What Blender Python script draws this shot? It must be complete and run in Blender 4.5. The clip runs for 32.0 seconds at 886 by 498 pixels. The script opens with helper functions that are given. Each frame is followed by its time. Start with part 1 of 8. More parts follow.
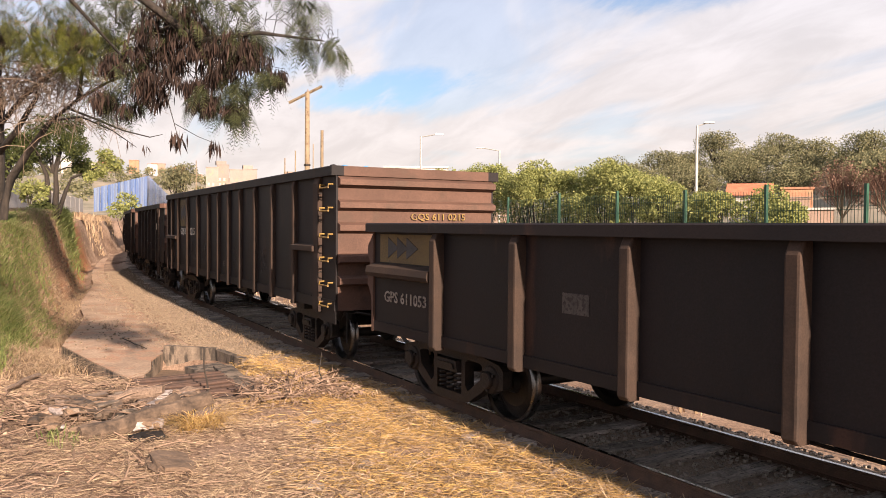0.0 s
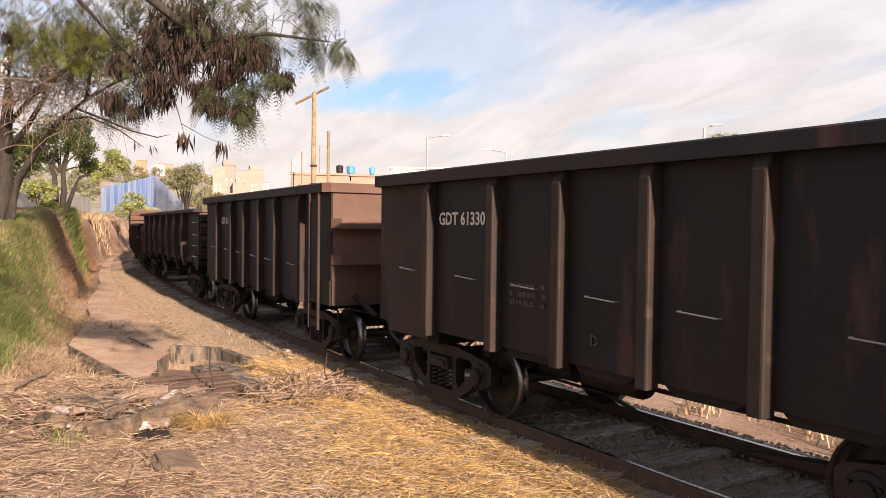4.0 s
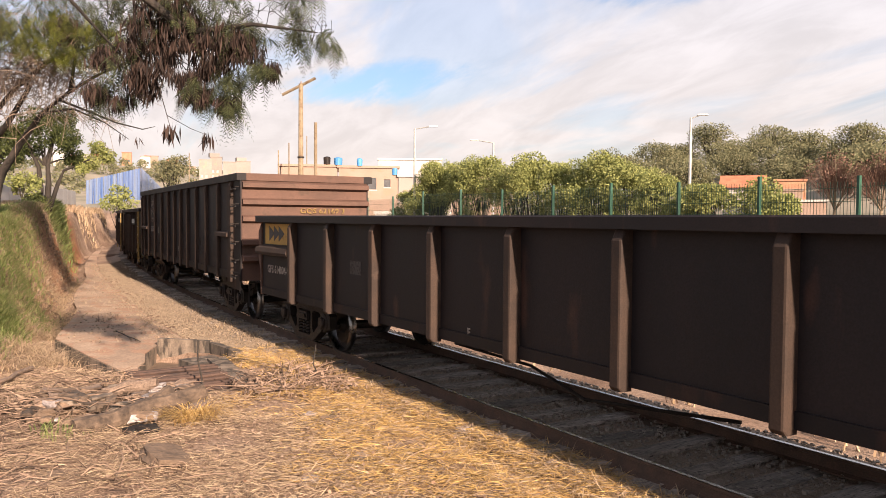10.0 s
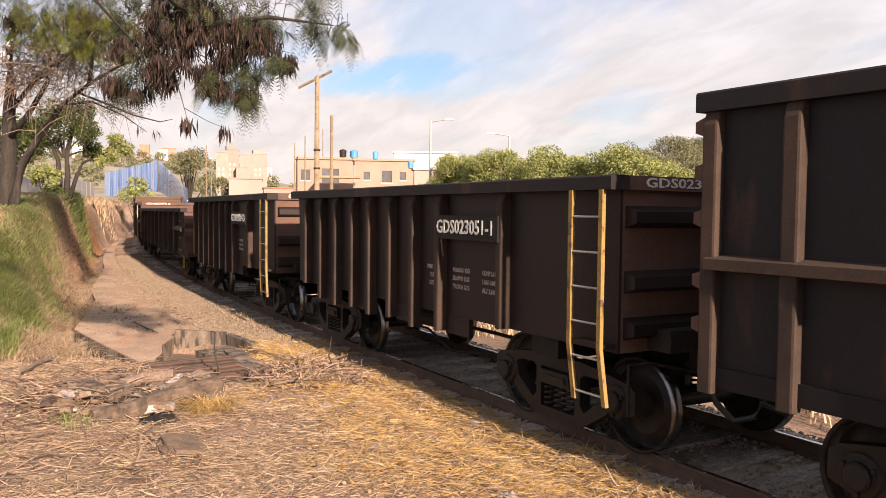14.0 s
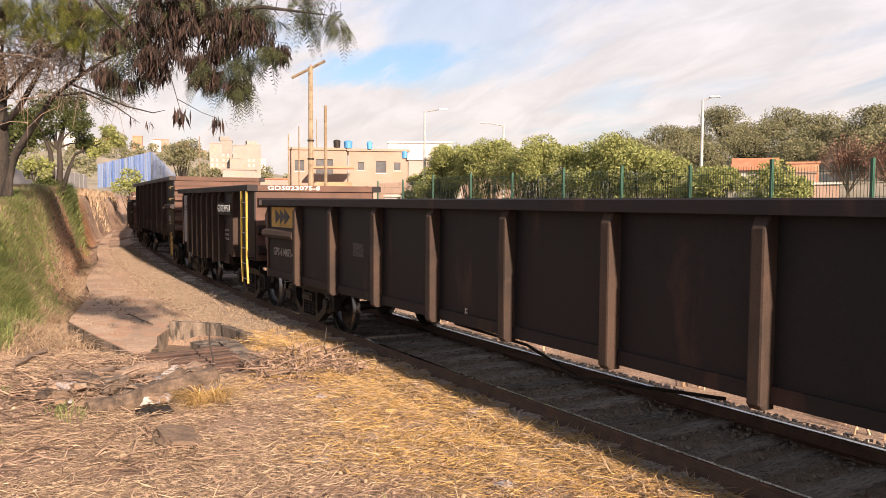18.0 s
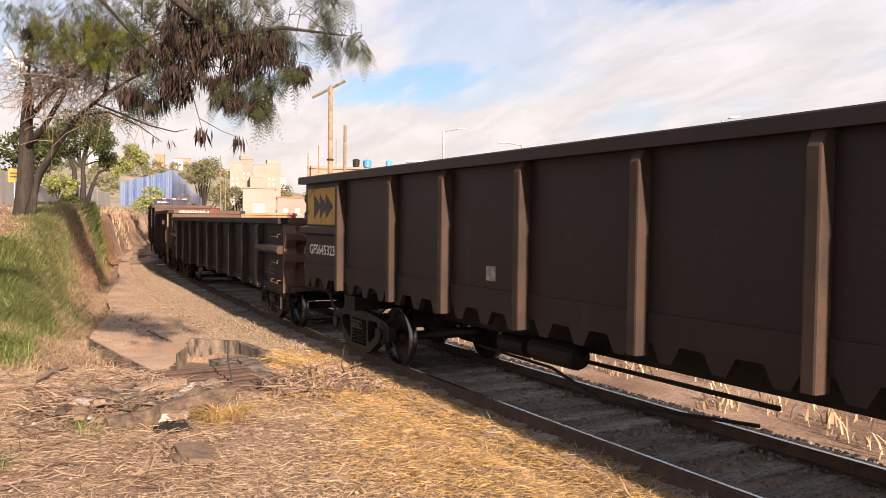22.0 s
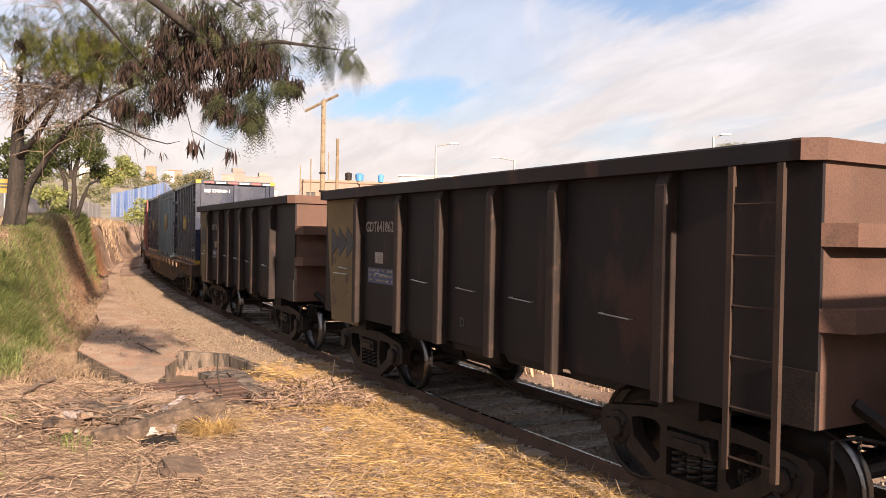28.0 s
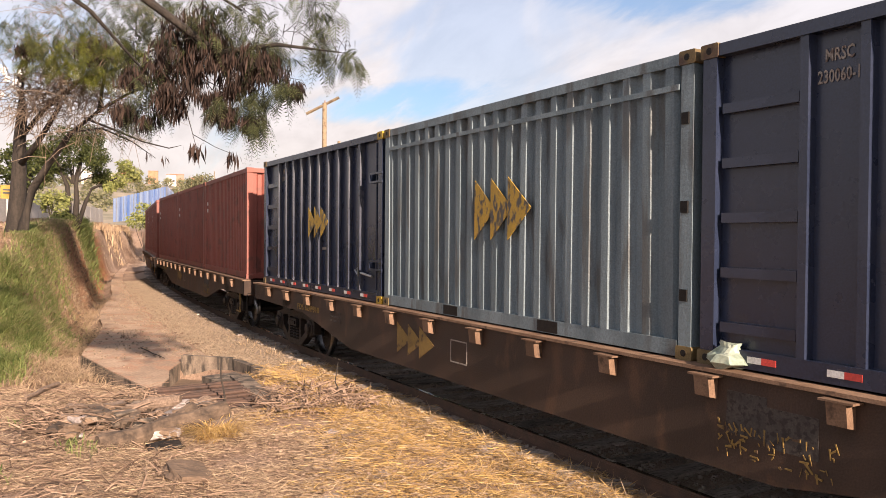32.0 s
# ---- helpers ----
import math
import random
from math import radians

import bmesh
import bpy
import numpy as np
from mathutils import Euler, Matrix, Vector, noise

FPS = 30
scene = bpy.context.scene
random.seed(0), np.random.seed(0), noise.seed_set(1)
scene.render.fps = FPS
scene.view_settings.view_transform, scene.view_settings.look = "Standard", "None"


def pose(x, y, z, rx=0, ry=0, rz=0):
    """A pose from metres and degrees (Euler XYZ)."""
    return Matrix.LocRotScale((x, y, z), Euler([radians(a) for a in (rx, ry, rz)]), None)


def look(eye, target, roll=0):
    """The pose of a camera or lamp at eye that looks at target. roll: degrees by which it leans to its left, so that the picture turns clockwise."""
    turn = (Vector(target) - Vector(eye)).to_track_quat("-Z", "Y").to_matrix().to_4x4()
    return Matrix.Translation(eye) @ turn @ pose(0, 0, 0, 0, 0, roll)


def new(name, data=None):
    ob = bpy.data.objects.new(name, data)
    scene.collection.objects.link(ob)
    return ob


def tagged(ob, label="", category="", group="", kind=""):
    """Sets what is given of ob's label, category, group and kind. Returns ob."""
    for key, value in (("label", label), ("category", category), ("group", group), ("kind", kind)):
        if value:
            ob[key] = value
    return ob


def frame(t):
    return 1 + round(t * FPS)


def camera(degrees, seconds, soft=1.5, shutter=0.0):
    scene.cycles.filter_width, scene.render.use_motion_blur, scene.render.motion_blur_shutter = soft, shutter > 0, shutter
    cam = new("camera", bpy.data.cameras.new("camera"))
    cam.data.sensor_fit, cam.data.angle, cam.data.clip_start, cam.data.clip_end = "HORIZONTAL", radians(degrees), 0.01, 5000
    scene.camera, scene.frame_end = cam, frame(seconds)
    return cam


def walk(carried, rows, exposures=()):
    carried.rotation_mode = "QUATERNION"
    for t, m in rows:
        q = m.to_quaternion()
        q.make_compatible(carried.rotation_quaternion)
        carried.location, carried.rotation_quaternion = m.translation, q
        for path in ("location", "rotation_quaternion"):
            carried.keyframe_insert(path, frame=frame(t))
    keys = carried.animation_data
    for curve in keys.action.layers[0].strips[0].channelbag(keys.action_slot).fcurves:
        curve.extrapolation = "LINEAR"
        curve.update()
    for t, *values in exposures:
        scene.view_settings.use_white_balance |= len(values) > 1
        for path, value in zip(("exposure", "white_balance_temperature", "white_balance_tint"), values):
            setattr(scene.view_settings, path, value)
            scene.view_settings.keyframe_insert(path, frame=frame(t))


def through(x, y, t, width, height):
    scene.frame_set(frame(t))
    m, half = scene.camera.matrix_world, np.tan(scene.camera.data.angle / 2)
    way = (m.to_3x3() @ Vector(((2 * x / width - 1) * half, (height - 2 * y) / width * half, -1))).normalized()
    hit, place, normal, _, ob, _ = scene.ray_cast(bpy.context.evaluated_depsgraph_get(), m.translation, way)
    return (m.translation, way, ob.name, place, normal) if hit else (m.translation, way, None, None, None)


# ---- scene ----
EYE = Vector((17.18, 0.0, 2.224))
cam = camera(58.38, 32.0, soft=0.9)
# seconds, turn to the left of +y, tilt up, lean (degrees)
AIM = (
    (0, 62.985, -1.589, 0.447), (0.5, 63.133, -1.325, 0.585), (1, 63.242, -1.190, 0.582),
    (1.5, 63.266, -1.208, 0.476), (2, 63.221, -1.344, 0.426), (2.5, 63.216, -1.522, 0.448),
    (3, 63.265, -1.588, 0.574), (3.5, 63.363, -1.590, 0.670), (5.5, 63.646, -1.038, 0.735),
    (6, 63.602, -0.800, 0.605), (6.5, 63.509, -0.599, 0.682), (7, 63.388, -0.596, 0.707),
    (7.5, 63.277, -0.726, 0.685), (8, 63.259, -0.773, 0.738), (8.5, 63.252, -0.774, 0.812),
    (9, 63.105, -0.976, 0.643), (9.5, 62.802, -1.481, 0.491), (10, 62.550, -2.144, 0.400),
    (10.5, 62.544, -2.578, 0.410), (11, 62.736, -2.769, 0.290), (11.5, 62.961, -2.809, 0.262),
    (12, 63.086, -2.793, 0.345), (12.5, 63.223, -2.787, 0.499), (13, 63.403, -2.827, 0.599),
    (13.5, 63.520, -2.775, 0.631), (14, 63.658, -2.644, 0.613), (14.5, 63.777, -2.523, 0.598),
    (16.5, 63.991, -2.608, 0.880), (17, 63.661, -2.866, 0.620), (17.5, 63.362, -3.137, 0.356),
    (18, 63.270, -3.357, 0.341), (18.5, 63.409, -3.503, 0.426), (19, 63.613, -3.439, 0.413),
    (19.5, 63.820, -3.136, 0.385), (20, 64.063, -2.732, 0.424), (20.5, 64.237, -2.444, 0.505),
    (21, 64.287, -2.231, 0.655), (21.5, 64.417, -2.066, 0.653), (22, 64.591, -1.981, 0.615),
    (22.5, 64.744, -2.020, 0.607), (23, 64.839, -2.120, 0.688), (23.5, 64.777, -2.240, 0.700),
    (24, 64.522, -2.372, 0.726), (24.5, 64.141, -2.578, 0.786), (25, 63.793, -2.778, 0.867),
    (25.5, 63.690, -2.786, 1.043), (27.5, 64.047, -1.012, 0.887), (28, 64.000, -0.947, 1.062),
    (28.5, 63.995, -0.996, 1.030), (29, 64.085, -0.978, 0.856), (29.5, 64.239, -0.799, 0.690),
    (30, 64.313, -0.574, 0.624), (30.5, 64.369, -0.457, 0.684), (31, 64.307, -0.504, 0.658),
    (31.5, 64.246, -0.626, 0.664), (32, 64.165, -0.847, 0.500),
)


def aim(turn, tilt, lean):
    a, b = radians(turn), radians(tilt)
    return look(EYE, EYE + Vector((-math.sin(a) * math.cos(b), math.cos(a) * math.cos(b), math.sin(b))), lean)


walk(cam, [(t, aim(a, b, c)) for t, a, b, c in AIM])

# ---- light ----
SUN_TURN, SUN_HIGH = radians(0.4), radians(21.5)      # from +x towards +y, above the ground
sun = new("sun", bpy.data.lights.new("sun", "SUN"))
sun.data.energy, sun.data.angle, sun.data.color = 5.0, radians(1.3), (1.0, 0.775, 0.6)
sun.matrix_world = look((60, 4, 40), Vector((60, 4, 40)) - Vector((math.cos(SUN_TURN) * math.cos(SUN_HIGH), math.sin(SUN_TURN) * math.cos(SUN_HIGH), math.sin(SUN_HIGH))))
scene.view_settings.exposure = 1.5

world = bpy.data.worlds.new("sky")
scene.world = world
world.use_nodes = True
wn, wl = world.node_tree.nodes, world.node_tree.links
wn.clear()
w_out = wn.new("ShaderNodeOutputWorld")
w_bg = wn.new("ShaderNodeBackground")
w_sky = wn.new("ShaderNodeTexSky")
w_sky.sky_type, w_sky.sun_disc = "NISHITA", False
w_sky.sun_elevation, w_sky.sun_rotation = SUN_HIGH, radians(90) - SUN_TURN
w_sky.dust_density, w_sky.air_density = 2.5, 1.0
w_co = wn.new("ShaderNodeTexCoord")
w_sep = wn.new("ShaderNodeSeparateXYZ")
wl.new(w_co.outputs["Generated"], w_sep.inputs[0])
w_up = wn.new("ShaderNodeMath")
w_up.operation = "MAXIMUM"
w_up.inputs[1].default_value = 0.0
wl.new(w_sep.outputs["Z"], w_up.inputs[0])
w_add = wn.new("ShaderNodeMath")
w_add.operation = "ADD"
w_add.inputs[1].default_value = 0.22
wl.new(w_up.outputs[0], w_add.inputs[0])
w_plane = wn.new("ShaderNodeCombineXYZ")
for k in ("X", "Y"):
    d = wn.new("ShaderNodeMath")
    d.operation = "DIVIDE"
    wl.new(w_sep.outputs[k], d.inputs[0])
    wl.new(w_add.outputs[0], d.inputs[1])
    wl.new(d.outputs[0], w_plane.inputs[k])
w_map = wn.new("ShaderNodeMapping")
w_map.inputs["Rotation"].default_value = (0, 0, radians(28))
w_map.inputs["Scale"].default_value = (0.55, 1.25, 1)
w_map.inputs["Location"].default_value = (3.1, 1.7, 0)
wl.new(w_plane.outputs[0], w_map.inputs[0])


def sky_noise(scale, detail, rough, bend):
    k = wn.new("ShaderNodeTexNoise")
    k.inputs["Scale"].default_value, k.inputs["Detail"].default_value = scale, detail
    k.inputs["Roughness"].default_value, k.inputs["Distortion"].default_value = rough, bend
    wl.new(w_map.outputs[0], k.inputs["Vector"])
    return k.outputs["Fac"]


def sky_math(op, p, q, third=None):
    k = wn.new("ShaderNodeMath")
    k.operation = op
    for i, v in enumerate((p, q, third)):
        if v is None:
            continue
        if isinstance(v, (int, float)):
            k.inputs[i].default_value = v
        else:
            wl.new(v, k.inputs[i])
    return k.outputs[0]


def sky_range(v, a, b, c, d):
    k = wn.new("ShaderNodeMapRange")
    k.interpolation_type = "SMOOTHSTEP"
    for i, q in zip(("From Min", "From Max", "To Min", "To Max"), (a, b, c, d)):
        k.inputs[i].default_value = q
    wl.new(v, k.inputs["Value"])
    return k.outputs[0]


# broken high cloud: thin everywhere, with a few long clear gaps
w_wisp = sky_noise(1.5, 7, 0.55, 0.6)
w_fray = sky_noise(4.0, 6, 0.6, 0.4)
w_turn = sky_math("ARCTAN2", w_sep.outputs["Y"], w_sep.outputs["X"])
w_thin = sky_range(w_wisp, 0.36, 0.52, 0.55, 1.0)
w_gaps = None
for turn, high, wide, tall, slant, depth in ((157.0, 9.7, 6.5, 1.5, 0.13, 1.0), (139.0, 17.6, 12.0, 2.6, -0.05, 0.85), (150.0, 26.0, 22.0, 5.0, 0.1, 0.7), (120.0, 32.0, 30.0, 6.0, 0.0, 0.7), (70.0, 35.0, 30.0, 9.0, 0.0, 0.7), (20.0, 50.0, 60.0, 9.0, 0.0, 0.7), (230.0, 40.0, 60.0, 12.0, 0.0, 0.7), (300.0, 40.0, 40.0, 9.0, 0.0, 0.7)):
    du = sky_math("SUBTRACT", w_turn, radians(turn if turn <= 180 else turn - 360))
    dv = sky_math("ADD", sky_math("SUBTRACT", w_up.outputs[0], math.sin(radians(high))), sky_math("MULTIPLY", du, slant))
    e = sky_math("ADD", sky_math("POWER", sky_math("ABSOLUTE", sky_math("DIVIDE", du, radians(wide)), 0), 2.0), sky_math("POWER", sky_math("ABSOLUTE", sky_math("DIVIDE", dv, radians(tall)), 0), 2.0))
    e = sky_math("ADD", e, sky_math("MULTIPLY", sky_math("SUBTRACT", w_fray, 0.5), 4.0))
    k = sky_range(e, 0.0, 1.3, depth, 0.0)
    w_gaps = k if w_gaps is None else sky_math("MAXIMUM", w_gaps, k)
w_cov = sky_math("MULTIPLY", w_thin, sky_math("SUBTRACT", 1.0, w_gaps))
w_cov = sky_math("MAXIMUM", w_cov, sky_range(w_up.outputs[0], 0.02, 0.16, 0.95, 0.0))
w_dim = wn.new("ShaderNodeMixRGB")
w_dim.blend_type = "MULTIPLY"
w_dim.inputs[0].default_value = 1
w_dim.inputs[2].default_value = (0.115, 0.12, 0.135, 1)
wl.new(w_sky.outputs[0], w_dim.inputs[1])
w_tint = wn.new("ShaderNodeValToRGB")
w_tint.color_ramp.elements[0].position, w_tint.color_ramp.elements[0].color = 0.02, (0.68, 0.6, 0.56, 1)
w_tint.color_ramp.elements[1].position, w_tint.color_ramp.elements[1].color = 0.3, (0.61, 0.585, 0.625, 1)
wl.new(w_up.outputs[0], w_tint.inputs[0])
w_body = wn.new("ShaderNodeMixRGB")
w_body.blend_type = "MULTIPLY"
w_body.inputs[0].default_value = 1
wl.new(w_tint.outputs[0], w_body.inputs[1])
wl.new(sky_range(w_fray, 0.3, 0.7, 0.9, 1.08), w_body.inputs[2])
w_mix = wn.new("ShaderNodeMixRGB")
wl.new(w_cov, w_mix.inputs[0])
wl.new(w_dim.outputs[0], w_mix.inputs[1])
wl.new(w_body.outputs[0], w_mix.inputs[2])
wl.new(w_mix.outputs[0], w_bg.inputs[0])
w_bg.inputs[1].default_value = 0.51
wl.new(w_bg.outputs[0], w_out.inputs[0])


# ---- materials ----
def surface(name, a, b, scale=3.0, rough=0.8, bump=0.3, grain=40.0, metal=0.0, c=None, vary=0.15, stretch=(1, 1, 1), gloss=0.5, spots=0.56):
    """Two tones by a large pattern, a third in spots, a fine grain with relief, and some change from piece to piece."""
    m = bpy.data.materials.new(name)
    m.use_nodes = True
    n, l = m.node_tree.nodes, m.node_tree.links
    s = n["Principled BSDF"]
    s.inputs["Metallic"].default_value = metal
    s.inputs["Specular IOR Level"].default_value = gloss
    co = n.new("ShaderNodeTexCoord")
    info = n.new("ShaderNodeObjectInfo")
    shift = n.new("ShaderNodeVectorMath")
    shift.operation = "MULTIPLY_ADD"
    wide = n.new("ShaderNodeVectorMath")
    wide.operation = "SCALE"
    wide.inputs[0].default_value = (17.0, 31.0, 11.0)
    l.new(info.outputs["Random"], wide.inputs["Scale"])
    l.new(co.outputs["Object"], shift.inputs[0])
    shift.inputs[1].default_value = stretch
    l.new(wide.outputs[0], shift.inputs[2])
    big = n.new("ShaderNodeTexNoise")
    big.inputs["Scale"].default_value, big.inputs["Detail"].default_value, big.inputs["Roughness"].default_value = scale, 7, 0.62
    l.new(shift.outputs[0], big.inputs["Vector"])
    ramp = n.new("ShaderNodeValToRGB")
    ramp.color_ramp.elements[0].position, ramp.color_ramp.elements[0].color = 0.38, (*a, 1)
    ramp.color_ramp.elements[1].position, ramp.color_ramp.elements[1].color = 0.62, (*b, 1)
    l.new(big.outputs["Fac"], ramp.inputs[0])
    colour = ramp.outputs[0]
    if c:
        sp = n.new("ShaderNodeTexNoise")
        sp.inputs["Scale"].default_value, sp.inputs["Detail"].default_value = scale * 2.7, 8
        l.new(shift.outputs[0], sp.inputs["Vector"])
        pick = n.new("ShaderNodeMapRange")
        pick.inputs["From Min"].default_value, pick.inputs["From Max"].default_value = spots, spots + 0.09
        l.new(sp.outputs["Fac"], pick.inputs[0])
        mix = n.new("ShaderNodeMixRGB")
        mix.inputs[2].default_value = (*c, 1)
        l.new(pick.outputs[0], mix.inputs[0])
        l.new(colour, mix.inputs[1])
        colour = mix.outputs[0]
    fine = n.new("ShaderNodeTexNoise")
    fine.inputs["Scale"].default_value, fine.inputs["Detail"].default_value = grain, 5
    l.new(co.outputs["Object"], fine.inputs["Vector"])
    tone = n.new("ShaderNodeHueSaturation")
    val = n.new("ShaderNodeMapRange")
    val.inputs["To Min"].default_value, val.inputs["To Max"].default_value = 1 - vary, 1 + vary
    l.new(info.outputs["Random"], val.inputs[0])
    fv = n.new("ShaderNodeMapRange")
    fv.inputs["From Min"].default_value, fv.inputs["From Max"].default_value = 0.3, 0.7
    fv.inputs["To Min"].default_value, fv.inputs["To Max"].default_value = 0.8, 1.2
    l.new(fine.outputs["Fac"], fv.inputs[0])
    both = n.new("ShaderNodeMath")
    both.operation = "MULTIPLY"
    l.new(val.outputs[0], both.inputs[0])
    l.new(fv.outputs[0], both.inputs[1])
    l.new(both.outputs[0], tone.inputs["Value"])
    l.new(colour, tone.inputs["Color"])
    l.new(tone.outputs[0], s.inputs["Base Color"])
    rr = n.new("ShaderNodeMapRange")
    rr.inputs["To Min"].default_value, rr.inputs["To Max"].default_value = max(rough - 0.15, 0.05), min(rough + 0.15, 1)
    l.new(big.outputs["Fac"], rr.inputs[0])
    l.new(rr.outputs[0], s.inputs["Roughness"])
    if bump:
        bp = n.new("ShaderNodeBump")
        bp.inputs["Strength"].default_value, bp.inputs["Distance"].default_value = bump, 0.02
        l.new(fine.outputs["Fac"], bp.inputs["Height"])
        l.new(bp.outputs[0], s.inputs["Normal"])
    return m


def leafy(name, a, b, rough=0.6, through=0.3):
    """Leaves: two greens leaf by leaf, with some light coming through."""
    m = bpy.data.materials.new(name)
    m.use_nodes = True
    n, l = m.node_tree.nodes, m.node_tree.links
    s = n["Principled BSDF"]
    geo = n.new("ShaderNodeNewGeometry")
    ramp = n.new("ShaderNodeValToRGB")
    ramp.color_ramp.elements[0].color, ramp.color_ramp.elements[1].color = (*a, 1), (*b, 1)
    l.new(geo.outputs["Random Per Island"], ramp.inputs[0])
    l.new(ramp.outputs[0], s.inputs["Base Color"])
    s.inputs["Roughness"].default_value = rough
    s.inputs["Specular IOR Level"].default_value = 0.15
    tr = n.new("ShaderNodeBsdfTranslucent")
    l.new(ramp.outputs[0], tr.inputs[0])
    mx = n.new("ShaderNodeMixShader")
    mx.inputs[0].default_value = through
    l.new(s.outputs[0], mx.inputs[1])
    l.new(tr.outputs[0], mx.inputs[2])
    l.new(mx.outputs[0], n["Material Output"].inputs[0])
    return m


# Side sheets: shade is in the colour; RUST_END is this steel in sunlit tone.
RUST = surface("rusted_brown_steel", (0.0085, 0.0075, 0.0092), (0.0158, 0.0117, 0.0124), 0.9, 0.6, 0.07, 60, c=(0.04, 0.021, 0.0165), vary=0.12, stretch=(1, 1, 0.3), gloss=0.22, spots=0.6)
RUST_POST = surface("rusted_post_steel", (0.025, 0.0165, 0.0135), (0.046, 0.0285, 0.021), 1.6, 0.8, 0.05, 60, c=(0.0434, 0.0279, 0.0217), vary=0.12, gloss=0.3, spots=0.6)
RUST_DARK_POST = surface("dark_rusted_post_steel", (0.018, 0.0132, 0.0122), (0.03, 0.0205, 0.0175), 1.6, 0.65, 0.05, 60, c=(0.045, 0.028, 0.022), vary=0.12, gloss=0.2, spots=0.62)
RUST_BEAM = surface("rusty_beam_steel", (0.032, 0.021, 0.017), (0.055, 0.034, 0.025), 1.0, 0.6, 0.25, 60, c=(0.075, 0.042, 0.028), vary=0.08, gloss=0.3, stretch=(1, 1, 0.5))
PALE_RUST = surface("tan_rusted_steel", (0.13, 0.078, 0.05), (0.19, 0.12, 0.08), 3, 0.7, 0.25, 60, c=(0.08, 0.05, 0.035), vary=0.15, gloss=0.3)
RUST_END = surface("sunlit_tone_rust", (0.074, 0.0407, 0.0303), (0.107, 0.0592, 0.0444), 1.1, 0.75, 0.08, 60, c=(0.074, 0.0444, 0.0333), vary=0.08, gloss=0.3, spots=0.58)
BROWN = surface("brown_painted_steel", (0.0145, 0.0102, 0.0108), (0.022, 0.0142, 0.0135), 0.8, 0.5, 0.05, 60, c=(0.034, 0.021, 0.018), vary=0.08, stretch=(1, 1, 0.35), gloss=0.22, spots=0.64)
IRON = surface("dark_cast_iron", (0.011, 0.0088, 0.0082), (0.023, 0.0165, 0.014), 4, 0.6, 0.4, 50, c=(0.011, 0.0095, 0.009), vary=0.15, gloss=0.25)
BLACK = surface("black_underframe_steel", (0.008, 0.007, 0.007), (0.016, 0.013, 0.012), 3, 0.65, 0.3, 40, gloss=0.2)
WHEEL = surface("greasy_wheel_steel", (0.014, 0.012, 0.011), (0.03, 0.023, 0.02), 5, 0.5, 0.2, 40, metal=0.2, gloss=0.3)
TREAD = surface("polished_wheel_rim", (0.16, 0.155, 0.15), (0.26, 0.25, 0.245), 6, 0.3, 0.05, 60, metal=1.0)
RAILTOP = surface("polished_rail_head", (0.5, 0.49, 0.48), (0.62, 0.6, 0.58), 4, 0.25, 0.05, 60, metal=1.0)
GRATE = surface("dark_rusty_grating", (0.035, 0.02, 0.016), (0.075, 0.042, 0.03), 5, 0.8, 0.4, 60)
RAILSIDE = surface("rusty_rail_web", (0.06, 0.036, 0.026), (0.1, 0.058, 0.04), 5, 0.85, 0.4, 60)
YELLOW = surface("faded_yellow_paint", (0.4, 0.24, 0.048), (0.336, 0.2, 0.048), 2, 0.7, 0.2, 60, c=(0.16, 0.088, 0.04), vary=0.05, spots=0.6)
DIRTY_YELLOW = surface("dirty_yellow_paint", (0.105, 0.072, 0.03), (0.15, 0.104, 0.04), 1.2, 0.75, 0.06, 60, c=(0.06, 0.036, 0.026), vary=0.05, spots=0.58)
BRIGHT_YELLOW = surface("bright_yellow_paint", (0.322, 0.206, 0.0099), (0.279, 0.172, 0.0099), 4, 0.55, 0.15, 60, c=(0.151, 0.0858, 0.0165), vary=0.04, spots=0.64)
WHITE_PAINT = surface("stencil_white_paint", (0.5, 0.46, 0.42), (0.62, 0.58, 0.54), 9, 0.8, 0.1, 80, c=(0.2, 0.15, 0.12), vary=0.0, spots=0.62)
FAINT_PAINT = surface("nearly_worn_off_paint", (0.04, 0.034, 0.032), (0.066, 0.055, 0.05), 9, 0.8, 0.1, 80, c=(0.024, 0.018, 0.017), vary=0.2, spots=0.5)
OLD_YELLOW = surface("old_yellow_paint", (0.178, 0.111, 0.0298), (0.226, 0.143, 0.0357), 4, 0.7, 0.2, 60, c=(0.0714, 0.0416, 0.0238), vary=0.06, spots=0.56)
DULL_PAINT = surface("worn_stencil_paint", (0.2, 0.17, 0.15), (0.3, 0.27, 0.24), 9, 0.8, 0.1, 80, c=(0.1, 0.07, 0.06), vary=0.0, spots=0.55)
LOGO_DARK = surface("logo_dark_paint", (0.03, 0.03, 0.035), (0.05, 0.05, 0.055), 5, 0.7, 0.1, 60)
NAVY = surface("navy_container_paint", (0.0150, 0.0215, 0.0450), (0.0200, 0.0270, 0.0530), 1.2, 0.28, 0.05, 60, c=(0.029, 0.032, 0.0470), vary=0.05, spots=0.66)
STEEL_BLUE = surface("weathered_grey_blue_paint", (0.085, 0.118, 0.14), (0.155, 0.2, 0.228), 2.2, 0.5, 0.25, 60, c=(0.075, 0.085, 0.09), vary=0.05, stretch=(1, 1, 0.12), spots=0.55)
OXIDE = surface("oxide_red_container_paint", (0.185, 0.0459, 0.0333), (0.222, 0.0629, 0.0459), 1.0, 0.6, 0.1, 60, c=(0.133, 0.0444, 0.0333), vary=0.1)
TAPE_RED = surface("red_reflective_tape", (0.5, 0.05, 0.04), (0.42, 0.045, 0.04), 8, 0.4, 0.0, 60)
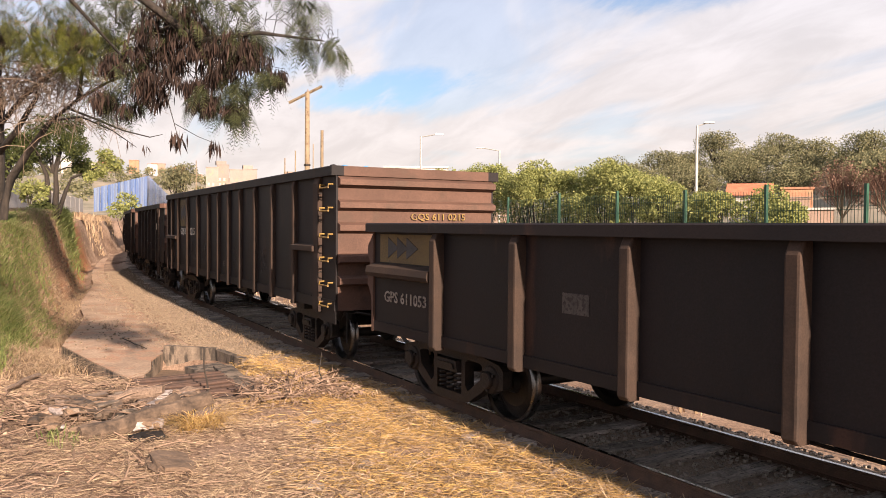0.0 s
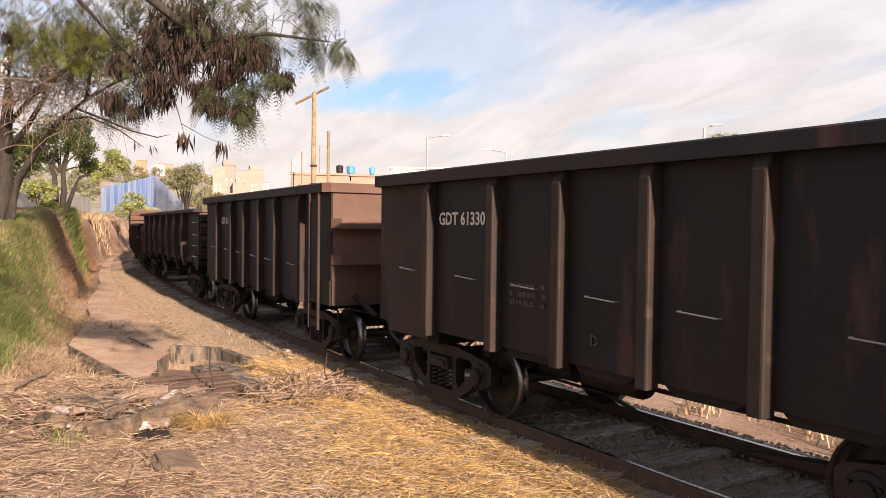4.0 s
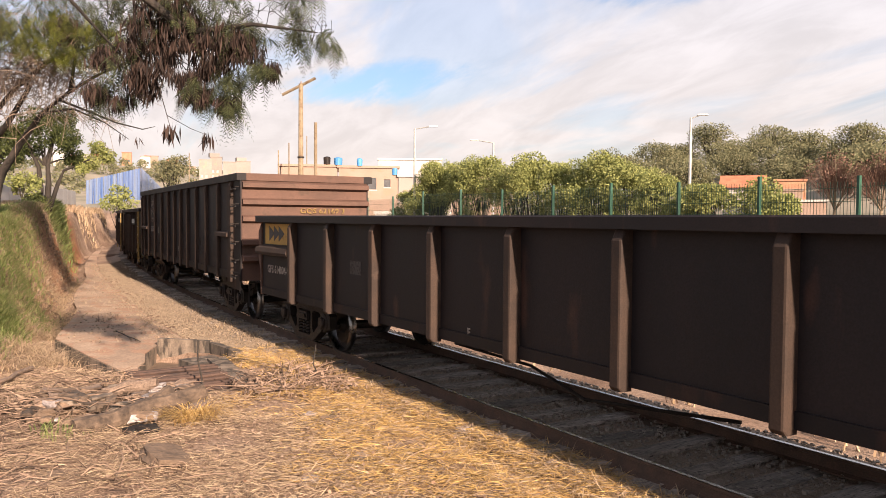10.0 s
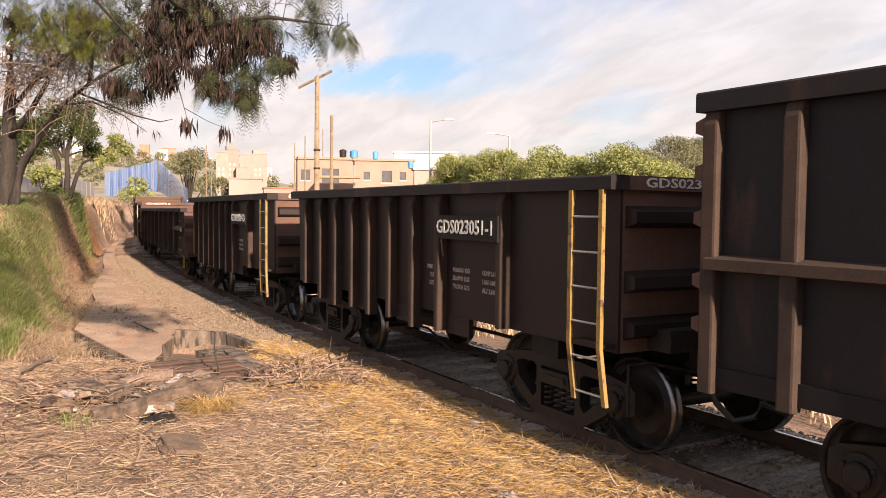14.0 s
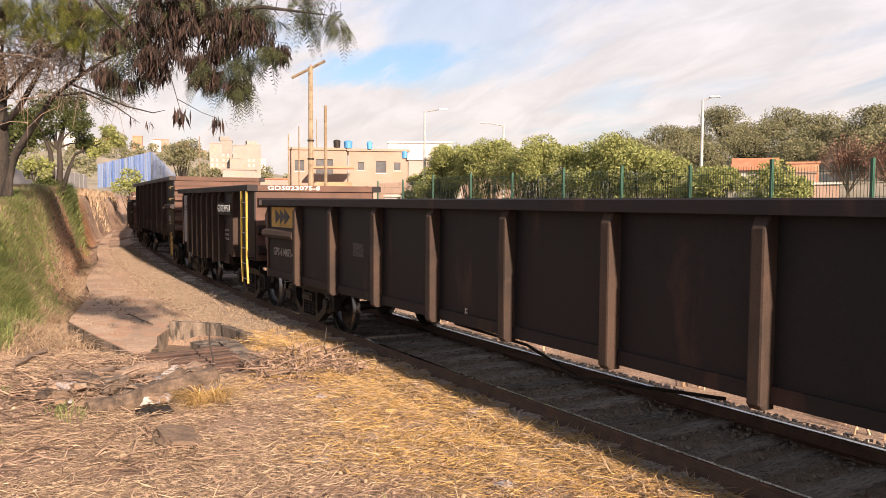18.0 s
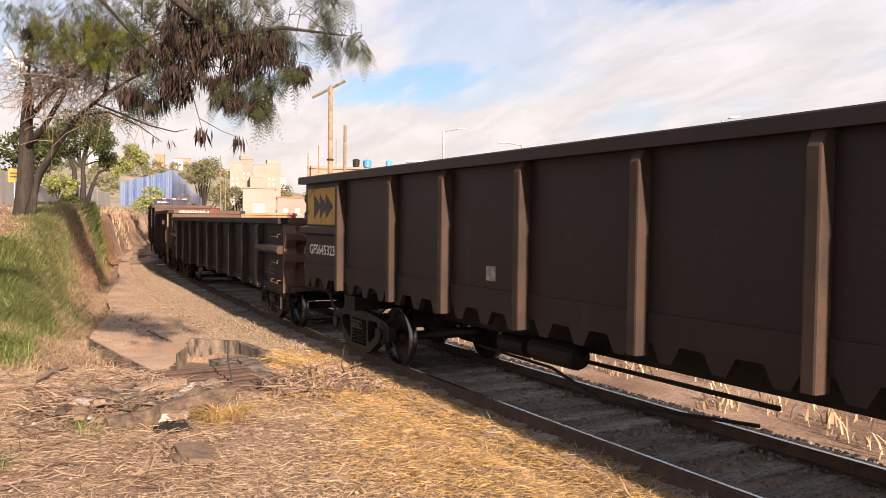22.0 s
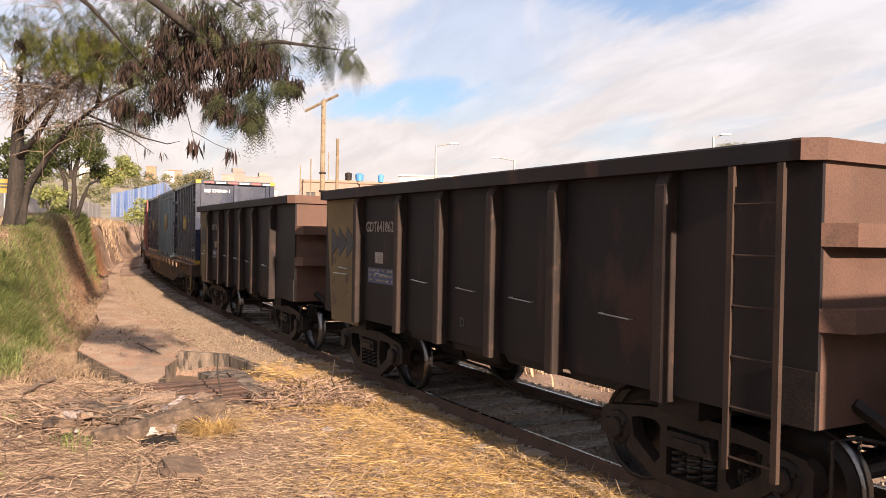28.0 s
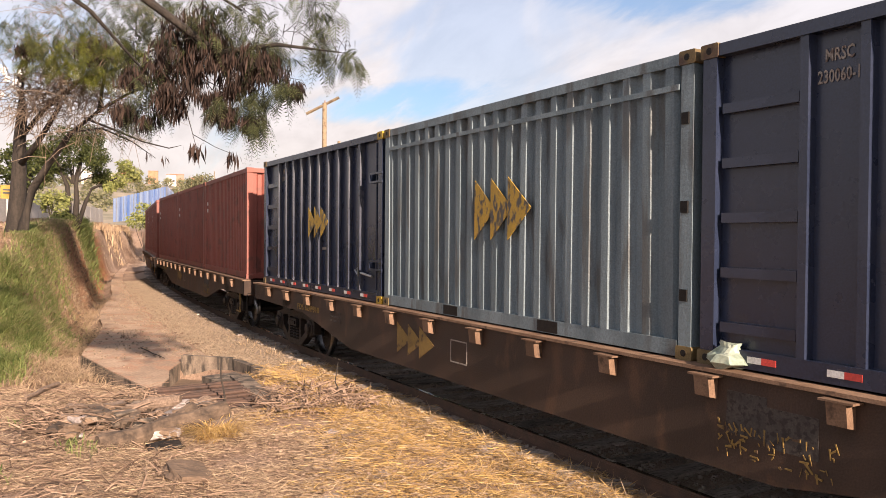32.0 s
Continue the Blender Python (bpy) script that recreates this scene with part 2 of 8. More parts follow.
PLATE = surface("dirty_white_plate", (0.2, 0.195, 0.2), (0.27, 0.265, 0.265), 2, 0.6, 0.03, 30, c=(0.1, 0.08, 0.07), spots=0.68)
TAPE_WHITE = surface("white_reflective_tape", (0.65, 0.65, 0.63), (0.55, 0.55, 0.54), 8, 0.4, 0.0, 60)
CONCRETE = surface("weathered_concrete", (0.21, 0.178, 0.172), (0.294, 0.252, 0.24), 1.3, 0.9, 0.5, 30, c=(0.112, 0.0945, 0.092), spots=0.6)
SLAB = surface("dusty_concrete_slab", (0.24, 0.165, 0.115), (0.36, 0.257, 0.182), 0.9, 0.92, 0.5, 24, c=(0.3, 0.178, 0.115), spots=0.5, vary=0.06)
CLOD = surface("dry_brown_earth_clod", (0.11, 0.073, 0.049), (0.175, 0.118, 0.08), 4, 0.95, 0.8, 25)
SLEEPER = surface("grey_weathered_timber", (0.19, 0.16, 0.14), (0.36, 0.305, 0.265), 3, 0.9, 0.7, 30, c=(0.07, 0.055, 0.046), vary=0.4, stretch=(6, 1, 6))
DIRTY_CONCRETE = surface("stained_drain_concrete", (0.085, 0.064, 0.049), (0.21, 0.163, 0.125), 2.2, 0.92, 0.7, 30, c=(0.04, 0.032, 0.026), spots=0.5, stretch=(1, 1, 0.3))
# panes of far buildings, paled to stand in for haze
PALE_GLASS = surface("haze_pale_window_glass", (0.3, 0.27, 0.25), (0.38, 0.34, 0.31), 1, 0.3, 0.0, 20)
CREAM = surface("cream_rendered_wall", (0.215, 0.183, 0.165), (0.25, 0.215, 0.195), 0.3, 0.9, 0.2, 20, c=(0.27, 0.215, 0.165), vary=0.12)
# gravel paled so that its colour carries the sunlit strip beyond the rail
PALE_GRAVEL = surface("sunlit_tone_gravel", (0.33, 0.27, 0.22), (0.45, 0.375, 0.31), 6, 0.9, 0.3, 30, c=(0.24, 0.19, 0.15))
GRAVEL = surface("tan_loose_gravel", (0.178, 0.132, 0.0924), (0.251, 0.191, 0.135), 6, 0.9, 0.4, 30, c=(0.132, 0.099, 0.0693))
TWIG = surface("bare_brown_twig", (0.12, 0.085, 0.062), (0.2, 0.15, 0.115), 5, 0.9, 0.3, 25)
STONE = surface("ballast_stone", (0.182, 0.148, 0.127), (0.279, 0.237, 0.2), 6, 0.9, 0.4, 30, c=(0.303, 0.26, 0.218))
BARK = surface("grey_brown_bark", (0.015, 0.0112, 0.009), (0.036, 0.028, 0.0225), 5, 0.95, 0.9, 25, stretch=(3, 3, 0.6))
LOGWOOD = surface("grey_weathered_log", (0.042, 0.029, 0.021), (0.12, 0.083, 0.058), 3, 0.95, 0.7, 25, stretch=(2, 2, 2))
DRYWOOD = surface("dry_fallen_wood", (0.13, 0.088, 0.064), (0.21, 0.15, 0.112), 6, 0.9, 0.6, 30, c=(0.105, 0.07, 0.056), stretch=(1, 6, 6))
STRAW = leafy("dry_straw", (0.52, 0.4, 0.27), (0.16, 0.108, 0.08), 0.8, 0.2)
GOLD_SUNLIT_STRAW = leafy("golden_sunlit_straw", (0.62, 0.43, 0.17), (0.3, 0.18, 0.075), 0.8, 0.25)
LITTER = leafy("dead_leaf_litter", (0.12, 0.075, 0.055), (0.36, 0.26, 0.2), 0.85, 0.1)
BRUSH = leafy("dead_brushwood", (0.06, 0.04, 0.031), (0.3, 0.21, 0.155), 0.85, 0.0)
GRASS = leafy("green_grass", (0.1, 0.145, 0.045), (0.31, 0.335, 0.13), 0.7, 0.35)
DRYGRASS = leafy("dry_bank_grass", (0.5, 0.38, 0.25), (0.27, 0.185, 0.125), 0.8, 0.2)
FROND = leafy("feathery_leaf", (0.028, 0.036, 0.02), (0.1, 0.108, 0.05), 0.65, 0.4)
# the same leaf with sunlight put into its colour
FROND_LIT = leafy("sunlit_feathery_leaf", (0.0592, 0.074, 0.0148), (0.148, 0.155, 0.0296), 0.65, 0.35)
POD = leafy("dry_brown_pod", (0.016, 0.012, 0.011), (0.058, 0.037, 0.03), 0.7, 0.15)
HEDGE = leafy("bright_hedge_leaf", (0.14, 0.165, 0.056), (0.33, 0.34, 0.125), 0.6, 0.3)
# greens of the far woods, lightened to include haze
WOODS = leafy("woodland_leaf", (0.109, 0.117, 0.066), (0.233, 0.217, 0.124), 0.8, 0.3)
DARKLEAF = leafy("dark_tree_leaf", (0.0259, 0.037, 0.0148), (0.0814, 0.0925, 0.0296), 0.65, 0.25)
BARE = leafy("bare_reddish_twig", (0.118, 0.0666, 0.0518), (0.192, 0.118, 0.0888), 0.9, 0.1)
GALV = surface("galvanised_steel", (0.333, 0.333, 0.326), (0.407, 0.407, 0.4), 3, 0.5, 0.05, 60, metal=0.6)
GREENPOST = surface("green_fence_paint", (0.01, 0.05, 0.03), (0.015, 0.065, 0.04), 3, 0.5, 0.05, 60)
POLEWOOD = surface("weathered_concrete_pole", (0.162, 0.122, 0.0765), (0.216, 0.167, 0.113), 2, 0.9, 0.3, 30, c=(0.113, 0.0765, 0.0495))
PEACH = surface("peach_rendered_wall", (0.25, 0.176, 0.138), (0.29, 0.21, 0.17), 0.4, 0.9, 0.2, 20, c=(0.26, 0.18, 0.13), vary=0.1)
WHITEWALL = surface("white_rendered_wall", (0.37, 0.345, 0.325), (0.43, 0.41, 0.39), 0.3, 0.9, 0.2, 20, c=(0.37, 0.333, 0.296), vary=0.06)
BRICK = surface("bare_brick_wall", (0.311, 0.148, 0.0888), (0.385, 0.207, 0.126), 0.8, 0.9, 0.4, 15, vary=0.1)
TILE = surface("terracotta_roof", (0.311, 0.104, 0.0555), (0.385, 0.148, 0.0814), 1.5, 0.85, 0.4, 10)
BLUESHEET = surface("blue_sheet_wall", (0.08, 0.15, 0.36), (0.26, 0.32, 0.44), 0.5, 0.5, 0.1, 20, stretch=(3, 3, 0.2))
NOTICE_BLUE = surface("faded_blue_notice_paint", (0.035, 0.05, 0.1), (0.05, 0.07, 0.13), 3, 0.6, 0.1, 40, c=(0.03, 0.03, 0.04), spots=0.58)
GLASS = surface("dark_window_glass", (0.07, 0.07, 0.075), (0.1, 0.1, 0.105), 1, 0.12, 0.0, 20)
TANKBLUE = surface("blue_water_tank", (0.05, 0.2, 0.45), (0.07, 0.25, 0.5), 2, 0.5, 0.05, 20)
# distance haze is put into the blue of the hills
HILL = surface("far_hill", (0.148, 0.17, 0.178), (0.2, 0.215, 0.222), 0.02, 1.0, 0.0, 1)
RUBBER = surface("black_rubber_hose", (0.018, 0.017, 0.016), (0.03, 0.028, 0.026), 5, 0.6, 0.1, 60)
ARROW_YELLOW = surface("flaking_yellow_logo_paint", (0.32, 0.2, 0.025), (0.4, 0.25, 0.03), 5, 0.6, 0.15, 60, c=(0.06, 0.055, 0.05), vary=0.05, spots=0.5, stretch=(1, 1, 0.5))
BAG = surface("pale_plastic_bag", (0.204, 0.252, 0.203), (0.265, 0.293, 0.244), 6, 0.5, 0.3, 30)
ORE = surface("pale_scrap_load", (0.17, 0.11, 0.078), (0.26, 0.18, 0.13), 3, 0.9, 0.5, 20)


def ground_material():
    m = bpy.data.materials.new("dusty_earth")
    m.use_nodes = True
    n, l = m.node_tree.nodes, m.node_tree.links
    s = n["Principled BSDF"]
    s.inputs["Roughness"].default_value = 0.95
    s.inputs["Specular IOR Level"].default_value = 0.15
    co = n.new("ShaderNodeTexCoord")

    def noise_of(scale, detail=8, rough=0.6):
        t = n.new("ShaderNodeTexNoise")
        t.inputs["Scale"].default_value, t.inputs["Detail"].default_value, t.inputs["Roughness"].default_value = scale, detail, rough
        l.new(co.outputs["Object"], t.inputs["Vector"])
        return t.outputs["Fac"]

    def ramped(fac, stops):
        r = n.new("ShaderNodeValToRGB")
        e = r.color_ramp.elements
        e[0].position, e[0].color = stops[0][0], (*stops[0][1], 1)
        e[1].position, e[1].color = stops[-1][0], (*stops[-1][1], 1)
        for p, c in stops[1:-1]:
            k = e.new(p)
            k.color = (*c, 1)
        l.new(fac, r.inputs[0])
        return r.outputs[0]

    base = ramped(noise_of(0.45), [(0.3, (0.14, 0.09, 0.066)), (0.5, (0.25, 0.175, 0.13)), (0.7, (0.37, 0.275, 0.21))])
    fine = ramped(noise_of(18, 10, 0.7), [(0.3, (0.45, 0.43, 0.42)), (0.7, (1.35, 1.32, 1.3))])
    mul = n.new("ShaderNodeMixRGB")
    mul.blend_type = "MULTIPLY"
    mul.inputs[0].default_value = 1
    l.new(base, mul.inputs[1])
    l.new(fine, mul.inputs[2])
    att = n.new("ShaderNodeAttribute")
    att.attribute_name = "zone"
    sep = n.new("ShaderNodeSeparateColor")
    l.new(att.outputs["Color"], sep.inputs[0])
    # bed of crushed stone, red cut earth, far fields paled to include haze
    bed = ramped(noise_of(34, 6, 0.8), [(0.35, (0.22, 0.17, 0.135)), (0.5, (0.34, 0.265, 0.21)), (0.65, (0.46, 0.375, 0.3))])
    red = ramped(noise_of(2.2), [(0.35, (0.25, 0.1, 0.045)), (0.65, (0.42, 0.2, 0.1))])
    far = ramped(noise_of(0.12), [(0.35, (0.16, 0.155, 0.115)), (0.65, (0.29, 0.25, 0.2))])
    cur = mul.outputs[0]
    for k, c in (("Red", bed), ("Green", red), ("Blue", far)):
        mx = n.new("ShaderNodeMixRGB")
        l.new(sep.outputs[k], mx.inputs[0])
        l.new(cur, mx.inputs[1])
        l.new(c, mx.inputs[2])
        cur = mx.outputs[0]
    l.new(cur, s.inputs["Base Color"])
    bp = n.new("ShaderNodeBump")
    bp.inputs["Strength"].default_value, bp.inputs["Distance"].default_value = 0.8, 0.05
    l.new(noise_of(26, 8, 0.7), bp.inputs["Height"])
    l.new(bp.outputs[0], s.inputs["Normal"])
    return m


EARTH = ground_material()


# ---- building helpers ----
class Geo:
    """Collects faces for one mesh."""

    def __init__(self):
        self.v, self.f = [], []

    def add(self, verts, faces):
        k = len(self.v)
        self.v.extend(verts)
        self.f.extend([tuple(k + i for i in fc) for fc in faces])
        return self

    def box(self, x0, x1, y0, y1, z0, z1):
        v = [(x, y, z) for z in (z0, z1) for y in (y0, y1) for x in (x0, x1)]
        return self.add(v, [(0, 2, 3, 1), (4, 5, 7, 6), (0, 1, 5, 4), (2, 6, 7, 3), (0, 4, 6, 2), (1, 3, 7, 5)])

    def prism(self, outline, axis, a, b):
        """Extrudes an outline: along x it holds (y, z), along y (x, z), along z (x, y)."""
        n = len(outline)
        put = {"x": lambda p, t: (t, p[0], p[1]), "y": lambda p, t: (p[0], t, p[1]), "z": lambda p, t: (p[0], p[1], t)}[axis]
        v = [put(p, a) for p in outline] + [put(p, b) for p in outline]
        f = [tuple(range(n)), tuple(range(2 * n - 1, n - 1, -1))]
        f += [(i, i + n, (i + 1) % n + n, (i + 1) % n) for i in range(n)]
        return self.add(v, f)

    def tube(self, pts, r, n=6, r1=None):
        pts = [Vector(p) for p in pts]
        rings = []
        for i, p in enumerate(pts):
            d = (pts[min(i + 1, len(pts) - 1)] - pts[max(i - 1, 0)]).normalized()
            side = d.cross(Vector((0, 0, 1)) if abs(d.z) < 0.9 else Vector((1, 0, 0))).normalized()
            up = side.cross(d)
            rad = r if r1 is None else r + (r1 - r) * i / (len(pts) - 1)
            rings.append([tuple(p + side * rad * math.cos(k * math.tau / n) + up * rad * math.sin(k * math.tau / n)) for k in range(n)])
        f = []
        for i in range(len(pts) - 1):
            f += [(i * n + k, i * n + (k + 1) % n, (i + 1) * n + (k + 1) % n, (i + 1) * n + k) for k in range(n)]
        f += [tuple(range(n - 1, -1, -1)), tuple(range((len(pts) - 1) * n, len(pts) * n))]
        return self.add([v for ring in rings for v in ring], f)

    def lathe(self, prof, n=28, centre=(0, 0, 0), axis="y"):
        """Turns (radius, along) about an axis."""
        v = []
        for r, a in prof:
            for k in range(n):
                c, s = r * math.cos(k * math.tau / n), r * math.sin(k * math.tau / n)
                p = {"y": (c, a, s), "x": (a, c, s), "z": (c, s, a)}[axis]
                v.append(tuple(p[i] + centre[i] for i in range(3)))
        m = len(prof)
        f = [(i * n + k, i * n + (k + 1) % n, (i + 1) * n + (k + 1) % n, (i + 1) * n + k) for i in range(m - 1) for k in range(n)]
        f += [tuple(range(n - 1, -1, -1)), tuple(range((m - 1) * n, m * n))]
        return self.add(v, f)


def mesh_of(geo, name, smooth=False):
    me = bpy.data.meshes.new(name)
    me.from_pydata(geo.v, [], geo.f)
    bm = bmesh.new()
    bm.from_mesh(me)
    bmesh.ops.recalc_face_normals(bm, faces=bm.faces)
    bm.to_mesh(me)
    bm.free()
    if smooth:
        me.polygons.foreach_set("use_smooth", [True] * len(me.polygons))
    return me


def quick_mesh(v, f, name):
    me = bpy.data.meshes.new(name)
    me.from_pydata(v, [], f)
    return me


def part(name, geo, material, parent=None, label="", at=None, smooth=False):
    """One mesh, under a thing or a part, or a thing of its own."""
    me = geo if isinstance(geo, bpy.types.Mesh) else mesh_of(geo, name, smooth)
    if not me.materials:
        me.materials.append(material)
    ob = new(name, me)
    if parent:
        ob.parent = parent
    if at is not None:
        ob.matrix_basis = at
    return tagged(ob, label)


def thing(name, label, category, group="", kind="", at=None):
    ob = new(name)
    ob.empty_display_size = 0.2
    if at is not None:
        ob.matrix_basis = at
    return tagged(ob, label, category, group, kind)


def lettering(name, text, size, material, parent, m, width=None, thin=0.0):
    """Painted writing in the built-in font, as a thin mesh; m turns its plane."""
    cu = bpy.data.curves.new(name, "FONT")
    cu.body, cu.size, cu.align_x, cu.align_y = text, size, "CENTER", "CENTER"
    cu.resolution_u, cu.extrude, cu.offset = 2, 0.002, thin
    tmp = new("lettering_draft", cu)
    me = bpy.data.meshes.new_from_object(tmp.evaluated_get(bpy.context.evaluated_depsgraph_get()))
    bpy.data.objects.remove(tmp)
    me.materials.clear()
    if width:
        xs = [v.co.x for v in me.vertices]
        k = width / (max(xs) - min(xs))
        for v in me.vertices:
            v.co.x *= k
    return tagged(part(name, me, material, parent, at=m), kind="stuff")


def smooth_step(a, b, x):
    t = min(max((x - a) / (b - a), 0.0), 1.0)
    return t * t * (3 - 2 * t)


# ---- plan: the track is an arc, its outer side towards the camera ----
RADIUS, BACK = 304.83, 10.242
CENTRE = Vector((-10.404, 309.912))
SPEED = 6.55


def on_track(s, out=0.0, z=0.0):
    """The place s metres along the track, out metres from its middle towards the camera's side."""
    a = (s + BACK) / RADIUS
    r = RADIUS + out
    return Vector((CENTRE.x + r * math.sin(a), CENTRE.y - r * math.cos(a), z))


def to_track(x, y):
    dx, dy = x - CENTRE.x, CENTRE.y - y
    return RADIUS * math.atan2(dx, dy) - BACK, math.hypot(dx, dy) - RADIUS


def lumps(x, y, size, amount):
    return amount * noise.noise(Vector((x / size, y / size, 3.7)))


def bank_foot(x):
    return 4.8 - 0.5 * smooth_step(-1, -7, x) - 0.85 * smooth_step(-7, -20, x) - 0.2 * smooth_step(-20, -40, x)


def pit(x, y):
    """The sunken drain beside the end of the concrete path."""
    d = (x + 0.82) * 0.232 - (y - 0.51) * 0.973
    front = 0.3 * smooth_step(0.75, 0.1, d) * smooth_step(-0.25, 0.0, d) * smooth_step(-1.6, -0.9, x) * smooth_step(3.9, 3.4, x)
    under = 0.5 * smooth_step(1.0, 1.25, x) * smooth_step(6.0, 5.75, x) * smooth_step(1.35, 1.55, y) * smooth_step(2.85, 2.65, y) * smooth_step(0.1, -0.1, y - 2.02 - 1.05 * (x - 1.0))
    return max(front, under)


def height(x, y):
    """The ground: rail heads are at zero."""
    s, o = to_track(x, y)
    if o >= 0:
        z = -0.175 - 0.155 * smooth_step(1.35, 1.9, o) + 0.17 * smooth_step(1.5, 2.2, o) * smooth_step(2.0, 6.0, x)
        foot = bank_foot(x)
        wide = 1.1 + 0.45 * smooth_step(-16, -1, x)
        rise = smooth_step(foot + 0.15, foot + 0.15 + wide, o + lumps(x, y, 1.1, 0.25))
        z += rise * (2.4 * smooth_step(3.2, -5.4, x + lumps(x, y, 1.6, 0.5)) + 0.5 * smooth_step(-5, -13, x))
        z += rise * (1 - rise) * (lumps(x, y, 0.7, 0.7) + lumps(x, y, 0.33, 0.45)) * smooth_step(2.5, -1, x)
        z += 1.2 * smooth_step(8, 40, o) * smooth_step(0, -30, x)
        z -= 0.22 * smooth_step(foot - 0.28, foot - 0.1, o) * (1 - rise) * smooth_step(1.0, -1.0, x)
        z += 0.75 * smooth_step(9.5, 15.5, x) * smooth_step(2.6, 5.4, o)
        z += 0.13 * smooth_step(0.3, 1.3, x) * smooth_step(6.6, 5.2, x) * smooth_step(1.5, 2.1, o) * smooth_step(0.05, 0.2, y - min(3.12, 2.25 + 1.05 * (x - 1.0)))
        z -= pit(x, y)
        if o > 2.0:
            z += lumps(x, y, 0.8, 0.05) + lumps(x, y, 0.3, 0.02)
    else:
        z = -0.175 - 0.5 * smooth_step(-1.45, -2.7, o) + 0.9 * smooth_step(-5.0, -9.4, o) + 1.2 * smooth_step(-12, -60, o)
        z += lumps(x, y, 1.3, 0.05) * smooth_step(-2, -4, o)
    z += 9.0 * math.exp(-(((x + 62) / 45) ** 2 + ((y - 108) / 30) ** 2))
    z += 7.0 * math.exp(-(((x + 20) / 40) ** 2 + ((y - 110) / 30) ** 2))
    z += 24.0 * math.exp(-(((x + 400) / 110) ** 2 + ((y - 30) / 90) ** 2))
    z += 60.0 * math.exp(-(((x + 1500) / 500) ** 2 + ((y - 650) / 500) ** 2))
    return z


def stretch_axis(lo, hi, step, far):
    a = list(np.arange(lo, hi + step / 2, step))
    out, d = [], step
    p = hi
    while p < far:
        d *= 1.16
        p += d
        out.append(p)
    back, d, p = [], step, lo
    while p > -far:
        d *= 1.16
        p -= d
        back.append(p)
    return back[::-1] + a + out


def build_ground():
    xs, ys = stretch_axis(-30, 17, 0.22, 2600), stretch_axis(-2.2, 7.5, 0.2, 2600)
    v, f, zone = [], [], []
    for y in ys:
        for x in xs:
            z = height(x, y)
            s, o = to_track(x, y)
            v.append((x, y, z))
            wob = lumps(x, y, 0.9, 0.35)
            stone = smooth_step(2.0 - 0.55 * smooth_step(4, 8, x), 1.5 - 0.55 * smooth_step(4, 8, x), o + wob) if o > 0 else smooth_step(-3.2, -2.2, o + wob) * 0.8
            foot = bank_foot(x)
            cut = smooth_step(foot, foot + 0.3, o) * smooth_step(foot + 2.2, foot + 1.2, o) * smooth_step(1.5, -2, x) * (0.3 + 0.7 * smooth_step(-12, -20, x)) * smooth_step(-46, -32, x) if o > 0 else 0
            field = smooth_step(9, 25, -o) if o < 0 else smooth_step(14, 40, o)
            zone.append((stone if abs(s) < 260 else 0, cut, field, 1))
    w = len(xs)
    for j in range(len(ys) - 1):
        for i in range(w - 1):
            f.append((j * w + i, j * w + i + 1, (j + 1) * w + i + 1, (j + 1) * w + i))
    me = quick_mesh(v, f, "ground")
    col = me.color_attributes.new("zone", "FLOAT_COLOR", "POINT")
    col.data.foreach_set("color", [c for z in zone for c in z])
    for p in me.polygons:
        p.use_smooth = True
    me.materials.append(EARTH)
    tagged(new("ground", me), "dry dusty earth with a cut bank beside the railway", "ground", kind="structure")


build_ground()


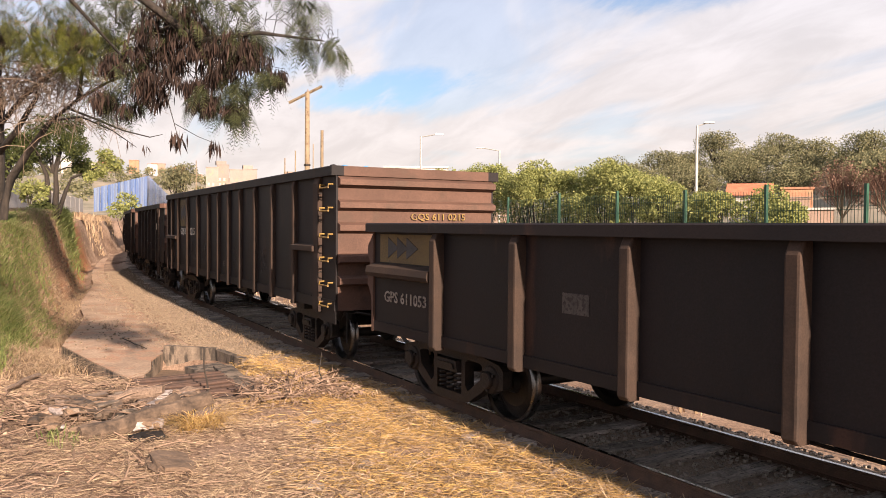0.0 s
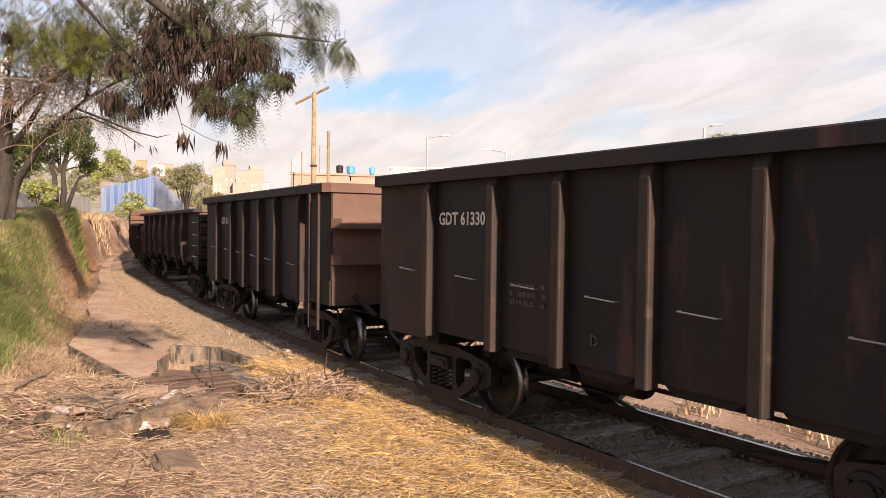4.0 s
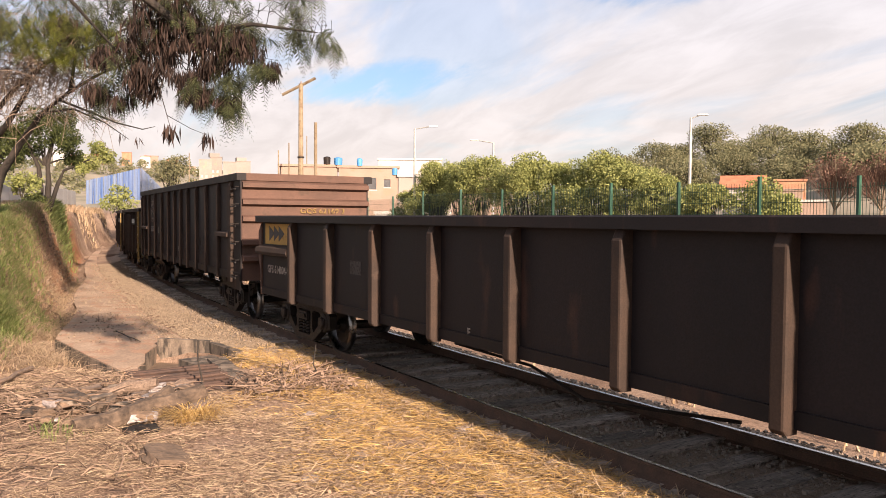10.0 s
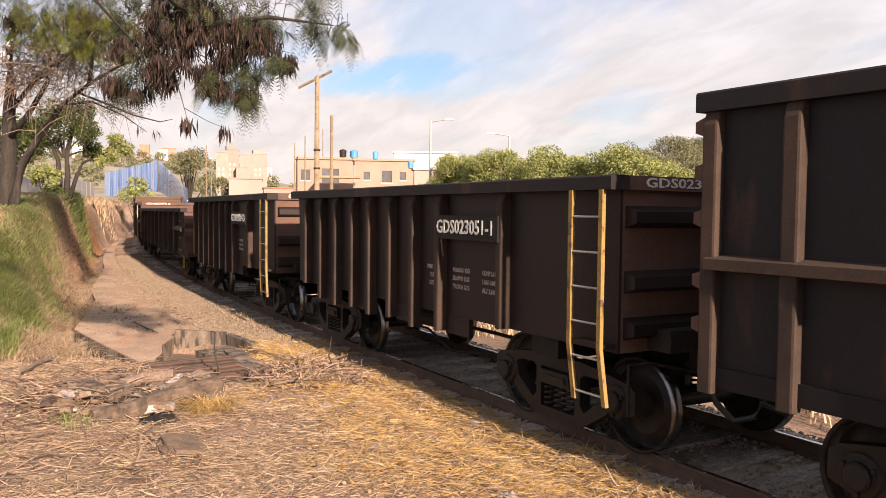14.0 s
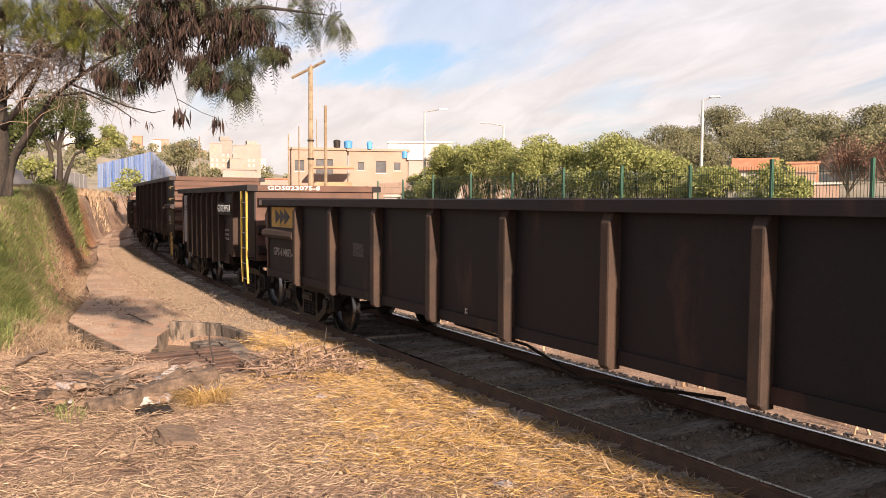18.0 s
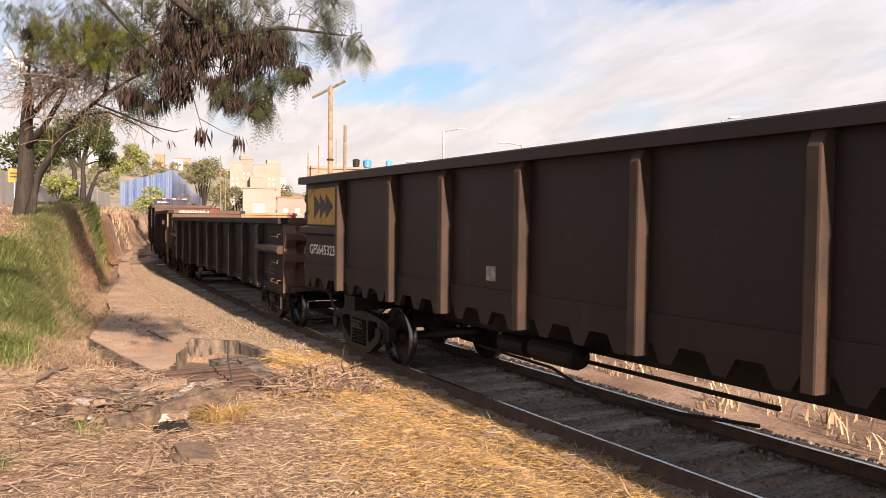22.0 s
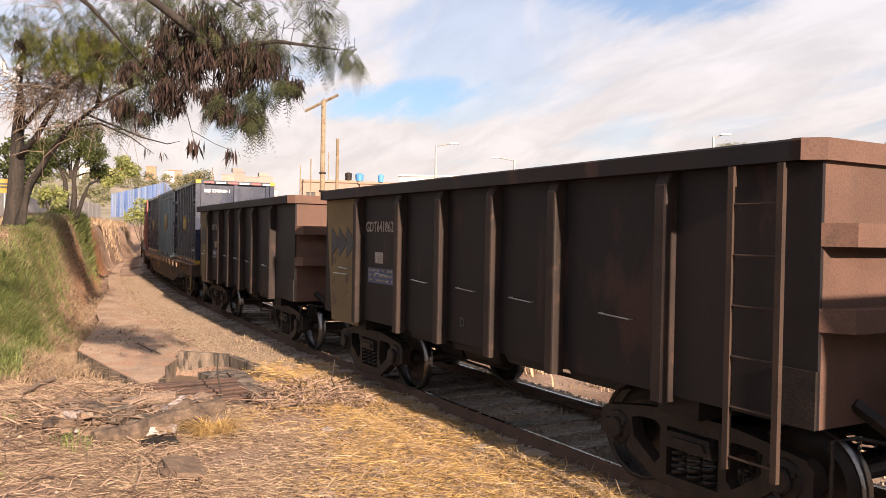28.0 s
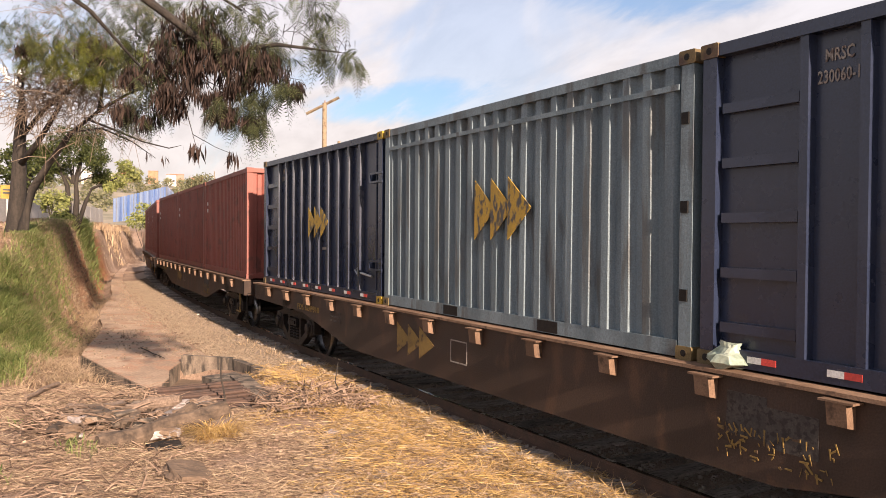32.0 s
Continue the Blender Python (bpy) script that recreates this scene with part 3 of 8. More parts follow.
# ---- the railway line ----
def build_line():
    line = thing("railway_track", "curved railway line with rusty rails on old sleepers", "railway track", kind="structure")
    web = [(-0.06, -0.165), (0.06, -0.165), (0.06, -0.15), (0.011, -0.13), (0.011, -0.042), (0.034, -0.03), (0.034, -0.006), (0.022, -0.0015), (-0.022, -0.0015), (-0.034, -0.006), (-0.034, -0.03), (-0.011, -0.042), (-0.011, -0.13), (-0.06, -0.15)]
    n = len(web)
    runs = [s for s in np.arange(-250, 262, 2.0)]
    for out in (0.835, -0.835):
        g = Geo()
        v = [tuple(on_track(s, out + a, b)) for s in runs for a, b in web]
        f = [(i * n + k, i * n + (k + 1) % n, (i + 1) * n + (k + 1) % n, (i + 1) * n + k) for i in range(len(runs) - 1) for k in range(n)]
        rail = part("rail", g.add(v, f), RAILSIDE, line, "rusty steel rail")
        top = Geo()
        v = [tuple(on_track(s, out + a, b)) for s in runs for a, b in ((-0.026, -0.001), (0.026, -0.001), (0.02, 0.0008), (-0.02, 0.0008))]
        f = [(i * 4 + k, i * 4 + (k + 1) % 4, i * 4 + 4 + (k + 1) % 4, i * 4 + 4 + k) for i in range(len(runs) - 1) for k in range(4)]
        part("running_surface", top.add(v, f), RAILTOP, rail, "polished rail head")
    # sleepers
    g = Geo().prism([(-0.14, -0.32), (0.14, -0.32), (0.14, -0.158), (0.125, -0.145), (-0.125, -0.145), (-0.14, -0.158)], "y", -1.27, 1.27)
    me = mesh_of(g, "sleeper")
    rnd = random.Random(4)
    rest = Geo()
    for k in range(-400, 410):
        s = k * 0.62 + rnd.uniform(-0.05, 0.05)
        a, end = (s + BACK) / RADIUS, rnd.uniform(-0.1, 0.1)
        m = Matrix.Translation(on_track(s, end, rnd.uniform(-0.008, 0.016))) @ pose(0, 0, 0, rnd.uniform(-0.9, 0.9), rnd.uniform(-4, 4), math.degrees(a) + rnd.uniform(-2.5, 2.5))
        if -110 < s < 24:
            part("sleeper", me, SLEEPER, line, at=m)
        else:
            rest.add([tuple(m @ Vector(p)) for p in g.v], g.f)
    tagged(part("distant_sleepers", rest, SLEEPER, line, "weathered timber sleepers further along the line"), kind="stuff")


build_line()


# ---- running gear ----
def rounded(x0, x1, z0, z1, c):
    return [(x0 + c, z0), (x1 - c, z0), (x1, z0 + c), (x1, z1 - c), (x1 - c, z1), (x0 + c, z1), (x0, z1 - c), (x0, z0 + c)]


WHEEL_R, AXLE_X = 0.42, 0.89
BOGIE_MESH = {}


def bogie_meshes():
    g = Geo()
    for sgn in (-1, 1):
        prof = [(0.07, 0.665), (0.11, 0.66), (0.13, 0.735), (0.3, 0.775), (0.345, 0.73), (0.42, 0.735), (0.42, 0.855), (0.455, 0.885), (0.45, 0.745), (0.4, 0.735), (0.345, 0.77), (0.28, 0.8), (0.13, 0.79), (0.1, 0.87), (0.07, 0.87)]
        ring = [(r, sgn * a) for r, a in prof]
        n, m = 36, len(ring)
        v = [(r * math.cos(k * math.tau / n), a, r * math.sin(k * math.tau / n)) for r, a in ring for k in range(n)]
        f = [(i * n + k, i * n + (k + 1) % n, ((i + 1) % m) * n + (k + 1) % n, ((i + 1) % m) * n + k) for i in range(m) for k in range(n)]
        g.add(v, f)
        g.lathe([(0.068, sgn * 0.86), (0.068, sgn * 1.02), (0.05, sgn * 1.03)], 14)
    g.lathe([(0.075, -0.7), (0.08, 0.0), (0.075, 0.7)], 16)
    me = mesh_of(g, "wheelset")
    me.materials.append(WHEEL)
    me.materials.append(TREAD)
    for p in me.polygons:
        c = p.center
        r = math.hypot(c.x, c.z)
        p.material_index = 1 if r > 0.4 and abs(p.normal.y) < 0.5 else 0
        p.use_smooth = r > 0.4
    BOGIE_MESH["wheelset"] = me

    # cast side frame with two windows and a spring opening
    outer = [(-1.13, 0.60), (-1.13, 0.40), (-1.02, 0.36), (-0.8, 0.37), (-0.72, 0.3), (-0.42, 0.125), (-0.3, 0.1), (0.3, 0.1), (0.42, 0.125), (0.72, 0.3), (0.8, 0.37), (1.02, 0.36), (1.13, 0.40), (1.13, 0.60), (1.06, 0.66), (0.62, 0.73), (0.35, 0.76), (-0.35, 0.76), (-0.62, 0.73), (-1.06, 0.66)]
    holes = [
        [(-0.72, 0.60), (-0.68, 0.44), (-0.42, 0.26), (-0.36, 0.32), (-0.36, 0.6), (-0.42, 0.64), (-0.66, 0.63)],
        [(0.72, 0.60), (0.66, 0.63), (0.42, 0.64), (0.36, 0.6), (0.36, 0.32), (0.42, 0.26), (0.68, 0.44)],
        [(-0.28, 0.2), (0.28, 0.2), (0.28, 0.62), (-0.28, 0.62)],
    ]
    bm = bmesh.new()
    edges = []
    for loop in [outer] + holes:
        vs = [bm.verts.new((x, 0, z)) for x, z in loop]
        edges += [bm.edges.new((vs[i], vs[(i + 1) % len(vs)])) for i in range(len(vs))]
    bmesh.ops.triangle_fill(bm, edges=edges, use_beauty=True, use_dissolve=False)
    ex = bmesh.ops.extrude_face_region(bm, geom=bm.faces[:])
    bmesh.ops.translate(bm, verts=[e for e in ex["geom"] if isinstance(e, bmesh.types.BMVert)], vec=(0, 0.13, 0))
    bmesh.ops.recalc_face_normals(bm, faces=bm.faces)
    me = bpy.data.meshes.new("side_frame")
    bm.to_mesh(me)
    bm.free()
    me.materials.append(IRON)
    BOGIE_MESH["side_frame"] = me
    # ribs and the bolster end seen in the spring opening
    g = Geo()
    g.prism([(-0.26, 0.46), (0.26, 0.46), (0.22, 0.6), (-0.22, 0.6)], "y", -0.05, 0.16)
    g.prism([(-0.2, 0.50), (0.2, 0.50), (0.17, 0.56), (-0.17, 0.56)], "y", -0.075, -0.04)
    BOGIE_MESH["bolster_end"] = mesh_of(g, "bolster_end")
    BOGIE_MESH["bolster_end"].materials.append(IRON)
    g = Geo()
    for x in (-0.17, 0.0, 0.17):
        pts = [(x + 0.06 * math.cos(k * 0.7), 0.05 + 0.06 * math.sin(k * 0.7), 0.205 + 0.245 * k / 40) for k in range(41)]
        g.tube(pts, 0.016, 5)
    BOGIE_MESH["spring"] = mesh_of(g, "spring")
    BOGIE_MESH["spring"].materials.append(IRON)
    g = Geo().lathe([(0.17, 0.08), (0.17, 0.0), (0.15, -0.03), (0.1, -0.04), (0.1, -0.075), (0.085, -0.09)], 18)
    for k in range(3):
        a = k * math.tau / 3 + 0.5
        g.lathe([(0.02, -0.04), (0.02, -0.065)], 6, (0.125 * math.cos(a), 0, 0.125 * math.sin(a)))
    BOGIE_MESH["axle_box"] = mesh_of(g, "axle_box")
    BOGIE_MESH["axle_box"].materials.append(IRON)
    g = Geo().box(-0.19, 0.19, -1.08, 1.08, 0.44, 0.66).box(-0.28, 0.28, -0.3, 0.3, 0.6, 0.72)
    g.tube([(-0.62, -0.75, 0.4), (-0.62, 0.75, 0.4)], 0.05, 8).tube([(0.62, -0.75, 0.4), (0.62, 0.75, 0.4)], 0.05, 8)
    BOGIE_MESH["bogie"] = mesh_of(g, "bogie")
    BOGIE_MESH["bogie"].materials.append(IRON)


bogie_meshes()
AXLES = []


def add_bogie(wagon, x):
    b = part("bogie", BOGIE_MESH["bogie"], IRON, wagon, "cast steel three-piece bogie", at=pose(x, 0, 0))
    for side in (-1, 1):
        turn = 0 if side < 0 else 180
        part("side_frame", BOGIE_MESH["side_frame"], IRON, b, at=pose(0, side * 1.13, 0, 0, 0, turn))
        part("bolster_end", BOGIE_MESH["bolster_end"], IRON, b, at=pose(0, side * 1.13, 0, 0, 0, turn))
        part("spring", BOGIE_MESH["spring"], IRON, b, at=pose(0, side * 1.13, 0, 0, 0, turn))
        for ax in (-AXLE_X, AXLE_X):
            part("axle_box", BOGIE_MESH["axle_box"], IRON, b, at=pose(ax, side * 1.12, WHEEL_R + 0.06, 0, 0, turn))
    for ax in (-AXLE_X, AXLE_X):
        w = part("wheelset", BOGIE_MESH["wheelset"], WHEEL, b, at=pose(ax, 0, WHEEL_R))
        AXLES.append((w, ax))
    return b


def add_coupling(wagon, half, centre=0.86):
    for end in (-1, 1):
        g = Geo().box(half - 0.5, half + 0.32, -0.09, 0.09, centre - 0.1, centre + 0.1)
        g.prism([(half + 0.25, -0.17), (half + 0.62, -0.13), (half + 0.66, 0.02), (half + 0.48, 0.05), (half + 0.45, 0.17), (half + 0.25, 0.15)], "z", centre - 0.17, centre + 0.17)
        part("coupler", g, IRON, wagon, "knuckle coupler", at=pose(0, 0, 0, 0, 0, 0 if end > 0 else 180))
        h = Geo().tube([(half - 0.05, -0.42, centre - 0.05), (half + 0.2, -0.45, centre - 0.12), (half + 0.32, -0.42, centre - 0.36), (half + 0.45, -0.34, centre - 0.5), (half + 0.6, -0.25, centre - 0.44), (half + 0.66, -0.22, centre - 0.3)], 0.03, 7)
        part("air_hose", h, RUBBER, wagon, "black rubber brake hose", at=pose(0, 0, 0, 0, 0, 0 if end > 0 else 180))


def add_underframe(wagon, half, reach, low=0.72):
    g = Geo().box(-half + 0.15, half - 0.15, -0.3, 0.3, 0.72, 1.0)
    for x in (-reach, reach):
        g.box(x - 0.22, x + 0.22, -1.3, 1.3, 0.78, 1.0)
    part("centre_sill", g, BLACK, wagon, "black steel underframe")
    g = Geo().lathe([(0.0, -0.45), (0.13, -0.42), (0.15, -0.37), (0.15, 0.37), (0.13, 0.42), (0.0, 0.45)], 16, (-0.5, -0.7, 0.74), "x")
    part("air_tank", g, BLACK, wagon, "brake air reservoir")
    g = Geo().lathe([(0.0, -0.3), (0.13, -0.28), (0.13, 0.28), (0.0, 0.3)], 14, (-1.6, -0.5, 0.66), "x").box(-1.4, 2.2, -0.36, -0.32, 0.6, 0.64)
    g.tube([(-2.4, -0.6, 0.55), (-0.8, -0.55, 0.5), (0.6, -0.95, 0.42), (2.2, -0.6, 0.5)], 0.018, 6)
    part("brake_rigging", g, BLACK, wagon, "brake cylinder and rods")


# ---- wagons: x runs forward, the camera's side is at -y ----
def rim(wagon, x0, x1, half, top, tall=0.15, thick=0.17, round_end=0.0, material=None):
    """The heavy band round the top of a wagon, in four lengths."""
    mat = material or RUST
    i = half - thick
    for y0, y1 in ((-half, -i), (i, half)):
        part("top_chord", Geo().prism([(y0, top - tall), (y1, top - tall), (y1, top - 0.015), (y1 - 0.015, top), (y0 + 0.015, top), (y0, top - 0.015)], "x", x0 + round_end, x1 - round_end), mat, wagon)
    for a, b in ((x0, x0 + thick), (x1 - thick, x1)):
        c = round_end
        o = [(a, -half + (c if a == x0 else 0)), (a + (c if a == x0 else 0), -half), (b - (c if b == x1 else 0), -half), (b, -half + (c if b == x1 else 0)),
             (b, half - (c if b == x1 else 0)), (b - (c if b == x1 else 0), half), (a + (c if a == x0 else 0), half), (a, half - (c if a == x0 else 0))] if c else [(a, -i), (b, -i), (b, i), (a, i)]
        # only the sun-facing front chord takes the lighter sunlit tone
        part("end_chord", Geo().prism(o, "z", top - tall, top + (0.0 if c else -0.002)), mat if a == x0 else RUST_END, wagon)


def walls(wagon, x0, x1, half, low, top, material=None, end_material=None, lean=0.0):
    """Side sheets, end sheets and floor of an open wagon; lean: how far the ends slope in downwards."""
    t = 0.03
    for sgn in (-1, 1):
        g = Geo()
        o = [(x0, top), (x1, top), (x1 - lean, low), (x0 + lean, low)]
        g.prism(o, "y", sgn * half, sgn * (half - t))
        part("side_wall", g, material or RUST, wagon, "rusty steel side sheet, tone darkened for shade")
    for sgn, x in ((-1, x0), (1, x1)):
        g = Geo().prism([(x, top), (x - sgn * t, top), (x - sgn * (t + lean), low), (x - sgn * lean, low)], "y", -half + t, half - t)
        part("end_wall", g, end_material or RUST_END, wagon, "rust-brown end sheet in a lighter sunlit tone")
    part("floor", Geo().box(x0 + lean + t, x1 - lean - t, -half + t, half - t, max(low, 0.95), max(low, 0.95) + 0.06), RUST, wagon)


def posts(wagon, places, half, low, top, deep=0.13, wide=0.13, material=None, both=True, taper=0.0):
    """Pressed steel posts with rounded outer corners, cut back at the head."""
    c = min(0.022, deep * 0.3)
    for k, x in enumerate(places):
        for sgn in ((-1, 1) if both else (-1,)):
            v = []
            for z, d in ((low, deep - taper), (low + 1.2 * taper + 0.001, deep), (top - 0.12, deep), (top, deep * 0.55)):
                ring = [(-wide / 2, -0.01), (-wide / 2, d - c), (-wide / 2 + 0.3 * c, d - 0.3 * c), (-wide / 2 + c, d), (wide / 2 - c, d), (wide / 2 - 0.3 * c, d - 0.3 * c), (wide / 2, d - c), (wide / 2, -0.01)]
                v += [(x + a, sgn * (half + b), z) for a, b in ring]
            f = [(8 * i + q, 8 * i + (q + 1) % 8, 8 * i + 8 + (q + 1) % 8, 8 * i + 8 + q) for i in range(3) for q in range(8)]
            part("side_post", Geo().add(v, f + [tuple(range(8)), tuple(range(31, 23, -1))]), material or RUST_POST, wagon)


def ribs(wagon, x, sgn, half, levels, tall=0.12, deep=0.14, material=None):
    """Pressed ribs across an end wall."""
    for z in levels:
        o = [(x, z - tall), (x + sgn * deep, z - tall * 0.5), (x + sgn * deep, z + tall * 0.5), (x, z + tall)]
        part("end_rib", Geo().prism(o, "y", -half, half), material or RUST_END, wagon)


def ladder(wagon, x, y, low, top, wide=0.42, steps=5, material=None, along="x", stile=0.035, rung_material=None, kick=0.0):
    mat = material or IRON
    for e in (-wide / 2, wide / 2):
        if along == "x":
            g = Geo()
            for pts in ([(x + e + kick, y, low), (x + e, y, low + 0.5), (x + e, y, top)] if kick else [(x + e, y, low), (x + e, y, top)],):
                v = [(a + da, b + db, c) for a, b, c in pts for da, db in ((-stile / 2, -0.02), (stile / 2, -0.02), (stile / 2, 0.02), (-stile / 2, 0.02))]
                f = [(4 * i + k, 4 * i + (k + 1) % 4, 4 * i + 4 + (k + 1) % 4, 4 * i + 4 + k) for i in range(len(pts) - 1) for k in range(4)]
                g.add(v, f + [(3, 2, 1, 0), tuple(range(len(v) - 4, len(v)))])
            part("ladder_stile", g, mat, wagon)
        else:
            part("ladder_stile", Geo().box(x - 0.02, x + 0.02, y + e - stile / 2, y + e + stile / 2, low, top), mat, wagon)
    for k in range(steps):
        z = low + (top - low) * (k + 0.25) / steps
        c = x + kick * max(0.0, 1 - (z - low) / 0.5)
        pts = [(c - wide / 2, y, z), (c + wide / 2, y, z)] if along == "x" else [(x, y - wide / 2, z), (x, y + wide / 2, z)]
        part("rung", Geo().tube(pts, 0.011, 6), rung_material or mat, wagon)


def grab_irons(wagon, x, y, levels, wide=0.42, out=0.09, material=None, along="x"):
    for z in levels:
        a, b = -wide / 2, wide / 2
        pts = [(x + a, y, z + 0.05), (x + a, y - out, z + 0.05), (x + a, y - out, z), (x + b, y - out, z), (x + b, y - out, z + 0.05), (x + b, y, z + 0.05)]
        if along == "y":
            pts = [(x, y + a, z + 0.05), (x + out, y + a, z + 0.05), (x + out, y + a, z), (x + out, y + b, z), (x + out, y + b, z + 0.05), (x, y + b, z + 0.05)]
        part("grab_iron", Geo().tube(pts, 0.014, 6), material or IRON, wagon)


def hand_wheel(wagon, x, y, z, r=0.3, material=None):
    pts = [(x, y + r * math.cos(k * math.tau / 24), z + r * math.sin(k * math.tau / 24)) for k in range(25)]
    g = Geo().tube(pts, 0.018, 6)
    for k in range(5):
        a = k * math.tau / 5
        g.tube([(x - 0.04, y, z), (x, y + r * math.cos(a), z + r * math.sin(a))], 0.012, 5)
    g.lathe([(0.06, -0.25), (0.06, 0.03)], 10, (x, y, z), "x")
    part("brake_wheel", g, material or IRON, wagon, "spoked hand brake wheel")


def logo(wagon, x0, x1, z0, z1, y, dark=None, count=3):
    """Three arrow heads in a row, point to the right."""
    w = (x1 - x0) / (count + 0.15)
    for k in range(count):
        a = x0 + k * w
        part("logo_arrow", Geo().prism([(a, z0), (a + w * 1.15, (z0 + z1) / 2), (a, z1)], "y", y, y + 0.004 + 0.001 * k), dark or LOGO_DARK, wagon, "painted arrow head")


def mark(wagon, text, x, z, size, y, material=None, width=None):
    lettering("painted_number", text, size, material or WHITE_PAINT, wagon, pose(x, y, z, 90), width, 0.004)


def bars(wagon, x, z, y, rows=3, wide=0.5, tall=0.05, gap=0.09, material=None, seed=0):
    """Writing too small to read."""
    r = random.Random(seed)
    for k in range(rows):
        g = Geo()
        at = x
        while at < x + wide:
            w = r.uniform(0.025, 0.08)
            g.box(at, min(at + w, x + wide), y - 0.003, y, z - k * gap - tall, z - k * gap)
            at += w + r.choice((0.015, 0.015, 0.02, 0.1))
        tagged(part("small_writing", g, material or DULL_PAINT, wagon, "small stencilled writing"), kind="stuff")


def worn_paint(wagon, x0, x1, z0, z1, y, seed, material=None):
    """Remains of paint and chalk: many small crooked strokes."""
    r = random.Random(seed)
    g = Geo()
    for k in range(int(40 + 130 * (x1 - x0) * (z1 - z0))):
        x, z = r.uniform(x0, x1), z0 + (z1 - z0) * r.random()
        a, L, w = r.choice((1.4, 1.57, 0.1, 2.2, 0.9)) + r.uniform(-0.3, 0.3), r.uniform(0.015, 0.08), r.uniform(0.004, 0.018)
        dx, dz = math.cos(a) * L / 2, math.sin(a) * L / 2
        ex, ez = -math.sin(a) * w, math.cos(a) * w
        q = [(x - dx - ex * r.random(), z - dz), (x + dx, z + dz - ez), (x + dx * 1.1 + ex, z + dz + ez * r.random()), (x - dx, z - dz + ez)]
        b = len(g.v)
        g.v += [(u, y - 0.003, v) for u, v in q] + [(u, y + 0.002, v) for u, v in q]
        g.f += [(b, b + 1, b + 2, b + 3), (b + 7, b + 6, b + 5, b + 4)] + [(b + i, b + 4 + i, b + 4 + (i + 1) % 4, b + (i + 1) % 4) for i in range(4)]
    tagged(part("worn_paint", g, material or FAINT_PAINT, wagon, "remains of chalk and old paint"), kind="stuff")


def end_platform(wagon, x, sgn, z=1.0):
    g = Geo().prism([(x, z), (x + sgn * 0.3, z), (x + sgn * 0.3, z - 0.08), (x, z - 0.25)], "y", -0.45, 0.45)
    part("end_step", g, IRON, wagon)
    pts = [(x + sgn * 0.05, -1.25, 0.42), (x + sgn * 0.05, -1.25, 0.88), (x + sgn * 0.12, -1.1, 0.9), (x + sgn * 0.32, -0.35, 0.74)]
    part("uncoupling_lever", Geo().tube(pts, 0.016, 6), IRON, wagon)


def gear(wagon, half, reach):
    add_bogie(wagon, reach)
    add_bogie(wagon, -reach)
    add_underframe(wagon, half, reach)
    add_coupling(wagon, half)


WAGONS = []


def wagon_thing(name, label, category, front, rear):
    w = thing(name, label, category, "wagons of the train")
    half = (front - rear) / 2
    WAGONS.append((w, (front + rear) / 2, half))
    return w, half


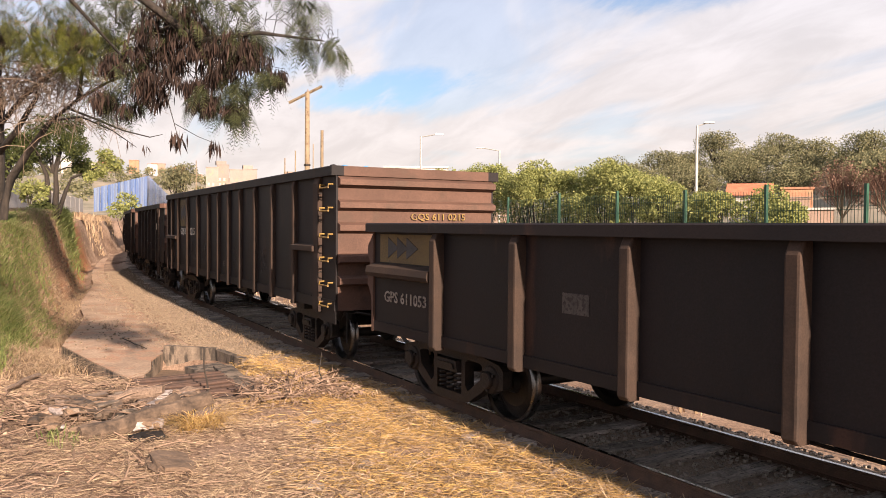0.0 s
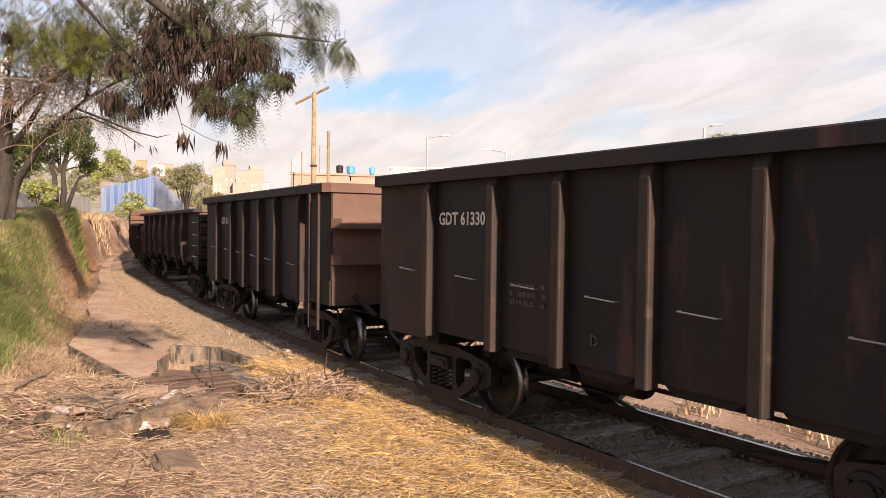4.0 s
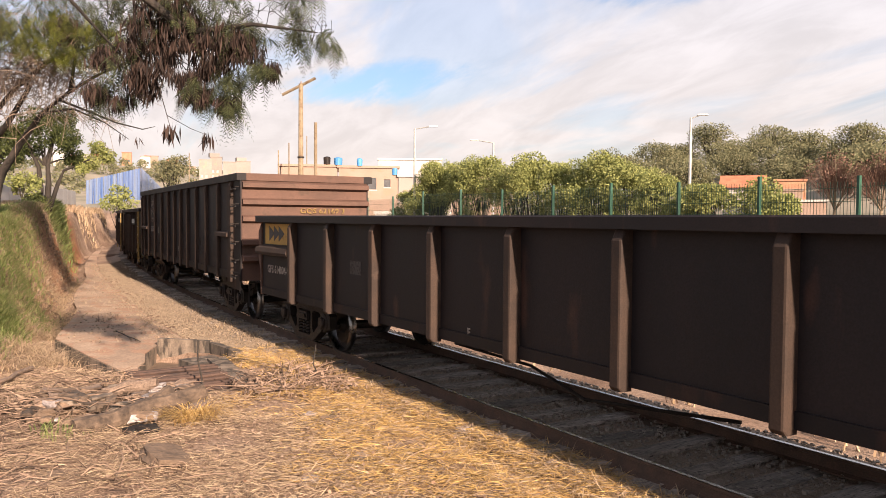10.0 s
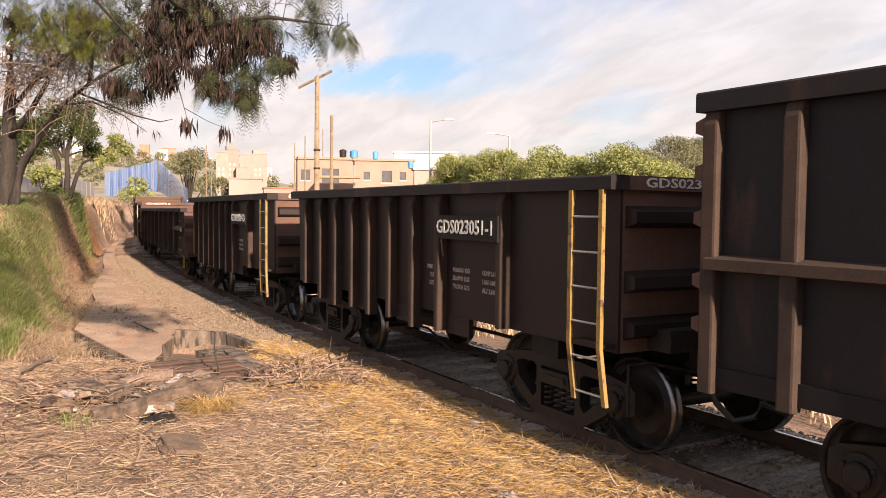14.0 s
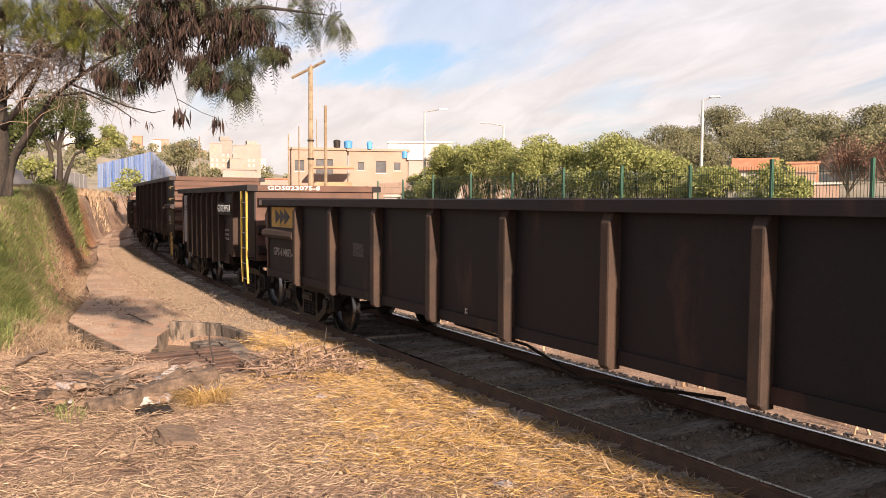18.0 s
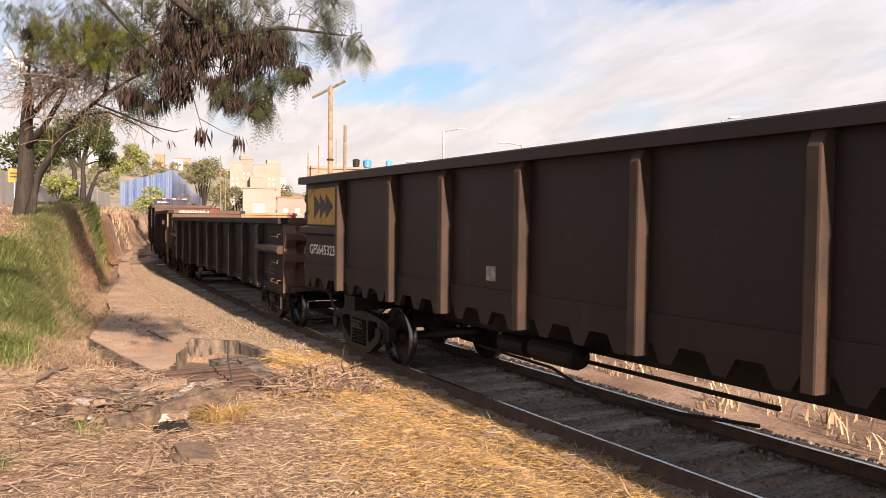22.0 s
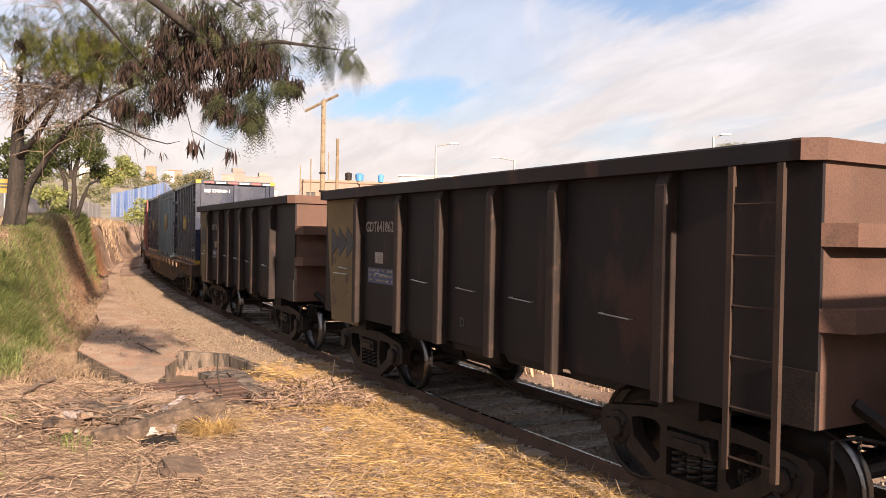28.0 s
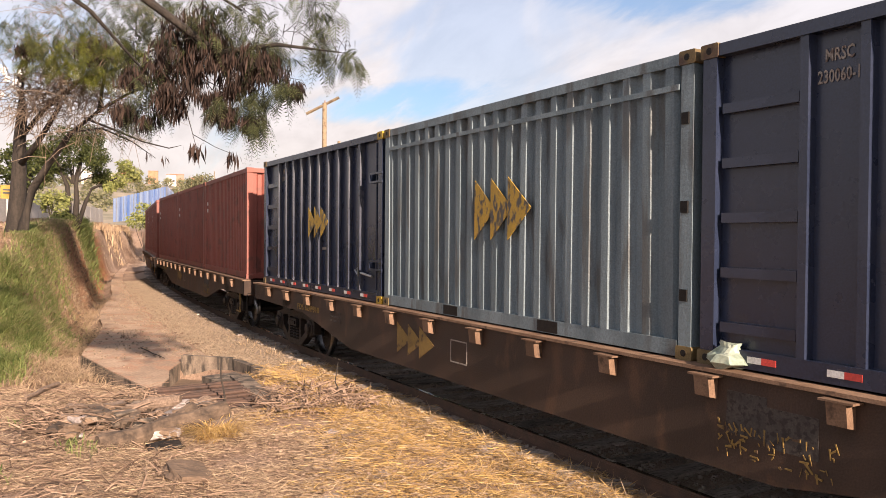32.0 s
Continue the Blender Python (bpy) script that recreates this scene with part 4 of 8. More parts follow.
def tall_gondola(front, rear, label, number, tail, seed, worn):
    w, h = wagon_thing("tall_gondola_wagon", label, "goods wagon", front, rear)
    top, low, side = 3.15, 0.92, 1.41
    walls(w, -h, h, side, low, top - 0.1)
    rim(w, -h - 0.03, h + 0.03, side + 0.09, top, 0.15, 0.2)
    places = [-h + a for a in (0.1, 0.78, 1.78, 3.13, 4.5, 5.77, 6.83, 7.84, 8.86, 10.03, 11.23, 12.53)]
    posts(w, places, side, low - 0.04, top - 0.13, 0.085, 0.14)
    posts(w, [h - 0.72], side, low - 0.06, top - 0.13, 0.085, 0.26)
    for x0, x1 in ((-h + 0.1, -h + 1.7), (h - 1.9, h - 0.75)):
        part("side_rail", Geo().prism([(-side, 1.93), (-side - 0.13, 1.9), (-side - 0.13, 1.82), (-side, 1.8)], "x", x0, x1), RUST_POST, w)
    part("side_sill", Geo().box(-h, h, -side - 0.03, -side - 0.001, low, low + 0.16), RUST, w)
    for sgn in (-1, 1):
        ribs(w, sgn * h, sgn, side - 0.02, (2.9, 2.55, 2.2, 1.72, 1.38), 0.085, 0.12)
    part("end_corner", Geo().box(h - 0.62, h + 0.02, -side - 0.012, -side + 0.0, low - 0.2, top - 0.15), RUST, w)
    grab_irons(w, h - 0.3, -side - 0.01, (2.82, 2.46, 2.05, 1.68, 1.3, 0.98), 0.38, 0.08, OLD_YELLOW if worn else IRON)
    for z in (2.75, 2.4, 1.9, 1.5, 1.1):
        part("lashing_ring", Geo().tube([(h - 0.58, -side - 0.02, z), (h - 0.58, -side - 0.08, z - 0.02), (h - 0.58, -side - 0.08, z - 0.09), (h - 0.58, -side - 0.02, z - 0.11)], 0.012, 5), IRON, w)
    hand_wheel(w, h + 0.35, 0.15, 1.72, 0.24)
    part("brake_bracket", Geo().box(h + 0.02, h + 0.3, 0.0, 0.3, 1.35, 1.85), IRON, w)
    end_platform(w, h, 1)
    face = -side - 0.004
    if not worn:
        part("rust_panel", Geo().box(-h + 1.9, -h + 3.0, face, -side, 1.98, 2.9), RUST, w, "flaking paint panel")
        worn_paint(w, -h + 1.95, -h + 2.95, 2.05, 2.85, face, 77, RUST_POST)
        worn_paint(w, -h + 1.95, -h + 2.95, 2.05, 2.85, face - 0.001, 78, RUST_END)
        worn_paint(w, -h + 1.95, -h + 2.95, 2.05, 2.85, face - 0.002, 79, DULL_PAINT)
    else:
        part("logo_panel", Geo().box(-h + 1.88, -h + 2.92, face, -side, 2.2, 2.94), DIRTY_YELLOW, w, "faded yellow panel")
        logo(w, -h + 1.98, -h + 2.8, 2.34, 2.8, face - 0.006)
    mark(w, number[:6] if worn else number, -h + 2.4, 2.04 if worn else 1.83, 0.25, face - 0.003, WHITE_PAINT if worn else DULL_PAINT, 0.85)
    mark(w, tail, -h + 3.6, 2.04 if worn else 1.8, 0.27, face - 0.003, WHITE_PAINT if worn else DULL_PAINT, 0.62 if worn else 0.12)
    mark(w, "E", -h + 7.25, 1.33, 0.16, face - 0.003, DULL_PAINT)
    for k in range(11):
        a, b = k / 11, (k + 1) / 11
        at = lambda u: Vector((-h + 9.1 + 0.46 * u, -side + 0.05, 0.85 - 0.03 * u - 0.4 * u * (1 - u)))
        c, d = at((a + b) / 2), (at(b) - at(a)).normalized()
        e = Vector((0, 1, 0)) if k % 2 else Vector((d.z, 0, -d.x))
        ring = [c + d * 0.032 * math.cos(q * math.tau / 10) + e * 0.02 * math.sin(q * math.tau / 10) for q in range(11)]
        part("chain_link", Geo().tube(ring, 0.0065, 5), BLACK, w)
    for k, x in enumerate((-h + 3.75, -h + 5.2, -h + 8.4, h - 4.2)):
        worn_paint(w, x - 0.3, x + 0.5, 1.3, 1.75, face, seed * 10 + k)
    m = Matrix(((0, 0, 1, h + 0.035), (1, 0, 0, 0.0), (0, 1, 0, 2.38), (0, 0, 0, 1)))
    lettering("end_number", number + " " + tail, 0.15, OLD_YELLOW, w, m @ Matrix.Translation((0.35, 0, 0.0)), 1.0, 0.001)
    gear(w, h, h - 2.02)
    return w


def low_gondola(front, rear, label, number, seed, panel, load=False):
    w, h = wagon_thing("low_gondola_wagon", label, "goods wagon", front, rear)
    top, low, side = 2.27, 0.78, 1.34
    walls(w, -h, h, side, low, top - 0.08)
    rim(w, -h - 0.03, h + 0.03, side + 0.14, top, 0.12, 0.2)
    places = [-h + 1.75 + 1.6 * k for k in range(8)]
    posts(w, places, side, low - 0.04, top - 0.1, 0.14, 0.13, taper=0.03)
    posts(w, [h - 1.9], side, low - 0.04, top - 0.1, 0.14, 0.26, taper=0.03)
    for y in (-0.38, 0.42):
        part("end_post", Geo().prism([(h, 0.8), (h + 0.12, 0.9), (h + 0.12, 2.05), (h, 2.14)], "y", y - 0.06, y + 0.06), RUST, w)
    for x0, x1 in ((-h, -h + 1.66), (h - 1.98, h)):
        part("side_rail", Geo().prism([(-side, 1.72), (-side - 0.14, 1.68), (-side - 0.16, 1.6), (-side - 0.14, 1.55), (-side, 1.52)], "x", x0, x1), RUST_POST, w)
    for sgn in (-1, 1):
        ribs(w, sgn * h, sgn, side - 0.02, (1.88, 1.45), 0.12, 0.16)
        for y in (-1.25, 1.25):
            part("corner_post", Geo().prism([(sgn * h, low - 0.02), (sgn * (h + 0.05), low - 0.02), (sgn * (h + 0.06), 1.25), (sgn * (h + 0.17), 1.42), (sgn * (h + 0.17), 1.55), (sgn * (h + 0.06), 1.66), (sgn * (h + 0.17), 1.82), (sgn * (h + 0.17), 1.95), (sgn * (h + 0.05), 2.08), (sgn * h, 2.14)], "y", y - 0.12, y + 0.12), RUST_END, w)
    part("side_sill", Geo().box(-h, h, -side - 0.025, -side - 0.001, low, low + 0.13), RUST, w)
    grab_irons(w, h - 0.4, -side - 0.005, (1.88, 1.35, 0.95), 0.5, 0.1, RUST_END)
    for z in (1.85, 1.2):
        part("lashing_ring", Geo().tube([(h - 1.74, -side - 0.02, z), (h - 1.74, -side - 0.1, z - 0.02), (h - 1.74, -side - 0.1, z - 0.12), (h - 1.74, -side - 0.02, z - 0.14)], 0.013, 5), IRON, w)
    hand_wheel(w, h + 0.36, 0.12, 1.72, 0.3)
    part("brake_bracket", Geo().box(h + 0.02, h + 0.3, 0.0, 0.22, 1.3, 1.8), IRON, w)
    part("step_bracket", Geo().box(h - 0.22, h - 0.18, -side - 0.03, -side + 0.01, 0.42, 0.8).box(h - 0.55, h - 0.2, -side - 0.02, -side, 0.42, 0.45), BRIGHT_YELLOW if seed == 3 else RUST_POST, w)
    end_platform(w, h, 1, 0.95)
    face = -side - 0.004
    part("name_panel", Geo().box(-h + 0.16, -h + 1.55, face, -side, 1.74, 2.12), panel, w, "faded yellow panel")
    logo(w, -h + 0.4, -h + 1.2, 1.8, 2.08, face - 0.006)
    mark(w, number, -h + 0.86, 1.27, 0.2, face - 0.003, DULL_PAINT, 1.12)
    mark(w, "E", -h + 7.25, 0.93, 0.13, face - 0.003, DULL_PAINT)
    part("chalk_panel", Geo().box(-h + 4.0, -h + 4.38, face, -side, 1.4, 1.6), FAINT_PAINT, w, "faint square of pale paint")
    bars(w, h - 3.2, 1.35, face, 3, 0.8, material=FAINT_PAINT, seed=seed)
    bars(w, h - 1.6, 1.3, face, 3, 0.8, material=FAINT_PAINT, seed=seed + 5)
    if load:
        g = Geo()
        r = random.Random(5)
        for k in range(26):
            cx, cy = h - 1.5 + r.uniform(-1.0, 1.0), r.uniform(-0.6, 0.6)
            cz = 2.2 + 0.14 * (1 - abs(cx - h + 1.5)) + r.uniform(-0.12, 0.05)
            pts = [(cx + r.uniform(-0.25, 0.25), cy + r.uniform(-0.25, 0.25), cz + r.uniform(-0.1, 0.12)) for _ in range(8)]
            bm = bmesh.new()
            for p in pts:
                bm.verts.new(p)
            bmesh.ops.convex_hull(bm, input=bm.verts)
            bm.verts.ensure_lookup_table()
            live = [v for v in bm.verts if v.link_faces]
            idx = {v: i for i, v in enumerate(live)}
            g.add([tuple(v.co) for v in live], [tuple(idx[v] for v in f.verts) for f in bm.faces])
            bm.free()
        g.box(h - 2.6, h - 0.4, -1.2, 1.2, 1.0, 2.1)
        part("scrap_load", g, ORE, w, "pale broken load heaped above the rim")
    gear(w, h, h - 1.62)
    return w


def short_hopper(front, rear, label, number, seed, plate=False):
    w, h = wagon_thing("short_gondola_wagon", label, "goods wagon", front, rear)
    top, low, side = 2.57, 0.98, 1.34
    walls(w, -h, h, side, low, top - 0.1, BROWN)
    rim(w, -h - 0.05, h + 0.05, side + 0.16, top, 0.13, 0.22)
    places = [-h + 0.55, -h + 1.25, -h + 1.9, -h + 2.57, -h + 3.19, -h + 3.87, -h + 4.55, -h + 5.24, -h + 6.6]
    for k, x in enumerate(places):
        posts(w, [x], side, low if k in (0, 8) else (0.78 if k % 2 else 0.74), top - 0.12, 0.13, 0.11)
    part("corner_plate", Geo().prism([(-h - 0.02, top - 0.12), (-h + 0.42, top - 0.12), (-h + 0.3, low), (-h + 0.12, low)], "y", -side - 0.02, -side - 0.001), BROWN, w)
    for k in (1, 3, 5, 7):
        part("hopper_door", Geo().prism([(places[k] + 0.05, low), (places[k] + 0.6, low), (places[k] + 0.6, 0.76), (places[k] + 0.05, 0.76)], "y", -side - 0.01, -side + 0.05), BROWN, w)
    for sgn in (-1, 1):
        ribs(w, sgn * h, sgn, side - 0.06, (2.2, 1.62, 1.2), 0.1, 0.14, BROWN)
    ladder(w, h - 0.28, -side - 0.15, 0.52, top - 0.13, 0.42, 6, BRIGHT_YELLOW if plate else OLD_YELLOW, stile=0.05, rung_material=GALV, kick=0.09)
    part("ladder_bracket", Geo().box(h - 0.5, h - 0.06, -side - 0.14, -side, 1.02, 1.06), IRON, w)
    part("brake_box", Geo().box(h + 0.02, h + 0.3, -1.0, -0.55, 1.0, 1.2), IRON, w)
    end_platform(w, h, 1)
    face = -side - 0.004
    part("number_board", Geo().box(places[-2] + 0.05, places[-1] + 0.02, -side - 0.15, -side - 0.132, 1.91, 2.19), BLACK, w, "dark number board")
    mark(w, number, (places[-2] + places[-1]) / 2, 2.05, 0.22, -side - 0.152, TAPE_WHITE, 1.22)
    for x, lines in ((places[-2] - 0.24, ("PESO BRUTO", "TARA", "LOTACAO")), (places[-2] + 0.4, ("100.000 KG", "20.800 KG", "79.200 KG")), (places[-1] - 0.3, ("COMP 9.440mm", "LARG 3.000mm", "ALT 2.640mm"))):
        for k, line in enumerate(lines):
            mark(w, line, x, 1.54 - 0.1 * k, 0.07, face - 0.002, DULL_PAINT, 0.38 if len(line) > 8 else 0.26)
    lettering("end_number", number, 0.12, WHITE_PAINT, w, Matrix(((0, 0, 1, h + 0.053), (1, 0, 0, -0.5), (0, 1, 0, top - 0.065), (0, 0, 0, 1))), 1.15, 0.002)
    if plate:
        part("sign_plate", Geo().box(-h + 0.66, -h + 1.12, face - 0.1, face - 0.085, 1.05, 2.38), PLATE, w, "tall dirty white sign plate")
        bars(w, -h + 0.68, 2.1, face - 0.104, 1, 0.42, 0.09, material=LOGO_DARK)
        part("underline", Geo().box(-h + 0.68, -h + 1.1, face - 0.104, face - 0.1, 1.96, 1.98), LOGO_DARK, w)
    gear(w, h, h - 1.12)
    return w


def ore_gondola(front, rear, label, number, seed, panel, fenced=True, numbered_panel=True):
    w, h = wagon_thing("ore_gondola_wagon", label, "goods wagon", front, rear)
    top, low, side = 2.93, 0.95, 1.36
    walls(w, -h, h, side, low, top - 0.1, RUST, RUST_END)
    rim(w, -h - 0.05, h + 0.05, side + 0.14, top, 0.15, 0.2, 0.12)
    places = [-h + a for a in (1.46, 2.87, 4.0, 5.16, 6.28, 7.73)]
    posts(w, places, side, low - 0.05, top - 0.14, 0.13, 0.14, material=RUST_DARK_POST)
    face = -side - 0.004
    o = [(-h + 0.02, top - 0.16), (-h + 1.39, top - 0.16), (-h + 1.39, low - 0.12), (-h + 0.32, low - 0.12)]
    part("end_panel", Geo().prism(o, "y", -side - 0.012, -side), panel, w, "stained panel")
    for sgn in (-1, 1):
        for z in (2.28, 1.7):
            d = 0.2
            o = [(sgn * h, -side), (sgn * (h + d), -side + 0.1), (sgn * (h + d), side - 0.1), (sgn * h, side)]
            part("end_rib", Geo().prism(o, "z", z - 0.08, z + 0.08), RUST_END, w)
        part("end_handle", Geo().tube([(sgn * h, -0.2, 2.0), (sgn * (h + 0.08), -0.2, 2.0), (sgn * (h + 0.08), 0.2, 2.0), (sgn * h, 0.2, 2.0)], 0.014, 6), IRON, w)
        part("end_shelf", Geo().prism([(sgn * h, 1.3), (sgn * (h + 0.35), 1.3), (sgn * (h + 0.35), 1.18), (sgn * h, 1.1)], "y", -0.5, 0.5), IRON, w)
        part("end_stay", Geo().tube([(sgn * h, -0.95, 1.1), (sgn * (h + 0.3), -0.7, 0.8)], 0.05, 4).tube([(sgn * h, 0.95, 1.1), (sgn * (h + 0.3), 0.7, 0.8)], 0.05, 4), IRON, w)
    if fenced:
        ladder(w, h - 0.42, -side - 0.14, 0.55, top - 0.16, 0.42, 6, RUST_POST, stile=0.05)
    for k in range(6):
        x = places[k] - 0.6
        part("side_handle", Geo().tube([(x - 0.2, face, 1.7 - 0.03 * k), (x - 0.2, face - 0.05, 1.7 - 0.03 * k), (x + 0.2, face - 0.05, 1.68 - 0.03 * k), (x + 0.2, face, 1.68 - 0.03 * k)], 0.007, 5), GALV, w)
    for k in range(1, 5):
        part("hopper_chute", Geo().prism([(places[k] + 0.1, low), (places[k] + 0.95, low), (places[k] + 0.8, 0.86), (places[k] + 0.2, 0.86)], "y", -side + 0.05, -0.4), BLACK, w)
    if numbered_panel:
        logo(w, -h + 0.28, -h + 1.28, 1.85, 2.33, -side - 0.02)
        part("panel_handle", Geo().tube([(-h + 0.5, face, 1.6), (-h + 0.5, face - 0.06, 1.6), (-h + 1.03, face - 0.06, 1.6), (-h + 1.03, face, 1.6)], 0.01, 6), GALV, w)
    mark(w, number, -h + 2.17, 2.33, 0.21, face - 0.003, DULL_PAINT if numbered_panel else WHITE_PAINT, 1.08)
    if numbered_panel:
        part("blue_notice", Geo().box(-h + 1.72, -h + 2.56, face, -side, 1.52, 1.74), NOTICE_BLUE, w, "faded blue notice")
        bars(w, -h + 1.75, 1.72, face - 0.003, 3, 0.8, 0.03, 0.07, DULL_PAINT, seed)
        part("paint_patch", Geo().box(-h + 1.95, -h + 2.22, face, -side, 1.81, 1.97), DULL_PAINT, w)
    else:
        bars(w, -h + 3.1, 1.66, face, 3, 0.62, material=FAINT_PAINT, seed=seed)
    mark(w, "D", -h + (4.45 if fenced else 5.9), 1.2, 0.15, face - 0.003, FAINT_PAINT)
    part("step_plate", Geo().box(h - 0.3, h, -side - 0.02, -side + 0.02, 0.95, 1.35), IRON, w)
    end_platform(w, h, 1)
    gear(w, h, h - 1.3)
    return w


def bulged_gondola(front, rear, label, number, seed):
    """An old wagon whose side posts have bent with the load."""
    w, h = wagon_thing("bulged_gondola_wagon", label, "goods wagon", front, rear)
    top, low, side = 2.68, 1.3, 1.34
    r = random.Random(seed)
    for sgn in (-1, 1):
        g = Geo()
        nx, nz = 56, 10
        v = []
        for i in range(nx + 1):
            for j in range(nz + 1):
                x, z = -h + 2 * h * i / nx, low - 0.1 + (top - 0.1 - low + 0.1) * j / nz
                bend = 0.13 * math.sin(math.pi * j / nz) * abs(math.sin(math.pi * (i / nx) * 8)) * smooth_step(0.12, 0.2, i / nx) * smooth_step(0.88, 0.8, i / nx)
                v.append((x, sgn * (side + bend), z))
        f = [(i * (nz + 1) + j, (i + 1) * (nz + 1) + j, (i + 1) * (nz + 1) + j + 1, i * (nz + 1) + j + 1) for i in range(nx) for j in range(nz)]
        ob = part("side_wall", g.add(v, f), RUST, w, "bulging rusty side sheet, tone darkened for shade")
        so = ob.modifiers.new("sheet", "SOLIDIFY")
        so.thickness = 0.03
    for sgn in (-1, 1):
        part("end_wall", Geo().box(*sorted((sgn * h, sgn * (h - 0.03))), -side, side, low, top - 0.1), RUST_END, w)
    part("floor", Geo().box(-h + 0.03, h - 0.03, -side + 0.04, side - 0.04, low - 0.02, low + 0.05), RUST, w)
    rim(w, -h - 0.06, h + 0.06, side + 0.16, top, 0.1, 0.24)
    for a in (1.92, 3.8, 5.58, 7.35, 9.1, 10.9, 12.65):
        x = -h + a
        bend = r.uniform(0.03, 0.09)
        for sgn in (-1, 1):
            outer, inner = [], []
            for j in range(11):
                z = 1.02 + (top - 0.1 - 1.02) * j / 10
                y = side + 0.1 + bend * math.sin(math.pi * min(j / 8, 1)) + 0.05 * (j / 10) ** 3
                outer.append((sgn * y, z))
                inner.append((sgn * (side - 0.01), z))
            part("side_post", Geo().prism(outer + inner[::-1], "x", x - 0.08, x + 0.08), RUST_POST, w, "bent steel post")
    part("side_sill", Geo().prism([(-side - 0.06, low - 0.14), (-side + 0.02, low - 0.14), (-side + 0.02, low), (-side - 0.03, low)], "x", -h + 0.9, h - 0.9), RUST, w)
    for x in (-1, 1):
        part("end_apron", Geo().prism([(x * h, low + 0.1), (x * (h - 1.7), low + 0.1), (x * (h - 1.2), low - 0.05), (x * (h - 0.35), 0.98), (x * h, 0.98)], "y", -side - 0.02, -side + 0.01), RUST, w)
        part("end_apron", Geo().prism([(x * h, low + 0.1), (x * (h - 1.7), low + 0.1), (x * (h - 1.2), low - 0.05), (x * (h - 0.35), 0.98), (x * h, 0.98)], "y", side - 0.01, side + 0.02), RUST, w)
        ribs(w, x * h, x, side - 0.02, (2.4, 2.05, 1.7, 1.4), 0.12, 0.14, RUST)
    for z in (2.3, 1.95, 1.65, 1.35):
        part("side_handle", Geo().tube([(h - 0.75, -side, z), (h - 0.75, -side - 0.06, z), (h - 0.25, -side - 0.06, z), (h - 0.25, -side, z)], 0.011, 5), GALV, w)
    mark(w, number, -h + 1.0, 2.25, 0.22, -side - 0.012, DULL_PAINT, 1.35)
    part("paint_patch", Geo().box(-h + 0.8, -h + 1.1, -side - 0.006, -side, 1.85, 1.98), WHITE_PAINT, w)
    for k in range(6):
        part("spring_bracket", Geo().prism([(-h + 3.2 + 1.6 * k, low), (-h + 3.5 + 1.6 * k, low), (-h + 3.42 + 1.6 * k, low - 0.22), (-h + 3.28 + 1.6 * k, low - 0.22)], "y", -side + 0.05, -side + 0.2), BLACK, w)
    end_platform(w, h, 1)
    gear(w, h, h - 1.95)
    return w


def notched_gondola(front, rear, label, number, seed):
    w, h = wagon_thing("notched_gondola_wagon", label, "goods wagon", front, rear)
    top, low, side = 3.0, 1.3, 1.36
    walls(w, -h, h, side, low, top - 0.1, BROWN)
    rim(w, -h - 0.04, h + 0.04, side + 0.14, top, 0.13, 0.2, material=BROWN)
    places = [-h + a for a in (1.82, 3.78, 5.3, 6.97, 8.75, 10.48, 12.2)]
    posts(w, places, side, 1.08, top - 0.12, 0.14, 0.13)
    part("side_sill", Geo().box(-h, h, -side - 0.02, -side - 0.001, low - 0.1, low + 0.16), BROWN, w)
    k, x = 0, -h + 0.45
    while x < h - 0.3:
        part("sill_tooth", Geo().prism([(x - 0.16, low - 0.1), (x + 0.16, low - 0.1), (x + 0.07, low - 0.26), (x - 0.07, low - 0.26)], "y", -side - 0.02, -side + 0.05), BROWN, w)
        x += 0.573
    for x in (-1, 1):
        part("end_apron", Geo().prism([(x * h, low), (x * (h - 0.35), low), (x * (h - 0.2), 1.02), (x * h, 1.02)], "y", -side - 0.018, -side + 0.02), BROWN, w)
    for x0, x1 in ((-h, -h + 1.8), (h - 1.75, h)):
        part("side_rail", Geo().prism([(-side, 2.13), (-side - 0.12, 2.1), (-side - 0.12, 2.0), (-side, 1.96)], "x", x0, x1), BROWN, w)
    for sgn in (-1, 1):
        ribs(w, sgn * h, sgn, side - 0.01, (2.62, 2.3, 1.98, 1.66, 1.38), 0.1, 0.12)
    grab_irons(w, h - 0.3, -side - 0.01, (2.62, 2.25, 1.88, 1.5, 1.18), 0.36, 0.08, DIRTY_YELLOW)
    part("step_bracket", Geo().box(h - 0.5, h - 0.46, -side - 0.08, -side - 0.04, 0.48, 1.15).box(h - 0.14, h - 0.1, -side - 0.08, -side - 0.04, 0.48, 1.15).box(h - 0.5, h - 0.1, -side - 0.08, -side - 0.04, 0.48, 0.52), OLD_YELLOW, w, "yellow step")
    hand_wheel(w, h + 0.3, 0.3, 1.7, 0.24)
    face = -side - 0.004
    part("logo_panel", Geo().box(-h + 0.1, -h + 1.7, face, -side, 2.15, 2.78), YELLOW, w, "yellow panel")
    logo(w, -h + 0.45, -h + 1.35, 2.25, 2.68, face - 0.006)
    mark(w, number, -h + 0.95, 1.7, 0.24, face - 0.003, WHITE_PAINT, 1.45)
    part("notice", Geo().box(h - 2.75, h - 2.1, face, -side, 1.62, 1.82), DULL_PAINT, w)
    part("notice", Geo().box(h - 1.45, h - 0.85, face, -side, 1.55, 1.75), DULL_PAINT, w)
    part("notice", Geo().box(-1.0, -0.8, face, -side, 1.55, 1.72), DULL_PAINT, w)
    end_platform(w, h, 1)
    gear(w, h, h - 1.95)
    return w


